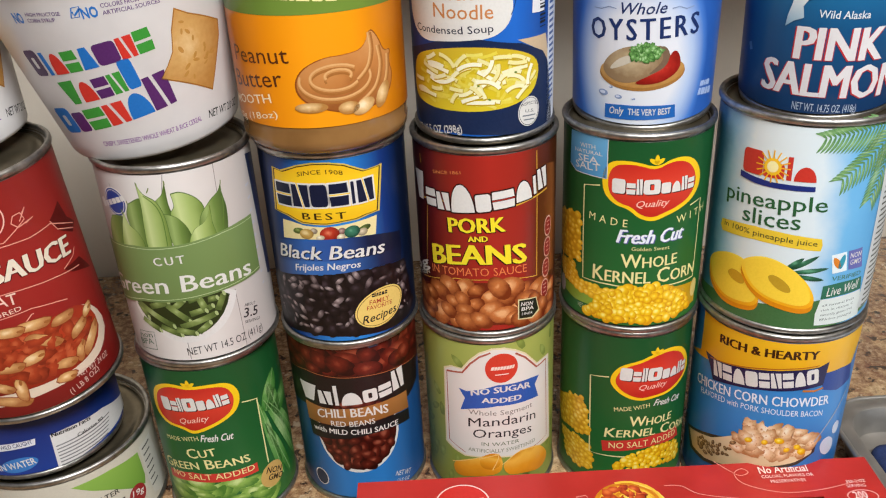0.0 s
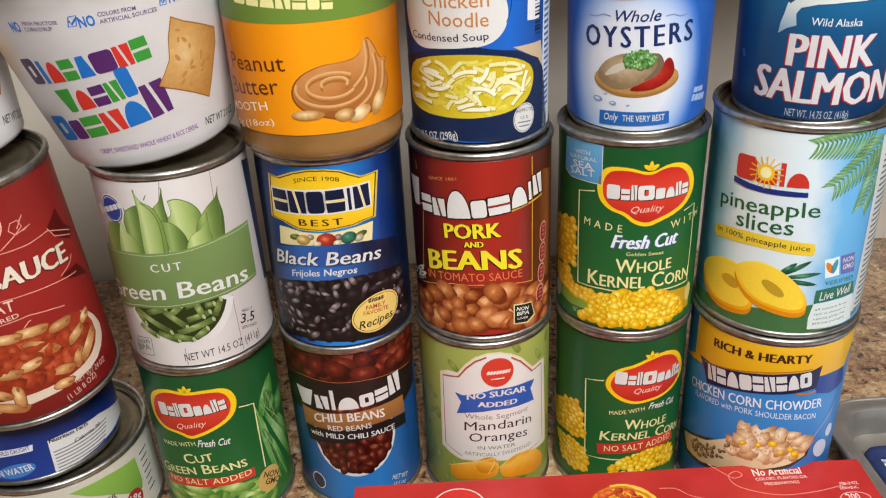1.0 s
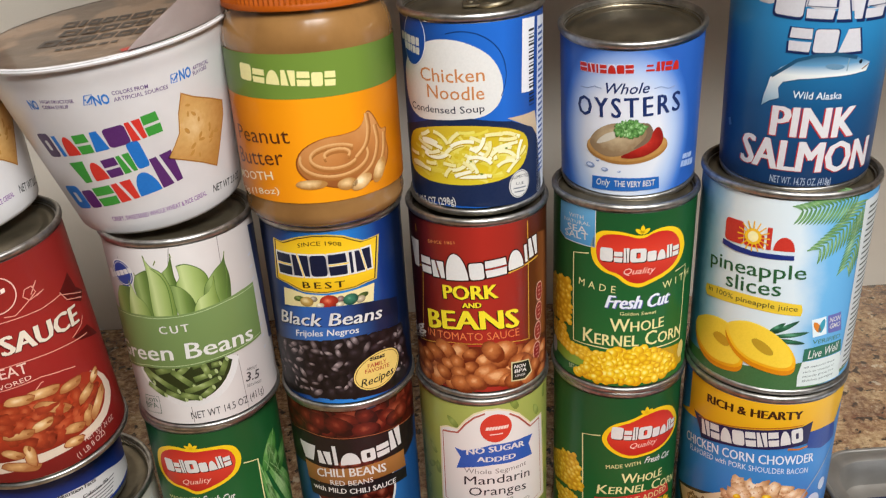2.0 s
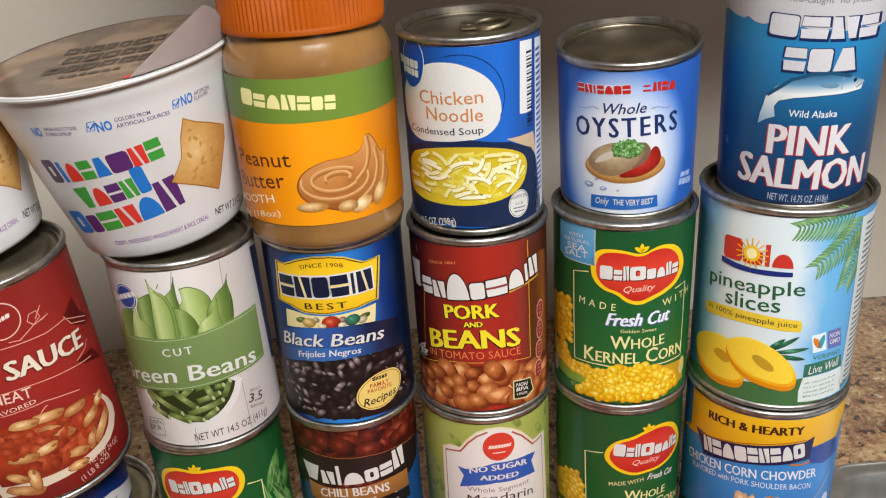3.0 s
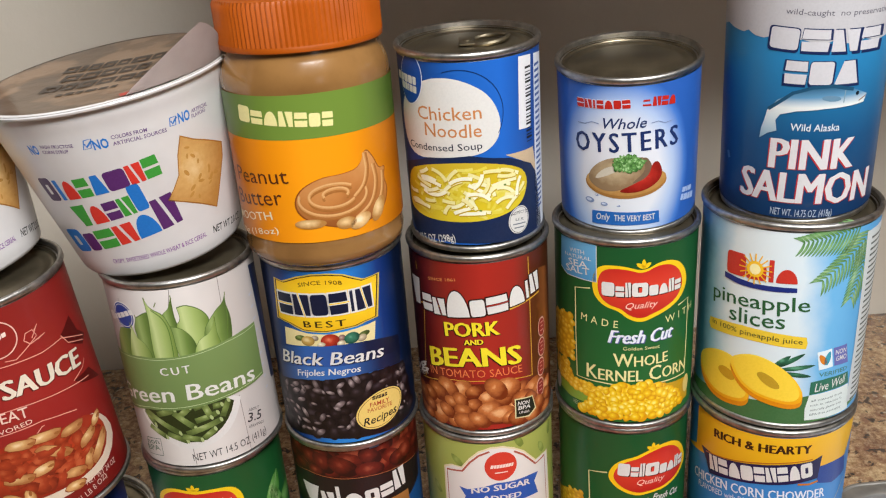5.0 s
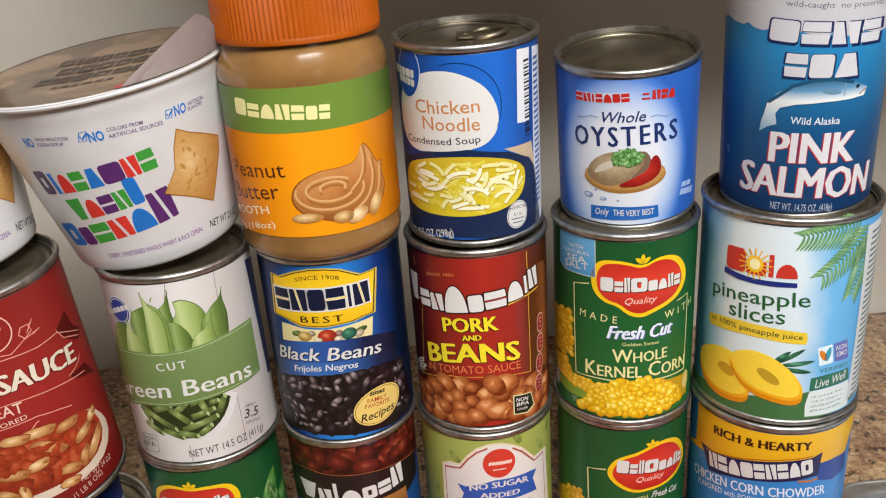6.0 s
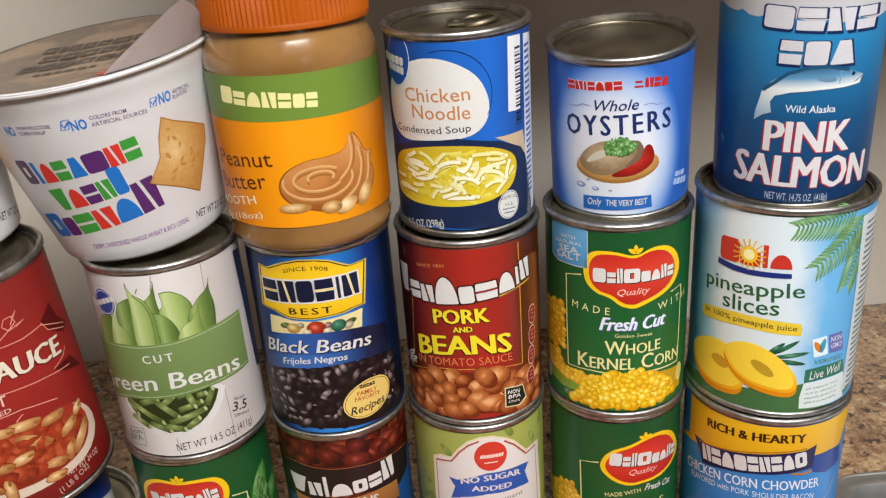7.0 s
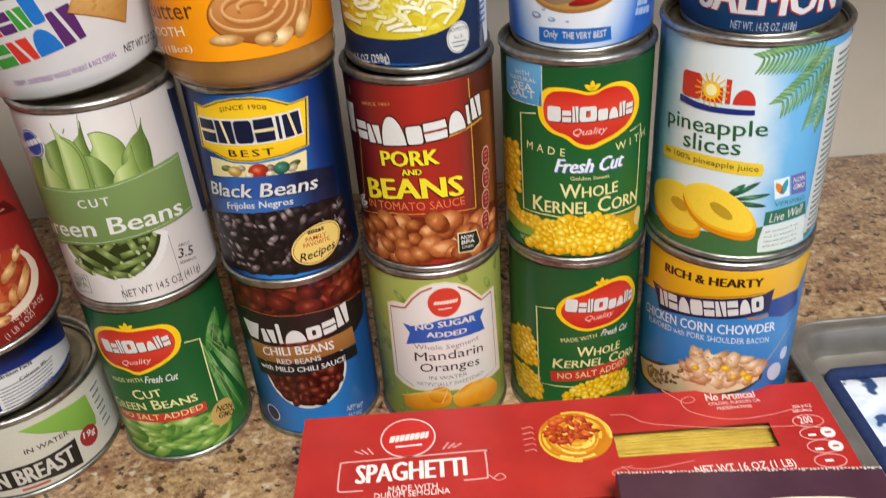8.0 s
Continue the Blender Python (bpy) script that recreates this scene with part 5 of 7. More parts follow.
# ---- chowder ----
pr = tin("soup_can", (0.1568, -0.0179, 0), (0, 0), 0.0418, 0.1194, wash("pr_blue", 1, (0.0, "16407c"), (0.3, "2b74ba"), (0.6, "3a88cc"), (1.0, "2a70b4"), warp=0.12), "yellow and blue labelled can of chicken corn chowder")
pr.poly([(-73.6, 82.8), (-60.0, 86.1), (-48.3, 89.2), (-34.5, 91.5), (-20.0, 93.5), (-3.7, 94.8), (9.6, 95.4), (22.9, 95.2), (32.4, 93.8), (35.9, 100.1), (52, 115), (0, 115), (-60, 115), (-60, 90)], wash("pr_yellow", 1, (0.0, "dca014"), (1.0, "f0b820")), 2, "panel")
pr.poly([(9.6, 95.4), (22.9, 95.2), (32.4, 93.8), (35.4, 82.3), (22.0, 81.2), (11.5, 84.9)], ink("1f3f8c"), 1, "panel")
pr.text("RICH & HEARTY", (-44.9, 103.9), (5.7, 105.2), 5.0, ink("40210c"), 4, mid=(-18.1, 105.2), heavy=0.7)
pr.poly([(-54.8, 92.5), (-43.4, 92.2), (-31.7, 94.6), (-20.4, 96.9), (-7.1, 98.9), (7.1, 100.1), (12.6, 102.3), (11.9, 95.5), (11.2, 88.2), (-5.3, 86.2), (-18.9, 84.8), (-33.4, 82.2), (-46.8, 78.6), (-49.6, 85.5)], ink("251f48"), 5, "banner")
pr.line([(-50.4, 90.9), (-31.8, 95.2), (-20.5, 97.9), (-7.2, 99.9), (7.0, 101.1)], 0.6, ink("b86a20"), 6)
pr.line([(0.4, 86.1), (6.5, 85.3), (11.6, 86.3)], 1.2, ink("c87820"), 6)
pr.marks([0.95, 0.95, 1.05, 1.05, 0.9, 0.85, 0.9, 0.9, 1.05], (-46.4, 81.9), (8.2, 90.4), 9.2, WHITE, 7, rnd=0.22, gap=0.15, kinds="kahbakaho")
pr.text("CHICKEN CORN CHOWDER", (-59.9, 68.5), (17.3, 74.3), 5.9, ink("e4eaf2"), 4, mid=(-17.0, 75.8), heavy=0.25)
pr.text("FLAVORED with PORK SHOULDER BACON", (-55.1, 64.6), (14.5, 67.5), 3.6, ink("e4eaf2"), 4, mid=(-17.2, 70.2))
pr.poly([(-67.0, 33.2), (-42.9, 43.5), (-29.5, 48.7), (-12.5, 54.6), (4.8, 56.7), (15.0, 53.3), (14.0, 42.7), (4.8, 36.5), (-12.6, 32.2), (-30.1, 26.3), (-46.6, 21.6), (-59.9, 21.4)], ink("3a3026"), 3, "bowl_picture")
pr.poly([(-63.5, 33.1), (-42.7, 41.3), (-29.7, 50.6), (-13.4, 61.7), (4.6, 58.3), (13.9, 51.4), (11.9, 42.7), (2.9, 38.3), (-12.9, 34.5), (-30.4, 28.6), (-46.0, 24.1), (-57.5, 24.2)], wash("chowder", 1, (0.0, "c4a678"), (0.6, "e4d0a8"), (1.0, "d8bc8c"), warp=0.8), 4, "picture")
pr.heap([(-29.6, 49.9), (-21.7, 59.8), (-10.8, 63.6), (6.3, 57.6), (12.5, 51.1), (8.4, 44.4), (-11.0, 42.8), (-28.6, 40.9)], 30, 5.6, 3.6, food("chowder_bits", "b07c4c", "e6c498", "f4e6cc", "c08454"), 5, 61, rag=0.7, n=18)
pr.heap([(-26.5, 50.1), (-10.3, 59.9), (8.3, 55.3), (8.3, 45.2), (-13.8, 42.3)], 6, 2.2, 1.7, food("kernels", "d8980c", "f6cc20", "fdec80"), 6, 62)
pr.heap([(-57.8, 33.6), (-38.8, 41.4), (-29.2, 46.9), (-31.2, 35.5), (-47.3, 27.3)], 26, 1.8, 1.1, food("herbs", "5a3c22", "8a6a44", "c0a070"), 6, 63)
pr.line([(34.8, 78.3), (26.7, 67.9), (18.7, 58.4), (12.6, 50.2)], 1.0, ink("9aa6b8"), 6)
pr.disc((23.2, 43.5), 5, 7, ink("c8d4e4"), 5, 0.6, "badge")
pr.disc((29.0, 53.2), 3.4, 4.4, ink("c8d4e4"), 5, 0.3, "badge")

# ---- pineapple ----
do = tin("fruit_can", (0.1578, -0.0161, 0.1194), (0, 0), 0.0417, 0.1119, wash("do_sky", 0, (0.265, "3f7ca8"), (0.30, "9cc8e0"), (0.345, "e0e7e6"), (0.465, "d8e4ea"), (0.525, "70b4e2"), (0.66, "4a9ad4"), warp=0.06), "pale blue labelled can of pineapple slices")
do.poly([(-78.5, 5.3), (-46.0, 8.6), (-31.9, 7.6), (-17.5, 7.4), (1.6, 10.6), (18.0, 12.9), (38.4, 13.1), (36.3, 8.0), (19.3, 4.8), (2.3, 3.7), (-15.4, 1.2), (-31.4, 0.3), (-49.6, -1.3), (-68.7, -5.3)], wash("do_hill", 1, (0.0, "3c6a36"), (1.0, "5f8a50"), warp=0.3), 1, "panel")
do.poly([(-78.5, 7.2), (-35.5, 13.7), (-20.9, 15.3), (2.1, 20.1), (3.7, 4.5), (-15.4, 1.2), (-31.4, 0.3), (-49.6, -1.3), (-68.7, -5.3)], ink("456f40"), 2, "panel")
do.marks([1.4, 1.3, 0.5, 1.3], (-44.6, 81.3), (-10.2, 81.8), 12.1, ink("c8382c"), 4, rnd=0.3, tall=(1, 0.62, 0.95, 0.6), gap=0.05, kinds="boih")
do.poly([(-45.7, 81.2), (-37.4, 80.1), (-28.6, 79.5), (-19.4, 79.7), (-10.2, 79.7), (-10.0, 77.3), (-19.1, 77.0), (-28.4, 76.8), (-37.2, 77.0), (-45.5, 78.2)], ink("1f2f78"), 5, "underline")
for k in range(16):
    t = 2 * math.pi * k / 16
    c = (-29.7, 87.1)
    do.line([(c[0] + 3 * math.cos(t), c[1] + 3 * math.sin(t)), (c[0] + 8 * math.cos(t), c[1] + 8 * math.sin(t))], 0.6, ink("f6b820"), 6)
do.disc((-29.7, 87.1), 4.0, 4.2, ink("f6c02a"), 7)
do.disc((-29.7, 87.1), 2.6, 2.8, ink("fdf0b0"), 8)
do.text("pineapple", (-52.7, 64.3), (-3.3, 67.2), 7.6, ink("2c5e38"), 4, mid=(-24.3, 66.5), heavy=0.22)
do.text("slices", (-41.2, 56.5), (-13.9, 57.5), 8.1, ink("2c5e38"), 4, mid=(-26.8, 56.8), heavy=0.22)
do.poly([(-54.5, 51.9), (-45.7, 53.9), (-34.0, 55.3), (-24.0, 55.2), (-13.4, 54.4), (-3.5, 53.2), (-2.7, 49.9), (-3.2, 46.8), (-12.8, 47.5), (-23.4, 48.3), (-33.4, 48.3), (-45.2, 46.9), (-53.4, 45.7), (-55.2, 48.2)], ink("ecc83a"), 3, "ribbon")
do.text("in 100% pineapple juice", (-52.2, 49.3), (-5.1, 49.4), 2.8, ink("33422a"), 5, mid=(-26.4, 50.5))
RING = wash("pine_ring", 1, (0.0, "f0a410"), (0.5, "fdc824"), (1.0, "fdd94c"))
SIDE = ink("e08c0c")
for up, (pts, hole) in enumerate((([(-62.6, 27.0), (-52.8, 34.4), (-42.5, 37.4), (-33.9, 34.9), (-28.8, 26.6), (-27.2, 16.9), (-29.2, 12.1), (-35.3, 10.4), (-45.3, 9.7), (-54.4, 12.8), (-60.6, 18.1)], [(-46.6, 25.9), (-42.9, 29.0), (-36.5, 27.1), (-35.3, 23.2), (-38.4, 21.5), (-44.0, 23.0)]),
                  ([(-39.8, 34.2), (-34.3, 39.1), (-25.7, 41.5), (-15.9, 38.0), (-7.3, 30.5), (-2.4, 22.1), (-2.4, 16.4), (-7.2, 14.4), (-16.9, 16.1), (-26.8, 18.8), (-34.7, 24.4)], [(-25.4, 30.7), (-22.2, 32.5), (-16.0, 29.1), (-12.9, 24.1), (-16.1, 23.0), (-21.7, 25.9)]))):
    pts, hole = smooth(pts), smooth(hole)
    do.poly([(p[0], p[1] - 2.6) for p in pts], SIDE, 4 + 4 * up, "picture")
    do.poly(pts, RING, 5 + 4 * up, "picture")
    do.poly(shrink(pts, 0.9, 0.6), ink("fcd440"), 5.6 + 4 * up, "picture")
    do.poly(hole, ink(("cf9c24", "c29a28")[up]), 6.2 + 4 * up, "picture")
for tip, base in (((-3.2, 44.2), (-15.0, 36.5)), ((2.3, 37.3), (-13.8, 34.7)), ((0.9, 30.9), (-12.1, 32.9)), ((-9.8, 42.9), (-16.6, 36.9))):
    do.poly(leaf(tip, base, 2.6), food("pine_leaf", "1d4a34", "2f6a4c", "5d9a78"), 3, "picture")
do.poly([(2.6, 44.4), (10.1, 45.4), (11.9, 34.9), (4.4, 34.1)], ink("e4eef2"), 4, "badge")
do.poly(leaf((4.0, 42.9), (7.7, 37.1), 3), ink("d88028"), 5, "badge")
do.poly(leaf((9.3, 44.2), (7.8, 36.5), 3), ink("3a9ab0"), 5, "badge")
do.poly([(11.1, 45.5), (19.4, 45.7), (21.9, 34.4), (12.9, 35.0)], ink("6a6cb0"), 4, "badge")
do.text("NON", (12.7, 41.2), (19.4, 41.2), 2.7, WHITE, 5, bold=0.01)
do.text("GMO", (13.2, 37.5), (20.1, 37.3), 2.7, WHITE, 5, bold=0.01)
do.text("VERIFIED", (4.8, 30.1), (21.8, 30.1), 2.4, ink("4a7a58"), 4)
do.poly([(1.0, 27.6), (10.3, 28.7), (23.0, 28.6), (24.5, 21.3), (11.3, 21.1), (0.9, 20.2)], ink("2f6e56"), 5, "panel")
do.text("Live Well", (3.4, 21.6), (21.8, 23.1), 4.8, WHITE, 6, shear=0.25, bold=0.006)
do.poly([(0.9, 19.9), (11.4, 20.7), (24.6, 20.9), (27.0, 5.1), (13.5, 5.1), (-0.2, 5.3), (-0.6, 11.9)], ink("dde4e0"), 5, "panel")
for k, words in enumerate(("all natural fruit", "rich in vitamin C", "naturally gluten free", "BPA-free packaging")):
    do.text(words, ((2.2, 16.0)[0], (2.2, 16.0)[1] - 2.75 * k), ((20.6, 17.4)[0], (2.2, 16.0)[1] - 2.75 * k + 0.6), 1.25, ink("5a6a66"), 6)
PALM = food("palm", "5a8850", "7ca66c", "a6c494")
for root, end in (((29.2, 106.1), (-0.3, 82.2)), ((29.6, 104.8), (17.3, 70.0)), ((21.3, 108.4), (-10.6, 103.0))):
    for k in range(15):
        s = 0.1 + 0.85 * k / 14
        c = (root[0] + (end[0] - root[0]) * s, root[1] + (end[1] - root[1]) * s)
        d = Vector((end[0] - root[0], end[1] - root[1])).normalized()
        for side in (-1, 1):
            t = Vector((d.x - side * d.y * 1.1, d.y + side * d.x * 1.1)).normalized() * 12 * (1.1 - 0.6 * s)
            do.poly(leaf((c[0] + t.x, c[1] + t.y - 2.0), c, 1.3, 0.6 * side), PALM, 3, "palm_print")
do.poly([(24.0, 103.9), (25.4, 76.7), (25.9, 43.3), (25.0, 9.1), (70, 6), (70, 106)], ink("d4d8d8"), 5, "panel")
for k in range(30):
    do.band((27.1, 76.1)[0] + 1.5, 64, 9 + k * 3.1, 10.1 + k * 3.1, ink("4f5654"), 6, "print_bar")

# ---- salmon ----
sa = tin("salmon_can", (0.1607, -0.011, 0.2288), (-0.0462, -0.0832), 0.0354, 0.118, wash("sa_blue", 1, (0.0, "14335c"), (0.35, "17507e"), (0.7, "2a80b4"), (1.0, "2a84b8")), "tall blue labelled can of pink salmon, tilted", foot=1.5)
wave = [(-67.1, 88.5), (-56.2, 91.8), (-49.6, 90.7), (-43.0, 90.3), (-40.2, 91.6), (-36.2, 89.7), (-31.8, 89.3), (-27.4, 90.8), (-23.3, 89.1), (-19.3, 88.4), (-15.5, 89.4), (-11.3, 87.9), (-6.7, 87.4), (-2.7, 88.3), (1.6, 86.6), (6.8, 86.0), (10.9, 87.3), (17.9, 85.3), (23.0, 85.5), (28.5, 86.4)]
sa.poly(wave + [(wave[-1][0] + 8, 113), (wave[0][0] - 12, 113)], ink("c2bfc2"), 2, "panel")
sa.text("wild-caught  no preservatives", (-23.0, 100.4), (26.3, 96.3), 2.4, ink("6a6670"), 3)
sa.marks([1.1, 1.05, 1.05, 1.0], (-30.1, 84.5), (21.5, 80.2), 11.0, ink("1c2c58"), 4, rnd=0.14, gap=0.04, kinds="baka")
sa.marks([1.0, 0.95, 0.95, 0.9], (-29.1, 85.6), (19.4, 81.7), 9.3, ink("cfccd0"), 5, rnd=0.14, gap=0.18, kinds="baka")
sa.marks([1.0, 1.05, 1.15], (-22.8, 69.0), (10.6, 66.9), 11.7, ink("1c2c58"), 4, rnd=0.14, gap=0.04, kinds="abm")
sa.marks([0.9, 0.95, 1.05], (-21.9, 70.1), (9.5, 68.2), 10.2, ink("cfccd0"), 5, rnd=0.14, gap=0.18, kinds="abm")
fish = [(-29.1, 52.3), (-28.1, 56.9), (-23.8, 62.1), (-17.6, 66.0), (-9.6, 68.4), (-1.4, 68.6), (8.1, 65.9), (15.6, 62.1), (14.1, 58.5), (6.3, 58.1), (-4.0, 58.1), (-15.7, 57.3), (-22.3, 55.5), (-24.1, 52.6), (-23.3, 47.7), (-27.3, 46.0), (-31.0, 43.1), (-30.3, 48.3)]
sa.poly(fish, wash("fish_silver", 1, (0.0, "7fa8c0"), (0.45, "d3dde0"), (0.62, "e4e8e6"), (0.8, "5f93b8"), (1.0, "22506e")), 6, "picture")
sa.line([(-27.6, 57.5), (-17.5, 65.7), (-9.6, 68.1), (-1.3, 68.3), (8.1, 65.6)], 1.6, ink("22506e"), 7)
sa.disc((-1.5, 62.6), 4.2, 1.3, ink("6a8ea8"), 8, -0.15, "picture")
sa.disc((10.2, 63.4), 0.9, 0.9, ink("16222e"), 8, name="picture")
sa.line([(15.0, 61.5), (11.3, 59.7)], 0.5, ink("8a5a3a"), 8)
sa.line([(4.3, 65.8), (3.9, 60.1)], 0.5, ink("7f9aa8"), 8)
sa.text("Wild Alaska", (-17.6, 48.3), (3.4, 47.3), 3.3, ink("dfe4ea"), 4, bold=0.008)
bold_print(sa, "PINK", (-25.4, 29.4), (11.7, 28.1), 14.5, ink("dedadb"), ink("b83238"), 1.3, mid=(-7.7, 29.3))
bold_print(sa, "SALMON", (-39.3, 12.5), (24.0, 9.3), 15.0, ink("dedadb"), ink("b83238"), 1.3, mid=(-9.2, 12.2))
sa.text("NET WT. 14.75 OZ. (418g)", (-23.5, 5.7), (4.0, 4.7), 3.6, ink("b8c0d0"), 4)
sa.line([(-50.8, 30.7), (-49.3, 27.4)], 2.2, ink("5f86a8"), 4)

# ---- low wide cans and the sauce can ----
ch = tin("chicken_can", (-0.2497, -0.0161, 0), (0, 0), 0.0500, 0.0562, ink("cdc7b8"), "wide white labelled can of chicken breast on granite")
ch.poly([(22.4, 47.2), (31.2, 47.5), (43.8, 47.4), (63.2, 44.4), (64.5, 27.1), (63.0, 21.8), (54.7, 25.1), (42.6, 34.0), (31.9, 40.3)], wash("ch_green", 1, (0.0, "6f9a3c"), (1.0, "88b04c")), 2, "panel")
ch.poly([(-44.0, 20.5), (-20.0, 22.0), (3.5, 22.8), (15.0, 23.8), (23.7, 23.8), (36.1, 24.3), (47.5, 25.1), (46.9, 6.2), (34.2, 7.8), (22.3, 9.5), (10.4, 9.4), (-1.6, 8.3), (-20.0, 7.4), (-44.0, 6.0)], ink("26221f"), 3, "panel")
ch.text("CHICKEN BREAST", (-33.0, 10.0), (44.2, 11.4), 11.0, ink("cfc9bd"), 4, heavy=0.9)
ch.text("IN WATER", (21.3, 30.8), (45.5, 29.9), 3.2, ink("3a3632"), 3, bold=0.01)
ch.disc((56.0, 19.5), 6.2, 7.0, ink("9a2a2c"), 4, 0.2, "seal")
ch.text("19g", (51.9, 20.2), (60.2, 18.2), 3.9, WHITE, 5, bold=0.01)
ch.line([(12.6, 6.8), (27.6, 7.1)], 1.6, ink("b84a40"), 3)
ch.poly([(65.1, 46.1), (78.3, 46.3), (81.7, 31.0), (83.2, 11.6), (78.8, 4.1), (68.7, 9.5), (66.0, 25.6)], ink("d2cec4"), 4, "panel")
for k in range(7):
    ch.line([(67.0 + 0.2 * k, 43 - 4.6 * k), (76.0 - k % 3, 43.4 - 4.6 * k)], 1.1, ink("55524e"), 5)
tu = tin("fish_can", (-0.253, -0.022, 0.0562), (0, 0), 0.0418, 0.0430, wash("tu_blue", 1, (0.0, "1a3a8c"), (1.0, "16286a")), "low blue labelled can of fish in water", foot=1.5)
tu.poly([(-3.4, 24.7), (6.5, 25.3), (15.3, 25.7), (14.6, 21.9), (5.5, 21.3), (-4.8, 20.2)], ink("d8d8e0"), 3, "panel")
tu.text("WILD CAUGHT", (-2.6, 21.4), (13.6, 23.0), 2.5, ink("1e2a58"), 4, bold=0.01)
tu.disc((3.7, 10.6), 10, 4.4, ink("3a7ac0"), 2, 0.2, "emblem")
tu.text("IN WATER", (-6.9, 7.1), (12.6, 10.4), 4.0, WHITE, 4, bold=0.01)
tu.poly([(22.3, 25.0), (31.5, 25.2), (41.1, 24.2), (53.1, 22.9), (84.1, 11.3), (84.1, 3.2), (71.2, 6.2), (51.8, 5.9), (39.2, 5.0), (29.2, 4.0), (21.6, 4.0)], ink("d9d7d6"), 3, "panel")
tu.text("Nutrition Facts", (22.9, 23.2), (44.1, 22.0), 2.6, BLACK, 4, heavy=0.3)
tu.text("Calories 90", (34.9, 16.6), (51.6, 16.3), 2.2, BLACK, 4, heavy=0.2)
for k in range(7):
    tu.line([((23.4, 19.2)[0], (23.4, 19.2)[1] - 2.4 - 2.1 * k), ((23.4, 19.2)[0] + 15, (23.4, 19.2)[1] - 2.4 - 2.1 * k), ((23.4, 19.2)[0] + 34 - k, (23.4, 19.2)[1] - 2.4 - 2.1 * k)], 0.7, ink("77757a"), 4)
sc = tin("sauce_can", (-0.2427, -0.0281, 0.1006), (-0.0446, -0.0431), 0.0421, 0.1271, wash("sc_red", 1, (0.0, "6e1614"), (0.2, "8c201c"), (0.6, "9a2824"), (1.0, "86221e"), warp=0.1), "large red labelled can of meat flavored pasta sauce, tilted")
sc.ring((23.7, 108.3), 9.5, 9.5, 0.6, ink("e8b8a8"), 4)
sc.marks([0.8, 0.5, 0.7], (22.5, 107.6), (28.7, 109.0), 2.1, ink("efd8cc"), 4, rnd=0.4, skew=0.3)
sc.poly([(53.2, 95.2), (63.1, 100.7), (66.2, 90.5), (73.0, 84.7), (67.0, 81.5), (57.8, 87.4)], ink("5a1412"), 2, "panel")
sc.poly([(51.4, 69.6), (64.8, 69.0), (73.3, 58.1), (56.2, 65.2)], ink("5a1412"), 2, "panel")
for pts in ([(19.9, 94.6), (29.8, 94.0), (40.9, 93.1), (52.7, 93.9), (70.4, 84.9)], [(24.3, 96.8), (29.0, 95.7), (35.7, 99.4), (41.2, 102.6), (40.1, 106.3), (36.6, 106.1), (34.9, 103.0), (37.3, 100.0)], [(37.3, 100.0), (43.3, 101.3), (45.4, 101.7), (41.0, 100.4)], [(38.7, 102.4), (43.1, 107.8), (40.3, 105.3)], [(12.6, 71.5), (22.8, 71.5), (33.2, 70.4), (45.2, 68.7), (62.3, 65.5)], [(8.8, 59.3), (19.2, 59.7), (29.8, 59.9), (40.9, 57.2), (47.3, 55.1)], [(53.1, 95.0), (56.2, 89.1), (68.6, 83.2)], [(22.5, 51.9), (28.9, 57.0), (30.0, 57.0)], [(51.4, 69.6), (60.2, 72.2), (63.5, 75.2)]):
    sc.line(pts, 0.5, ink("e59a88"), 3)
bold_print(sc, "SAUCE", (18.1, 77.6), (59.1, 74.3), 9.8, ink("e6d8c4"), ink("5a1614"), 1.2, mid=(35.9, 76.8))
sc.text("MEAT", (7.4, 66.1), (25.5, 65.1), 5.6, ink("ecc8b8"), 4, bold=0.006)
sc.text("FLAVORED", (3.1, 59.6), (25.9, 61.1), 2.4, ink("ecc8b8"), 4)
sc.poly(smooth([(2.1, 48.8), (16.8, 51.9), (32.5, 50.2), (52.9, 48.5), (63.0, 40.8), (68.1, 28.3), (59.0, 18.4), (45.2, 14.5), (27.0, 13.8), (10.0, 12.3), (-12.5, 9.2)], 1), ink("ddc9b4"), 2, "plate_picture")
sc.poly(smooth([(3.2, 52.1), (17.3, 53.7), (32.7, 51.1), (55.6, 49.0), (62.5, 32.6), (55.6, 23.0), (43.1, 19.2), (25.5, 18.5), (9.1, 18.2), (-9.3, 17.0)], 1), wash("sauce_pool", 1, (0.0, "7a1c10"), (0.5, "b23c1e"), (1.0, "9a2c18"), warp=1.0), 3, "picture")
sc.heap([(2.1, 45.3), (20.7, 47.6), (39.6, 43.9), (56.5, 37.3), (48.1, 27.2), (27.0, 23.5), (8.5, 25.1)], 34, 4.6, 3.0, food("meat_sauce", "7c2612", "a43c1e", "bc5834"), 3.2, 72, rag=0.7, n=22)
PENNE = food("penne", "a86a3c", "d4a268", "eccb9c")
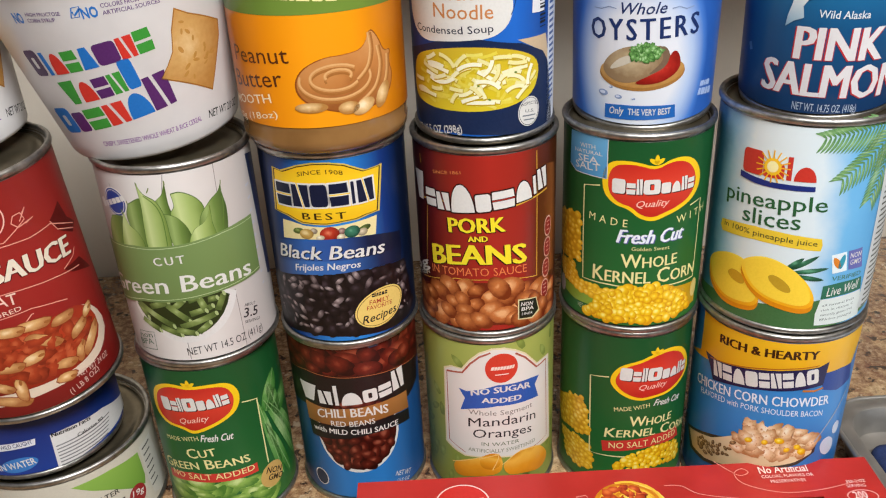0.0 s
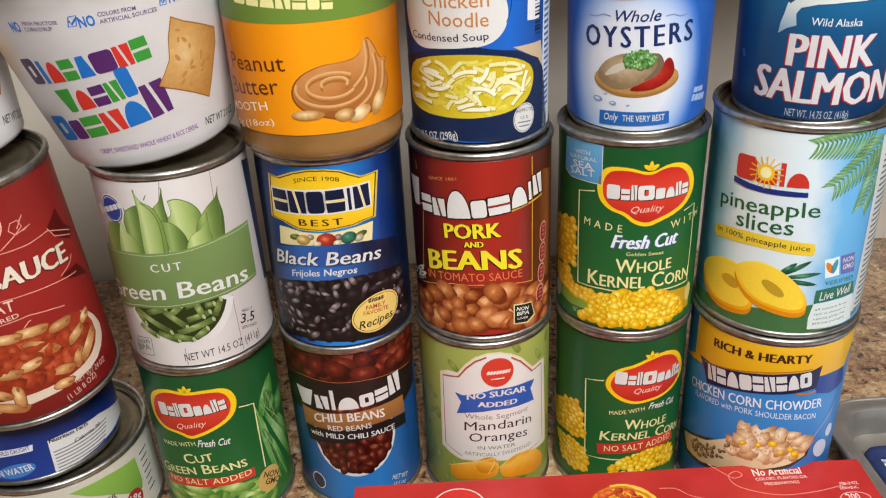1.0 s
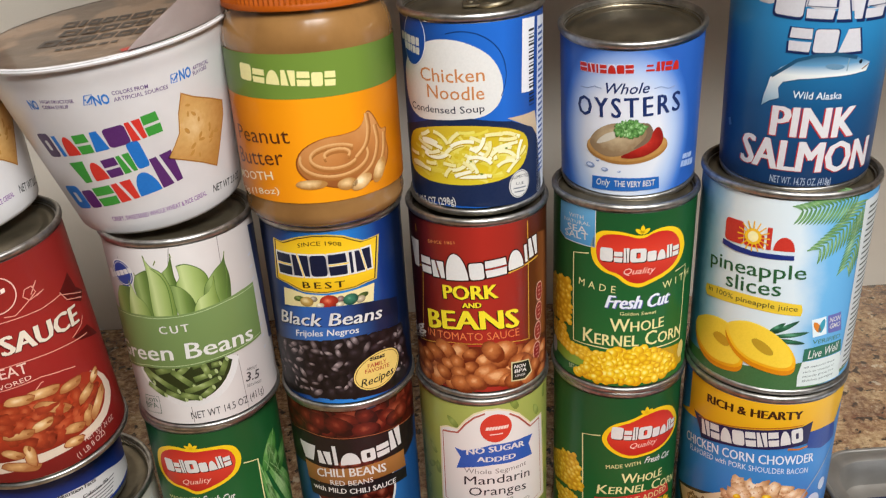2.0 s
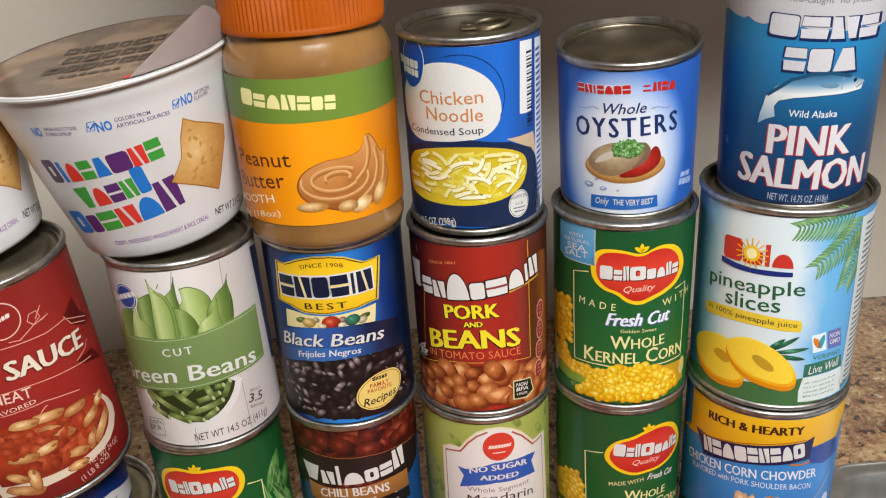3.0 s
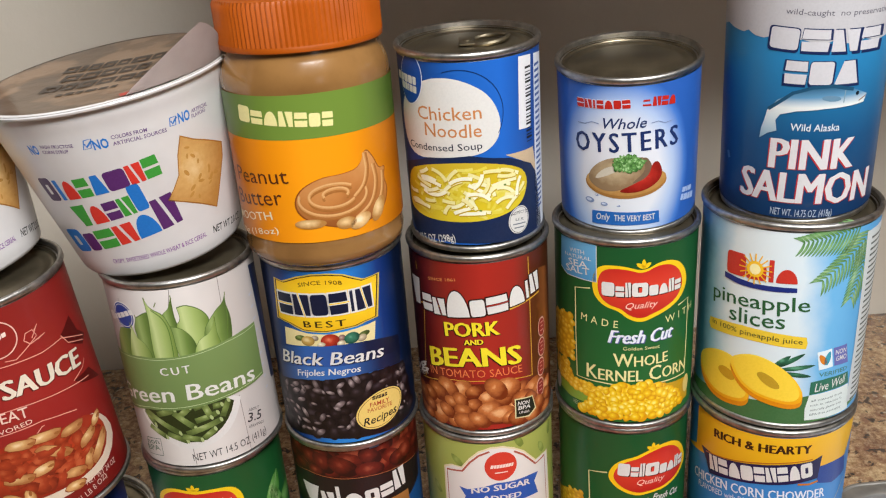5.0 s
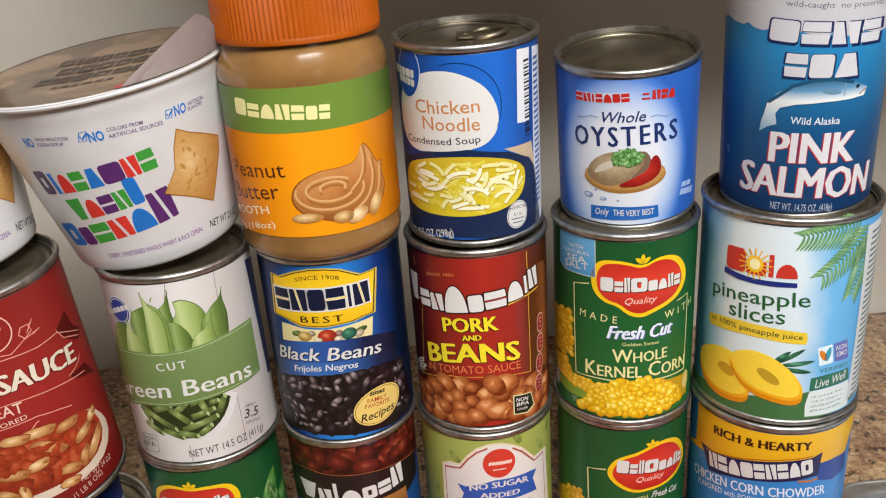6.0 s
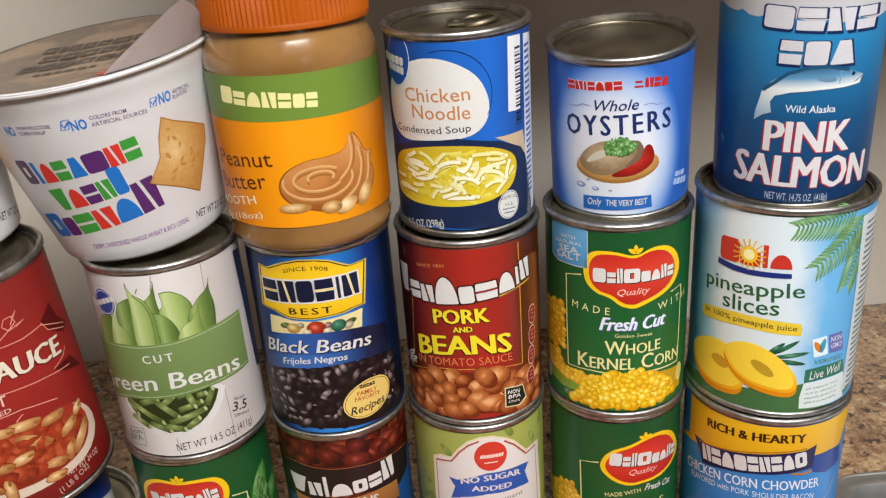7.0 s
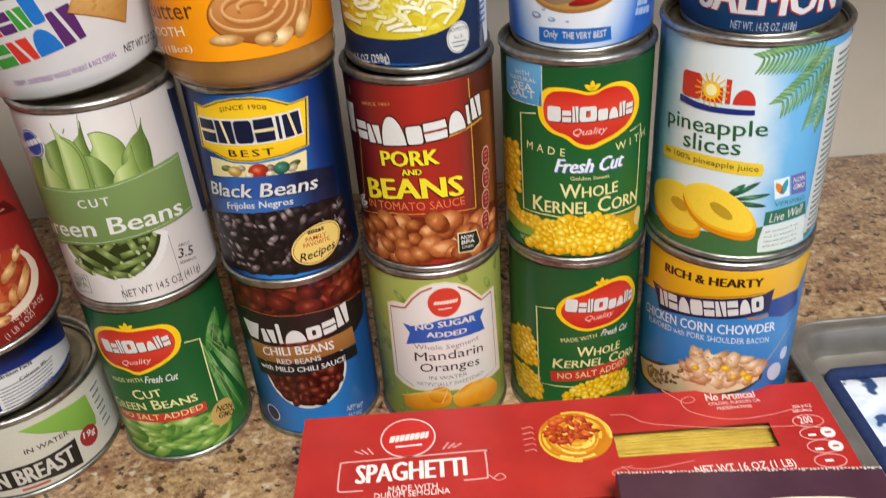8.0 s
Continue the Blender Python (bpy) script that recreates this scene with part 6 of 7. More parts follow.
for k, (p, q) in enumerate((((23.6, 46.3), (36.7, 35.9)), ((36.2, 48.1), (47.3, 47.0)), ((20.2, 52.5), (35.3, 49.9)), ((43.0, 36.2), (53.5, 39.7)), ((42.1, 21.8), (47.6, 30.3)), ((31.2, 26.2), (40.4, 21.9)), ((18.0, 33.7), (27.5, 34.6)), ((11.2, 52.8), (22.8, 50.3)), ((4.6, 33.5), (17.4, 31.6)), ((-1.7, 15.6), (14.5, 11.0)), ((11.6, 13.4), (13.3, 24.5)), ((29.7, 18.3), (37.7, 15.2)), ((46.5, 22.9), (59.7, 33.6)), ((53.2, 42.7), (59.5, 43.9)), ((1.5, 24.4), (8.5, 19.1)))):
    c, d = ((p[0] + q[0]) / 2, (p[1] + q[1]) / 2), math.hypot(q[0] - p[0], q[1] - p[1])
    t = math.atan2(q[1] - p[1], q[0] - p[0])
    sc.sheet("printed_piece", [quill(c, d / 2 + 1.6, 3.1, t)], ink("8a3c1c"), 4.6 + 0.07 * k)
    sc.sheet("printed_piece", [quill(c, d / 2 + 1.2, 2.7, t)], PENNE, 4.62 + 0.07 * k)
    sc.disc((q[0] - 1.2 * math.cos(t), q[1] - 1.2 * math.sin(t)), 1.7, 0.8, ink("9c6030"), 4.65 + 0.07 * k, t, "printed_piece", n=12)
sc.heap([(2.1, 45.3), (20.7, 47.6), (39.6, 43.9), (56.5, 37.3), (48.1, 27.2), (27.0, 23.5), (8.5, 25.1)], 9, 5.0, 2.2, food("thick_sauce", "94321a", "a83e20", "bc5632"), 5.8, 77, 40, 25, rag=0.8, n=22)
sc.text("NET WT 24 OZ", (38.5, 13.1), (59.1, 12.1), 3.1, ink("d8b8ac"), 8)
sc.text("(1 LB 8 OZ)", (32.4, 6.2), (50.3, 9.5), 3.3, ink("d8b8ac"), 8)


# ---- cereal cups ----
def cereal_cup(base, lean, label):
    top = new("cereal_cup")
    top.matrix_world = stand(base, lean)
    tagged(top, label, "cereal cup", "cereal cups")
    mm = 0.001
    h, rb, rt = 0.0908, 0.0414, 0.0585
    at = lambda z: rb + (rt - rb) * z / h
    body = [(0, 4 * mm), (rb - 4 * mm, 4 * mm), (rb - 2.6 * mm, 0.6 * mm), (rb - 1.4 * mm, 0), (rb - 0.4 * mm, 0.6 * mm), (at(2 * mm), 2 * mm)]
    body += [(at(h * k / 12), h * k / 12) for k in range(1, 11)]
    body += [(at(82 * mm), 82 * mm), (at(83 * mm) + 0.8 * mm, 84.4 * mm), (at(88 * mm), 86 * mm), (at(h) - 0.3 * mm, h - 2.5 * mm), (at(h) - 1.5 * mm, h - 2 * mm)]
    shell = part("cup", lathe(body, 128), CUP, top, "white plastic cereal cup")
    rim = [(rt - 2 * mm, h - 2.6 * mm), (rt + 0.6 * mm, h - 2.6 * mm), (rt + 1.8 * mm, h - 2.0 * mm), (rt + 2.1 * mm, h - 1.1 * mm), (rt + 1.6 * mm, h - 0.3 * mm), (rt, h)]
    part("rim", lathe(rim, 128), CUP, top)
    # the peel-off film, sagging a little, with a tab curling up at one side
    bm = bmesh.new()
    rings = []
    for i in range(15):
        r = (rt + 1.9 * mm) * i / 14
        n = 1 if i == 0 else 96
        ring = []
        for s in range(n):
            a = 2 * math.pi * s / n
            x, y = r * math.sin(a), -r * math.cos(a)
            z = h + 0.25 * mm - 2.2 * mm * (1 - (i / 14) ** 2) + 0.5 * mm * noise.noise(Vector((x * 60, y * 60, 3)))* (1 - (i / 14) ** 4)
            if i == 14:
                z -= 0.6 * mm
            ring.append(bm.verts.new((x, y, z)))
        rings.append(ring)
    for a, b in zip(rings, rings[1:]):
        for s in range(96):
            t = (s + 1) % 96
            if len(a) == 1:
                bm.faces.new((a[0], b[s], b[t]))
            else:
                bm.faces.new((a[s], b[s], b[t], a[t]))
    bmesh.ops.recalc_face_normals(bm, faces=bm.faces)
    part("film_lid", bm, FILM, top, "brown printed peel-off film lid")
    # rows of print on the film
    for v, u0, widths, tall in ((0.016, -0.026, (7, 3, 6, 6, 6, 9, 6, 6), 0.010), (0.001, -0.022, (9, 8, 8, 7, 6), 0.011), (-0.015, -0.026, (9, 6, 8, 8, 8, 8), 0.011), (-0.029, -0.014, (3, 4, 3, 5, 4, 3), 0.004)):
        u = u0
        for w in widths:
            prints = bmesh.new()
            cells = [[(u + w * mm * i / 4, v + tall * (j / 3 - 0.5)) for i in range(5)] for j in range(4)]
            grid = [[prints.verts.new((x, y, h + 0.55 * mm - 2.2 * mm * (1 - min(1, (x * x + y * y) / rt ** 2)))) for x, y in row] for row in cells]
            for p, q in zip(grid, grid[1:]):
                for i in range(4):
                    if not (w > 5 and p is grid[1] and i in (1, 2)):
                        prints.faces.new((p[i], p[i + 1], q[i + 1], q[i]))
            part("printed_mark", prints, ink("3c3028"), top)
            u += w * mm + 0.0013
    for k, (a0, a1, tint) in enumerate(((24, 29, "b83a30"), (29, 35, "5a2a6a"), (35, 52, "4f8a38"))):
        arc = bmesh.new()
        edge = [[arc.verts.new((q * math.sin(radians(a0 + (a1 - a0) * i / 6)), -q * math.cos(radians(a0 + (a1 - a0) * i / 6)), h + lift * mm)) for q, lift in ((rt - 4.5 * mm, 0.5), (rt + 1.0 * mm, 0.75))] for i in range(7)]
        for p, q in zip(edge, edge[1:]):
            arc.faces.new((p[0], p[1], q[1], q[0]))
        part("printed_strip", arc, ink(tint), top)
    tab = bmesh.new()
    rows = []
    mid = TAB_AT
    for i in range(13):
        s = i / 12
        half = radians(30) * (1 - s) ** 0.75 * (1 - 0.15 * s)
        row = []
        for j in range(9):
            a = mid + half * (j / 4 - 1) + radians(6) * s
            rr = rt + 1.6 * mm + 7 * mm * s
            row.append(tab.verts.new((rr * math.sin(a), -rr * math.cos(a), h + 0.6 * mm + 20 * mm * s ** 0.9)))
        rows.append(row)
    for a, b in zip(rows, rows[1:]):
        for j in range(8):
            tab.faces.new((a[j], a[j + 1], b[j + 1], b[j]))
    bmesh.ops.solidify(tab, geom=tab.faces[:], thickness=0.00025)
    part("pull_tab", tab, TABM, top, "translucent whitish pull tab curling up")
    face = Face(shell, 0.05, h, rb, rt)
    return face


TAB_AT = radians(56)
CUP = plain("white_plastic", "d4cfce", "dedad9", 40, 0.32, bump=0.03, coat=0.2)
TABM = plain("tab_film", "cfc0bc", "dccfcb", 50, 0.35, bump=0.05)
film = Mat("printed_film", 0.3, 0.15, 0.5, 0.3)
col = film.mix(film.ramp(film.noise(55, 5), (0.42, 0.0), (0.5, 1.0)), "74583f", "907258")
col = film.mix(film.ramp(film.noise(22, 2), (0.52, 0.0), (0.56, 0.8)), col, "54402f")
film.colour(col)
film.bump(film.noise(90, 4), 0.3, 0.001)
FILM = film.m
cup = cereal_cup((-0.1637, 0.0043, 0.2255), (-0.0908, -0.0897), "white cereal cup with coloured marks and a peeling film lid")
P1, P2, P3, P4, P5 = ink("5a2a6a"), ink("1f74c8"), ink("d8382e"), ink("3f9a3c"), ink("46244e")
BLUE, TOAST = ink("2a78cc"), food("cereal_piece", "bc8644", "d6a866", "e6c48c")


def cup_print(f):
    f.marks([0.9, 0.45, 0.8, 0.8, 0.8, 1.15, 0.8, 0.85], (-29.0, 45.6), (27.6, 50.8), 10.0, [P5, P2, P3, P4, P2, P1, P3, P4], 2, rnd=0.3, gap=0.05, kinds="oihambka", tall=(1.25, 1.1, 1, 1, 1, 1.0, 1, 1.05))
    f.marks([1.0, 0.95, 0.9, 0.8, 0.75], (-18.4, 31.4), (17.7, 36.1), 11.0, [P4, P3, P1, P4, P2], 2, rnd=0.3, gap=0.05, kinds="whakb", tall=(1.05, 0.9, 0.9, 0.9, 1.3))
    f.marks([1.0, 0.65, 0.95, 0.9, 1.0, 0.95], (-33.8, 15.0), (30.7, 24.0), 12.0, [P2, P1, P4, P3, P2, P1], 2, rnd=0.3, gap=0.05, kinds="obakhk", tall=(1.1, 0.85, 0.9, 0.9, 1.0, 1.4))
    sq = [(38.9, 65.4), (44.8, 61.3), (52.7, 57.3), (63.0, 51.8), (62.4, 44.7), (59.1, 37.1), (55.8, 29.4), (52.1, 21.6), (42.5, 27.7), (33.6, 32.7), (26.0, 36.5), (30.4, 41.5), (34.1, 47.0), (35.8, 56.6)]
    f.poly(sq, ink("a8702c"), 2, "picture")
    f.poly(shrink(sq, 0.96), TOAST, 3, "picture")
    f.heap(shrink(sq, 0.85), 18, 1.6, 0.7, ink("c08c44"), 4, 81)
    f.text("NO", (-22.7, 71.3), (-18.1, 71.3), 4.4, BLUE, 2, bold=0.03)
    f.text("HIGH FRUCTOSE", (-16.2, 74.2), (-2.3, 73.2), 1.6, ink("6a4a80"), 2, bold=0.01)
    f.text("CORN SYRUP", (-16.5, 71.5), (-5.2, 70.8), 1.7, ink("6a4a80"), 2, bold=0.01)
    f.text("NO", (5.1, 70.4), (11.1, 70.2), 4.4, BLUE, 2, bold=0.03)
    f.line([(2.3, 74.0), (2.6, 72.2), (5.4, 75.0)], 0.8, BLUE, 2)
    f.line([(2.5, 75.6), (5.4, 75.8), (4.2, 71.5), (1.1, 71.4), (2.5, 75.6)], 0.45, BLUE, 2)
    f.text("COLORS FROM", (12.6, 73.5), (26.4, 72.5), 1.8, ink("6a4a80"), 2, bold=0.01)
    f.text("ARTIFICIAL SOURCES", (12.5, 70.4), (34.1, 69.4), 1.8, ink("6a4a80"), 2, bold=0.01)
    f.text("NO", (39.8, 70.9), (45.5, 70.7), 4.6, BLUE, 2, bold=0.03)
    f.line([(36.6, 73.4), (37.0, 71.8), (39.4, 74.4)], 0.8, BLUE, 2)
    f.line([(36.4, 74.9), (39.0, 74.9), (38.4, 70.9), (35.8, 71.2), (36.4, 74.9)], 0.45, BLUE, 2)
    f.text("ARTIFICIAL", (46.6, 73.0), (55.8, 72.8), 1.8, ink("6a4a80"), 2, bold=0.01)
    f.text("FLAVORS", (46.4, 70.5), (54.3, 70.7), 1.8, ink("6a4a80"), 2, bold=0.01)
    f.text("CRISPY, SWEETENED WHOLE WHEAT & RICE CEREAL", (-13.0, 9.0), (41.6, 9.9), 2.5, ink("8a4a9a"), 2, bold=0.008)
    f.text("NET WT 2.0 OZ", (46.5, 9.3), (73.5, 5.7), 3.8, BLACK, 2, bold=0.01)


cup_print(cup)
other = copy_thing(cup.parent.parent, stand((-0.2625, -0.016, 0.2245), (-0.2, -0.03)) @ pose(0, 0, 0, 0, 0, 26))
tagged(other, "white cereal cup standing on the red sauce can")


# ---- peanut butter jar ----
def jar(base, lean):
    top = new("peanut_butter_jar")
    top.matrix_world = stand(base, lean)
    tagged(top, "peanut butter jar with orange lid and green label", "jar")
    mm = 0.001
    r = 0.0407
    prof = [(0, 1.5 * mm), (r - 9 * mm, 1.5 * mm), (r - 6 * mm, 0), (r - 3 * mm, 0.6 * mm), (r - 0.9 * mm, 3.2 * mm), (r - 0.3 * mm, 7 * mm), (r - 0.9 * mm, 9.5 * mm), (r - 0.4 * mm, 12.5 * mm), (r - 0.4 * mm, 86 * mm), (r - 0.2 * mm, 88 * mm), (r - 1.2 * mm, 93 * mm), (r - 3.2 * mm, 97.5 * mm), (r - 4.2 * mm, 100 * mm), (r - 4.2 * mm, 112 * mm), (0, 112 * mm)]
    part("jar_body", lathe(prof, 128), BUTTER, top, "clear jar full of tan peanut butter")
    ribs = bmesh.new()
    n = 200
    levels = [(0.0375, 102.0), (0.0386, 102.4), (0.0388, 104.0), (0.0386, 104.6), (0.0389, 105.2), (0.0387, 122.0), (0.0376, 124.2), (0.030, 125.0), (0, 125.0)]
    rings = []
    for i, (q, z) in enumerate(levels):
        if q == 0:
            rings.append([ribs.verts.new((0, 0, z * mm))])
            continue
        rings.append([ribs.verts.new(((q - (0.0008 if i in (4, 5) and s % 2 else 0)) * math.sin(2 * math.pi * s / n), -(q - (0.0008 if i in (4, 5) and s % 2 else 0)) * math.cos(2 * math.pi * s / n), z * mm)) for s in range(n)])
    for a, b in zip(rings, rings[1:]):
        for s in range(n):
            t = (s + 1) % n
            ribs.faces.new((a[s], a[t], b[0]) if len(b) == 1 else (a[s], a[t], b[t], b[s]))
    bmesh.ops.recalc_face_normals(ribs, faces=ribs.faces)
    part("screw_lid", ribs, LIDO, top, "ribbed orange plastic lid", smooth=30)
    face = Face(top, r, 0.1)
    w = math.pi * r * 1000
    # Orange paper; its darker sides are shade painted into the colour.
    lab = face.sheet("paper_label", [[(-w, 14.2), (w, 14.2), (w, 83.5), (-w, 83.5)]], wash("pb_orange_side_shade", 0, (0.3, "b06208"), (0.42, "ea8c0c"), (0.5, "f49a14"), (0.58, "ee9410"), (0.7, "b06208")), 0)
    face.parent = lab
    face.wide = w
    return face


BUTTER = plain("peanut_butter", "7e5830", "9c7242", 30, 0.2, bump=0.06, coat=0.5)
LIDO = plain("orange_plastic", "9c4604", "ae5206", 50, 0.42, bump=0.04)
pb = jar((-0.0774, -0.0027, 0.2208), (0, 0))
# Green band with the same painted shade at its sides.
pb.band(-pb.wide, pb.wide, (3.3, 64.4)[1], (5.9, 84.6)[1], wash("pb_green_side_shade", 0, (0.3, "4f6626"), (0.45, "6d8736"), (0.6, "6d8736"), (0.7, "4f6626")), 2, "panel")
pb.marks([1.0, 0.9, 0.9, 0.9, 0.8, 0.7, 0.7], (-31.2, 72.6), (15.3, 69.1), 6.9, ink("eadf9c"), 4, rnd=0.35, gap=0.22, kinds="bahkaba", tall=(1.1, 0.9, 0.95, 1, 0.95, 0.9, 0.95))
pb.text("Peanut", (-42.2, 42.0), (-8.4, 43.9), 7.3, ink("5a2c14"), 3)
pb.text("Butter", (-44.8, 29.8), (-12.5, 33.5), 7.6, ink("5a2c14"), 3)
pb.text("SMOOTH", (-54.2, 19.9), (-19.7, 25.5), 4.0, ink("f4e2c0"), 3, bold=0.006)
pb.text("510g (18oz)", (-54.2, 12.2), (-17.3, 18.8), 3.1, ink("f4e2c0"), 3)
blob = smooth([(-7.0, 33.9), (-4.4, 27.2), (4.6, 23.0), (14.8, 20.0), (26.3, 20.0), (37.5, 23.2), (42.0, 31.6), (39.5, 38.4), (41.5, 44.0), (36.7, 43.2), (33.7, 50.2), (29.2, 55.6), (25.7, 47.1), (16.9, 45.7), (6.7, 45.6), (-3.2, 41.0)])
pb.poly(shrink(blob, 1.03), ink("8a4a1a"), 2.9, "picture")
pb.poly(blob, wash("swirl_base", 1, (0.0, "8c4e22"), (0.5, "bc7a40"), (1.0, "d0945a"), warp=0.9), 3, "picture")
FOLDS = [[(11.5 + 16.5 * math.cos(radians(a)), 34.5 + 8.6 * math.sin(radians(a))) for a in range(165, 396, 21)], [(11.5 + 11.5 * math.cos(radians(a)), 35.5 + 5.6 * math.sin(radians(a))) for a in range(40, 330, 24)], [(12.5 + 6.0 * math.cos(radians(a)), 36.2 + 2.8 * math.sin(radians(a))) for a in range(-30, 230, 26)], [(29, 53.5), (29.6, 46), (27.4, 39), (22, 34)], [(33.4, 47), (34.4, 38), (30.6, 29), (22, 23.4)], [(39.4, 42), (38.2, 33), (34, 25.4)]]
for k, pts in enumerate(FOLDS):
    run = glide(pts, 6)
    side = (0.0, 1.0) if k < 3 else (-0.9, 0.1)
    for q, w, tint in ((-0.9, 1.0, "a0652f"), (-0.5, 0.6, "a86c36"), (0.7, 1.5, "c88e54"), (1.0, 0.8, "d8a66e")):
        pb.line([(p[0] + side[0] * q, p[1] + side[1] * q) for p in run], w, ink(tint), 3.4 + 0.2 * k + 0.04 * (q + 1), "picture")
for c, ru, rv, a in (((-0.8, 23.6), 7.5, 2.4, 0.0), ((34.1, 24.4), 6.5, 3.4, 1.0), ((23.3, 21.3), 6, 3.2, 0.4), ((16.0, 22.0), 5, 3.0, 0.0)):
    pb.disc(c, ru, rv, food("peanut", "b07c40", "e2bc84", "f4dcb4"), 7, a, "picture", n=24)


# ---- boxes of pasta ----
def pasta_box():
    top = new("spaghetti_box")
    tagged(top, "red cardboard spaghetti box with a window, lying on granite", "pasta box")
    x0, x1, y0, y1, z = -0.0762, 0.2003, -0.1225, -0.0548, 0.035
    CARD = wash("box_red", 0, (0.0, "a02420"), (0.5, "b02a26"), (1.0, "a42622"), rough=0.4, warp=0.15)
    w0, w1, v0, v1 = 0.0862, 0.1668, -0.0990, -0.0822
    t = 0.0006
    RCARD = plain("red_card", "a82622", "bc2f2a", 35, 0.42, bump=0.06, coat=0.15)
    for nm, b in (("side_panel", (x0, y0, 0, x1, y0 + t, z - t)), ("side_panel", (x0, y1 - t, 0, x1, y1, z - t)), ("end_flap", (x0, y0 + t, 0, x0 + t, y1 - t, z - t)), ("end_flap", (x1 - t, y0 + t, 0, x1, y1 - t, z - t)), ("base_panel", (x0 + t, y0 + t, 0.0002, x1 - t, y1 - t, t))):
        part(nm, block(*b), RCARD, top, smooth=0)
    bm = bmesh.new()
    rows = [[[bm.verts.new((x, y, zz)) for x, y in ((p, q), (r, q), (r, s), (p, s))] for p, q, r, s in ((x0, y0, x1, y1), (w0, v0, w1, v1))] for zz in (z - t, z)]
    for k in range(4):
        j = (k + 1) % 4
        for lo_hi in (0, 1):
            bm.faces.new((rows[lo_hi][0][k], rows[lo_hi][0][j], rows[lo_hi][1][j], rows[lo_hi][1][k]))
        for io in (0, 1):
            bm.faces.new((rows[0][io][k], rows[0][io][j], rows[1][io][j], rows[1][io][k]))
    bmesh.ops.recalc_face_normals(bm, faces=bm.faces)
    part("top_panel", bm, RCARD, top, smooth=0)
    rng = random.Random(5)
    for k in range(64):
        y = v0 - 0.006 + (v1 - v0 + 0.024) * (k % 32) / 31 + rng.uniform(-0.0003, 0.0003)
        zz = z - 0.0050 - 0.0016 * (k // 32) - rng.random() * 0.0012
        part("spaghetti_strand", tube([(x0 + 0.004, y, zz), (x1 - 0.004, y + rng.uniform(-0.001, 0.001), zz)], 0.0009, 6), DRY, top)
    part("window_film", block(w0 - 0.004, v0 - 0.004, z - 0.0011, w1 + 0.004, v1 + 0.004, z - 0.0009), FILMCLEAR, top).visible_shadow = False
    return top


DRY = plain("dry_pasta", "907628", "ac903c", 80, 0.35)
clear = Mat("clear_film", 0.12, 0, 0.5)
clear.p.inputs["Base Color"].default_value = (1, 1, 1, 1)
clear.p.inputs["Transmission Weight"].default_value = 1.0
clear.p.inputs["IOR"].default_value = 1.05
FILMCLEAR = clear.m
carton = pasta_box()
bx = Face(carton, 1.0, 0.035, flat=True)
bx.disc((-19.8, -74.4), 14.6, 14.0, ink("e8c8c0"), 1)
bx.disc((-19.8, -74.4), 13.8, 13.2, ink("c8302a"), 2)
bx.marks([0.9, 0.7, 0.8, 0.8, 0.8, 0.8, 0.8, 0.6], (-29.9, -77.4), (-9.4, -75.5), 4.5, ink("f0dcd4"), 3, rnd=0.4, skew=0.3)
bx.line([(-26.3, -80.6), (-12.5, -80.0)], 1.2, ink("f0dcd4"), 3)
bx.text("SPAGHETTI", (-45.7, -103.6), (9.5, -103.0), 12.0, ink("f0e2dc"), 2, heavy=1.1)
bx.line(glide([(-54.7, -106.0), (-54.4, -91.0), (-52.6, -88.9), (-40.0, -88.6), (18.0, -87.3), (19.7, -89.0), (19.9, -104.0), (18.4, -105.8), (8.0, -106.2)], 6), 0.9, ink("dfa8a0"), 1)
bx.line(glide([(-54.7, -106.0), (-53.0, -108.0), (-42.0, -108.2)], 5), 0.9, ink("dfa8a0"), 1)
for side in (-1, 1):
    for k in range(3):
        bx.line([(-19.8 + side * (18.0 + 2.6 * k), -84.5 + 0.3 * k), (-19.8 + side * (21.0 + 3.4 * k), -80.0 - 0.6 * k)], 0.8, ink("dfa8a0"), 1)
bx.text("MADE WITH", (-29.5, -110.5), (-5.1, -110.3), 3.6, ink("ecd4cc"), 2, bold=0.01)
bx.text("DURUM SEMOLINA", (-36.3, -114.1), (0.9, -113.8), 3.5, ink("ecd4cc"), 2, bold=0.01)
bx.line(glide([(19.7, -102.9), (24.3, -107.7), (28.6, -106.3), (26.1, -103.5), (22.2, -106.8)]), 0.5, ink("dfa8a0"), 1)
bx.disc((67.0, -82.0), 19.0, 17.2, ink("c8801c"), 1, name="picture")
nest = (67.0, -82.0)
rngn = random.Random(3)
for k in range(46):
    r = rngn.uniform(3, 19)
    a0 = rngn.uniform(0, 6.28)
    off = (rngn.uniform(-2, 2), rngn.uniform(-2, 2))
    bx.line([(nest[0] + off[0] + r * math.cos(a0 + 0.25 * j), nest[1] + off[1] + 0.9 * r * math.sin(a0 + 0.25 * j)) for j in range(9)], 1.5, ink(("e8b840", "d89828", "f2cc60", "c8781c")[k % 4]), 2 + 0.06 * k)
bx.heap(oval((nest[0] - 3, nest[1] + 5), 13, 9), 22, 3.4, 1.8, food("nest_sauce", "8a2410", "c04c22", "d87038"), 5.2, 91, rag=0.8)
for k in range(5):
    bx.line([(nest[0] - 27, nest[1] + 8 - 4 * k), (nest[0] - 22, nest[1] + 9 - 4 * k), (nest[0] - 21, nest[1] + 7.4 - 4 * k)], 0.6, ink("d88a80"), 1)
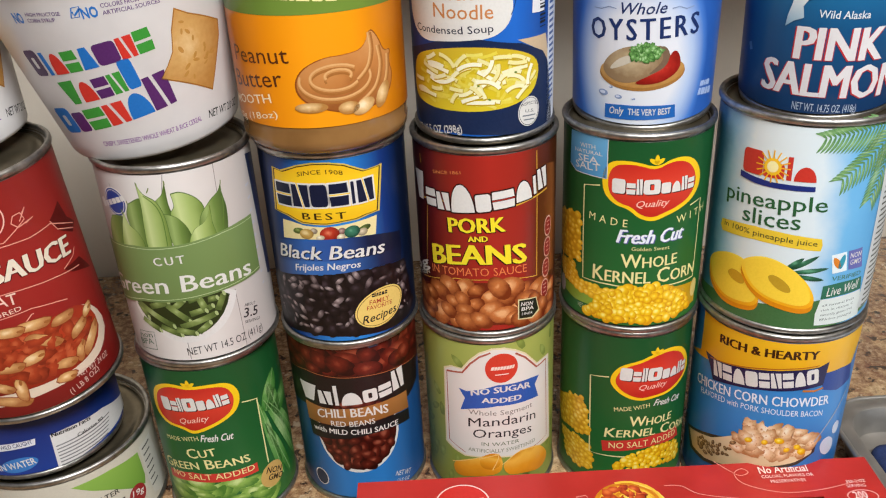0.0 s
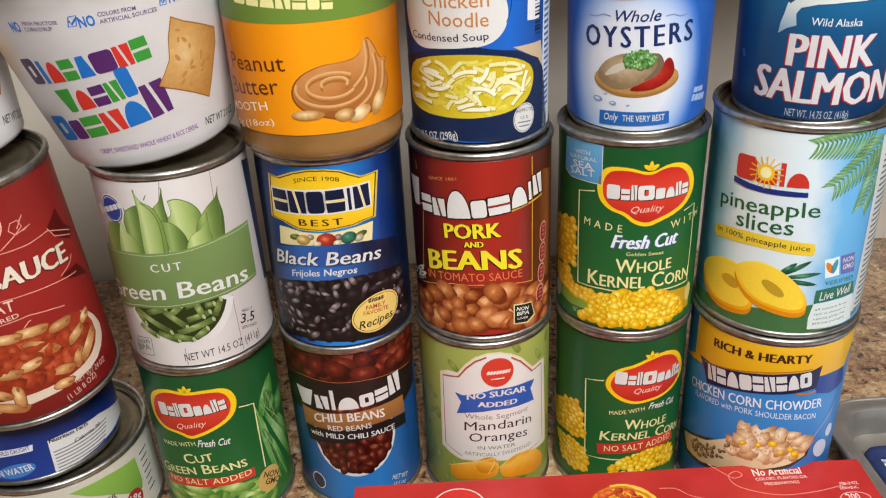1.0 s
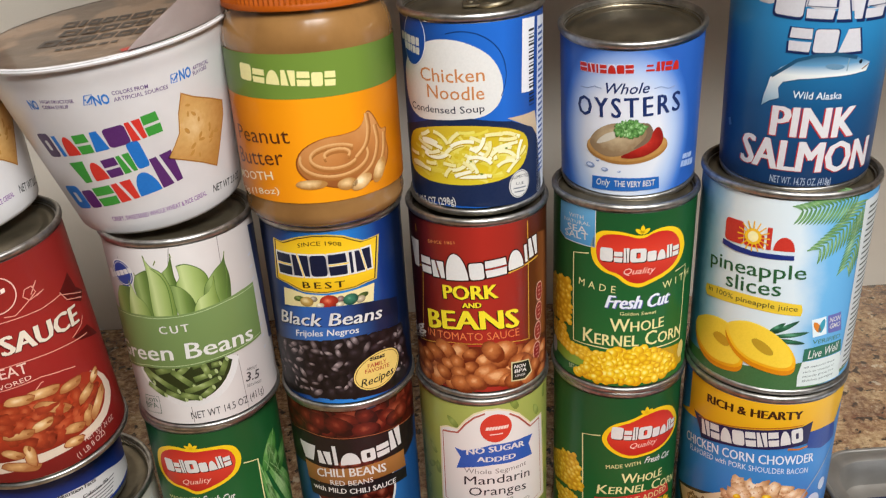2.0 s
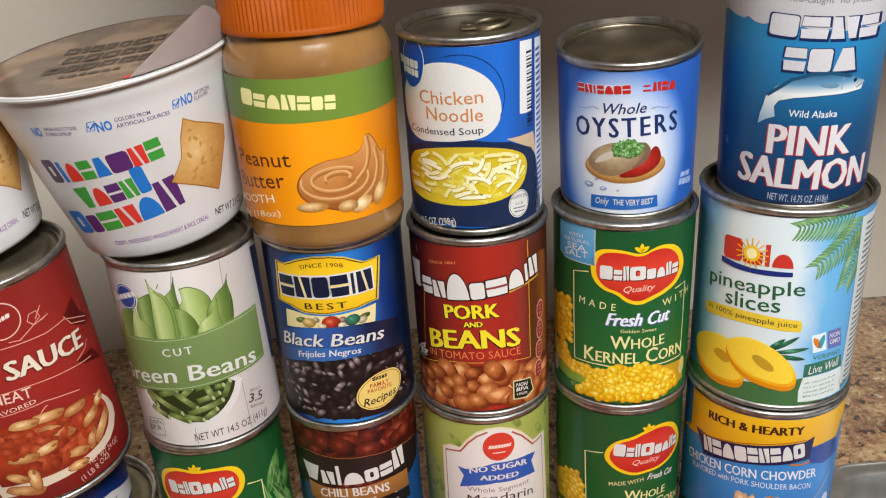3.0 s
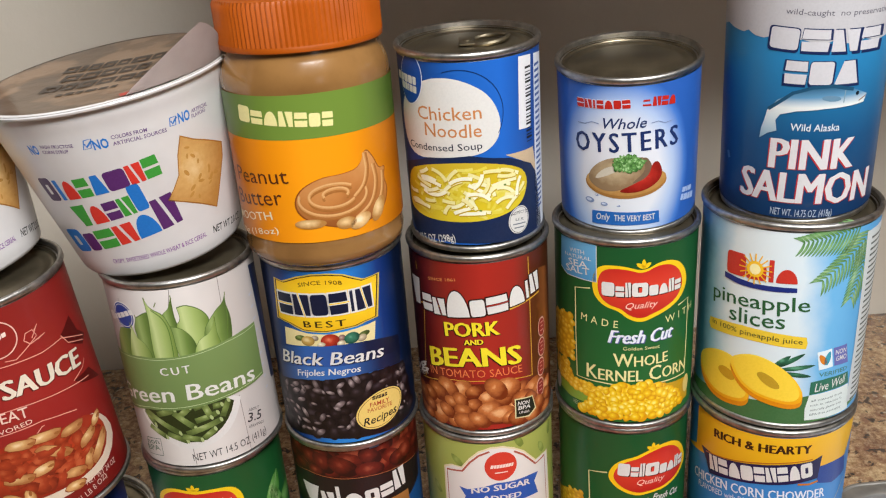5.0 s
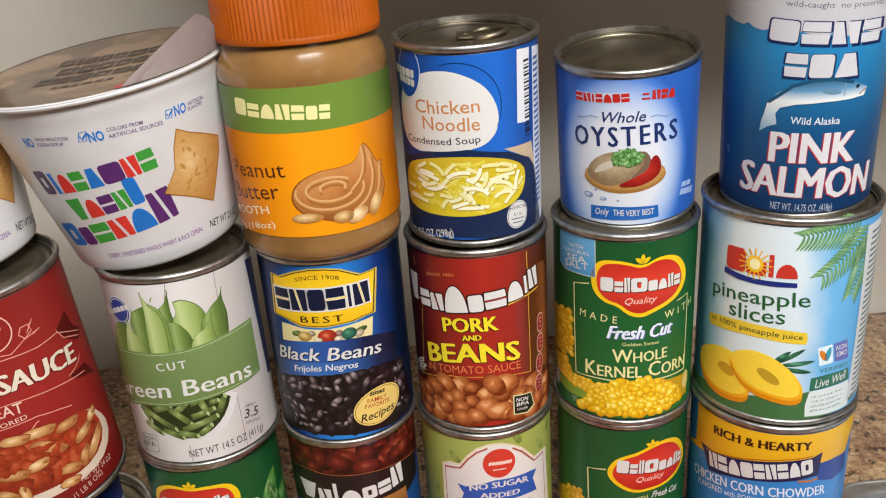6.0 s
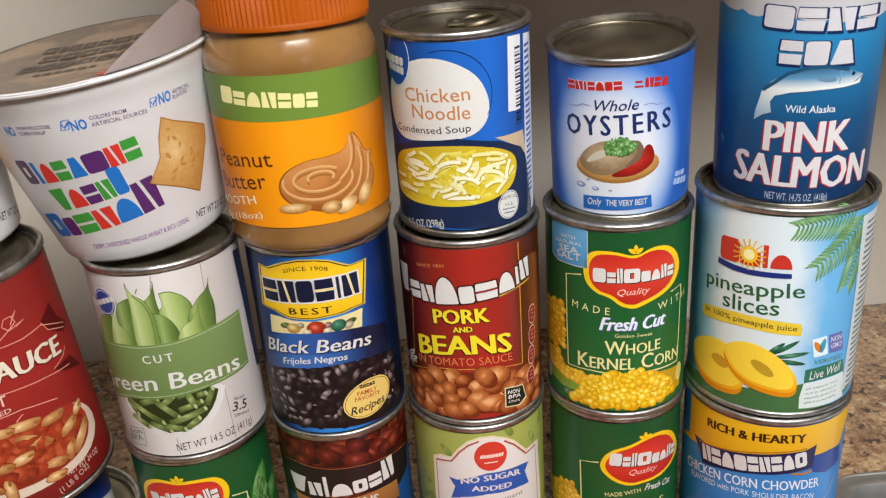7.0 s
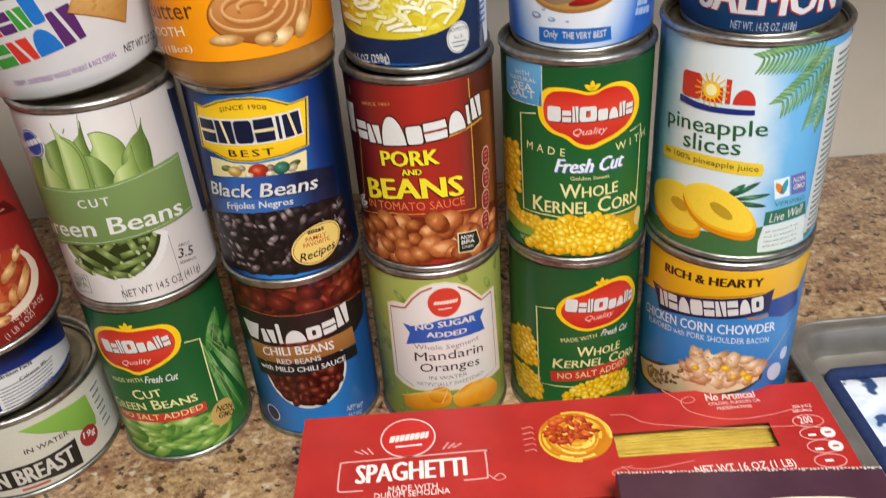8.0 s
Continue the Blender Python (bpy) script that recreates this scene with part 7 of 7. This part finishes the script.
bx.text("No Artificial", (140.2, -63.6), (166.8, -63.4), 5.2, ink("f0d8d0"), 2, bold=0.012, shear=0.1)
bx.text("COLORS, FLAVORS OR", (140.4, -67.1), (168.0, -67.0), 2.1, ink("ecd0c8"), 2)
bx.text("PRESERVATIVES", (144.0, -70.9), (162.5, -70.8), 2.1, ink("ecd0c8"), 2)
bx.line(glide([(118.8, -52.3), (124.6, -59.7), (129.4, -64.2), (134.5, -62.1), (131.7, -59.1), (126.7, -63.0), (130.5, -71.2), (147.7, -78.1), (168.5, -77.3), (191.3, -71.7)]), 0.5, ink("d88a80"), 1)
bx.line(glide([(87.7, -68.8), (96.5, -69.7), (104.1, -76.0), (120.7, -80.2), (148.5, -84.7), (188.4, -86.4)]), 0.5, ink("d88a80"), 1)
bx.line(glide([(91.8, -104.7), (83.0, -106.8), (81.1, -109.5), (86.4, -110.8), (89.0, -107.4), (86.2, -104.9), (99.5, -107.7), (122.7, -104.4)]), 0.5, ink("d88a80"), 1)
for c, ru in (((186.7, -83.4), 6.0), ((187.0, -92.3), 6.0), ((187.3, -101.3), 6.0), ((187.1, -110.7), 6.0)):
    bx.ring(c, 8.0, 4.6, 0.6, ink("e0a098"), 1)
bx.text("200", (182.3, -85.0), (189.1, -84.9), 4.8, ink("f0d8d0"), 2, bold=0.01)
for c in ((193.3, -92.2), (193.4, -101.6)):
    bx.disc(c, 3.6, 3.6, ink("e8e0dc"), 2, name="badge")
    bx.line([(c[0] - 1.6, c[1]), (c[0] + 1.6, c[1])], 1.2, ink("b05048"), 3)
for c in ((184.9, -93.3), (184.7, -103.0), (186.5, -110.7)):
    bx.line([(c[0] - 2, c[1]), (c[0] + 2, c[1])], 1.6, ink("f0d8d0"), 2)
bx.text("NET WT 16 OZ (1 LB)", (121.0, -112.9), (170.0, -112.7), 4.6, ink("f0d8d0"), 2, bold=0.012)
bx.text("PER 2 OZ", (182.8, -73.8), (192.7, -73.6), 2.1, ink("ecd0c8"), 2)
bx.text("SERVING", (181.6, -77.0), (191.4, -76.8), 2.0, ink("ecd0c8"), 2)

dark = new("dark_box")
tagged(dark, "dark plum cardboard box with a torn edge", "food box")
dark.matrix_world = pose(0.1345, -0.1675, 0, 0, 0, -3.9)
part("carton", block(-0.0590, -0.034, 0, 0.0600, 0.0372, 0.055, 0.0006, 1), plain("plum_card", "402230", "50303e", 30, 0.4, coat=0.15), dark, smooth=30)
# torn paper fibres along the opened edge
rngt = random.Random(12)
bm = bmesh.new()
for k in range(70):
    x = -0.058 + 0.117 * k / 69
    w, d = rngt.uniform(0.0006, 0.0015), rngt.uniform(0.0004, 0.0014)
    bmesh.ops.create_cube(bm, size=1, matrix=Matrix.Translation((x, 0.0372 - d / 2, 0.0552)) @ Matrix.Diagonal((w, d, 0.0003, 1)))
part("torn_edge", bm, plain("torn_paper", "b8a8a0", "d8ccc4", 200, 0.8), dark, "pale torn paper edge", smooth=0)
df = Face(dark, 1.0, 0.055, flat=True)
df.poly(smooth([(0, 21), (44, 21), (48, 14), (48, -30), (-4, -30), (-4, 14)]), ink("ddcfb4"), 1, "panel")

# ---- baking pan and cloth ----
pan = new("baking_pan")
tagged(pan, "grey metal baking pan with a rounded corner", "baking pan")
pan.matrix_world = pose(0.2050, 0.0150, 0, 0, 0, 1.5)


def rounded(x0, y0, x1, y1, r, n=10):
    out = []
    for cx, cy, s in ((x1 - r, y1 - r, 0), (x0 + r, y1 - r, 90), (x0 + r, y0 + r, 180), (x1 - r, y0 + r, 270)):
        out += [(cx + r * math.cos(radians(s + 90 * k / n)), cy + r * math.sin(radians(s + 90 * k / n))) for k in range(n + 1)]
    return out


def bowl(levels):
    """Nested rounded outlines at given heights, joined into one skin."""
    bm = bmesh.new()
    rings = [[bm.verts.new((x, y, z)) for x, y in rounded(d, -0.24 + d, 0.30 - d, -d, r)] for d, r, z in levels]
    n = len(rings[0])
    for a, b in zip(rings, rings[1:]):
        for k in range(n):
            bm.faces.new((a[k], a[(k + 1) % n], b[(k + 1) % n], b[k]))
    bm.faces.new(rings[-1])
    bmesh.ops.recalc_face_normals(bm, faces=bm.faces)
    return bm


PANM = plain("pan_metal", "a39e97", "b9b4ad", 45, 0.38, 0.8, 0.06)
part("pan_shell", bowl([(0.009, 0.022, 0.0005), (0.004, 0.026, 0.0165), (0.0010, 0.029, 0.0185), (0.0025, 0.0278, 0.0196), (0.0085, 0.023, 0.0196), (0.0105, 0.021, 0.0185), (0.0150, 0.017, 0.0030), (0.018, 0.014, 0.0015)]), PANM, pan)
part("rolled_rim", tube([(x, y, 0.0188) for x, y in rounded(0.0012, -0.24 + 0.0012, 0.30 - 0.0012, -0.0012, 0.028)], 0.0016, 10, True), PANM, pan)
cloth = new("quilted_cloth")
tagged(cloth, "light blue patterned cloth with a navy binding", "cloth")
cloth.matrix_world = pose(0.2245, -0.0165, 0.0017, 0, 0, 1.0)


def cushion(x0, y0, x1, y1, z, puff):
    bm = bmesh.new()
    n, m = 36, 36
    grid = []
    for i in range(n + 1):
        row = []
        for j in range(m + 1):
            x, y = x0 + (x1 - x0) * i / n, y0 + (y1 - y0) * j / m
            e = min(i, n - i, j, m - j) / 4
            row.append(bm.verts.new((x, y, z * min(1, e) ** 0.5 + puff * noise.noise(Vector((x * 45, y * 45, 1))) * min(1, e) + 0.0005)))
        grid.append(row)
    for i in range(n):
        for j in range(m):
            bm.faces.new((grid[i][j], grid[i + 1][j], grid[i + 1][j + 1], grid[i][j + 1]))
    bmesh.ops.recalc_face_normals(bm, faces=bm.faces)
    return bm


fab = Mat("cloth_print", 0.85)
fc = fab.mix(fab.ramp(fab.noise(38, 3), (0.45, 0.0), (0.56, 1.0)), "bccfe6", "eef1f6")
fc = fab.mix(fab.ramp(fab.noise(60, 2), (0.63, 0.0), (0.67, 1.0)), fc, "2c4a7c")
fab.colour(fc)
fab.bump(fab.noise(900, 3), 0.5, 0.0006)
part("cloth_body", cushion(0.004, -0.18, 0.2, -0.004, 0.0075, 0.0015), fab.m, cloth)
edge = rounded(0.0035, -0.18, 0.2, -0.0035, 0.006, 6)
part("binding", tube([(x, y, 0.0045) for x, y in edge], 0.0042, 10, True), plain("navy_binding", "18264c", "223462", 300, 0.85, bump=0.5), cloth)
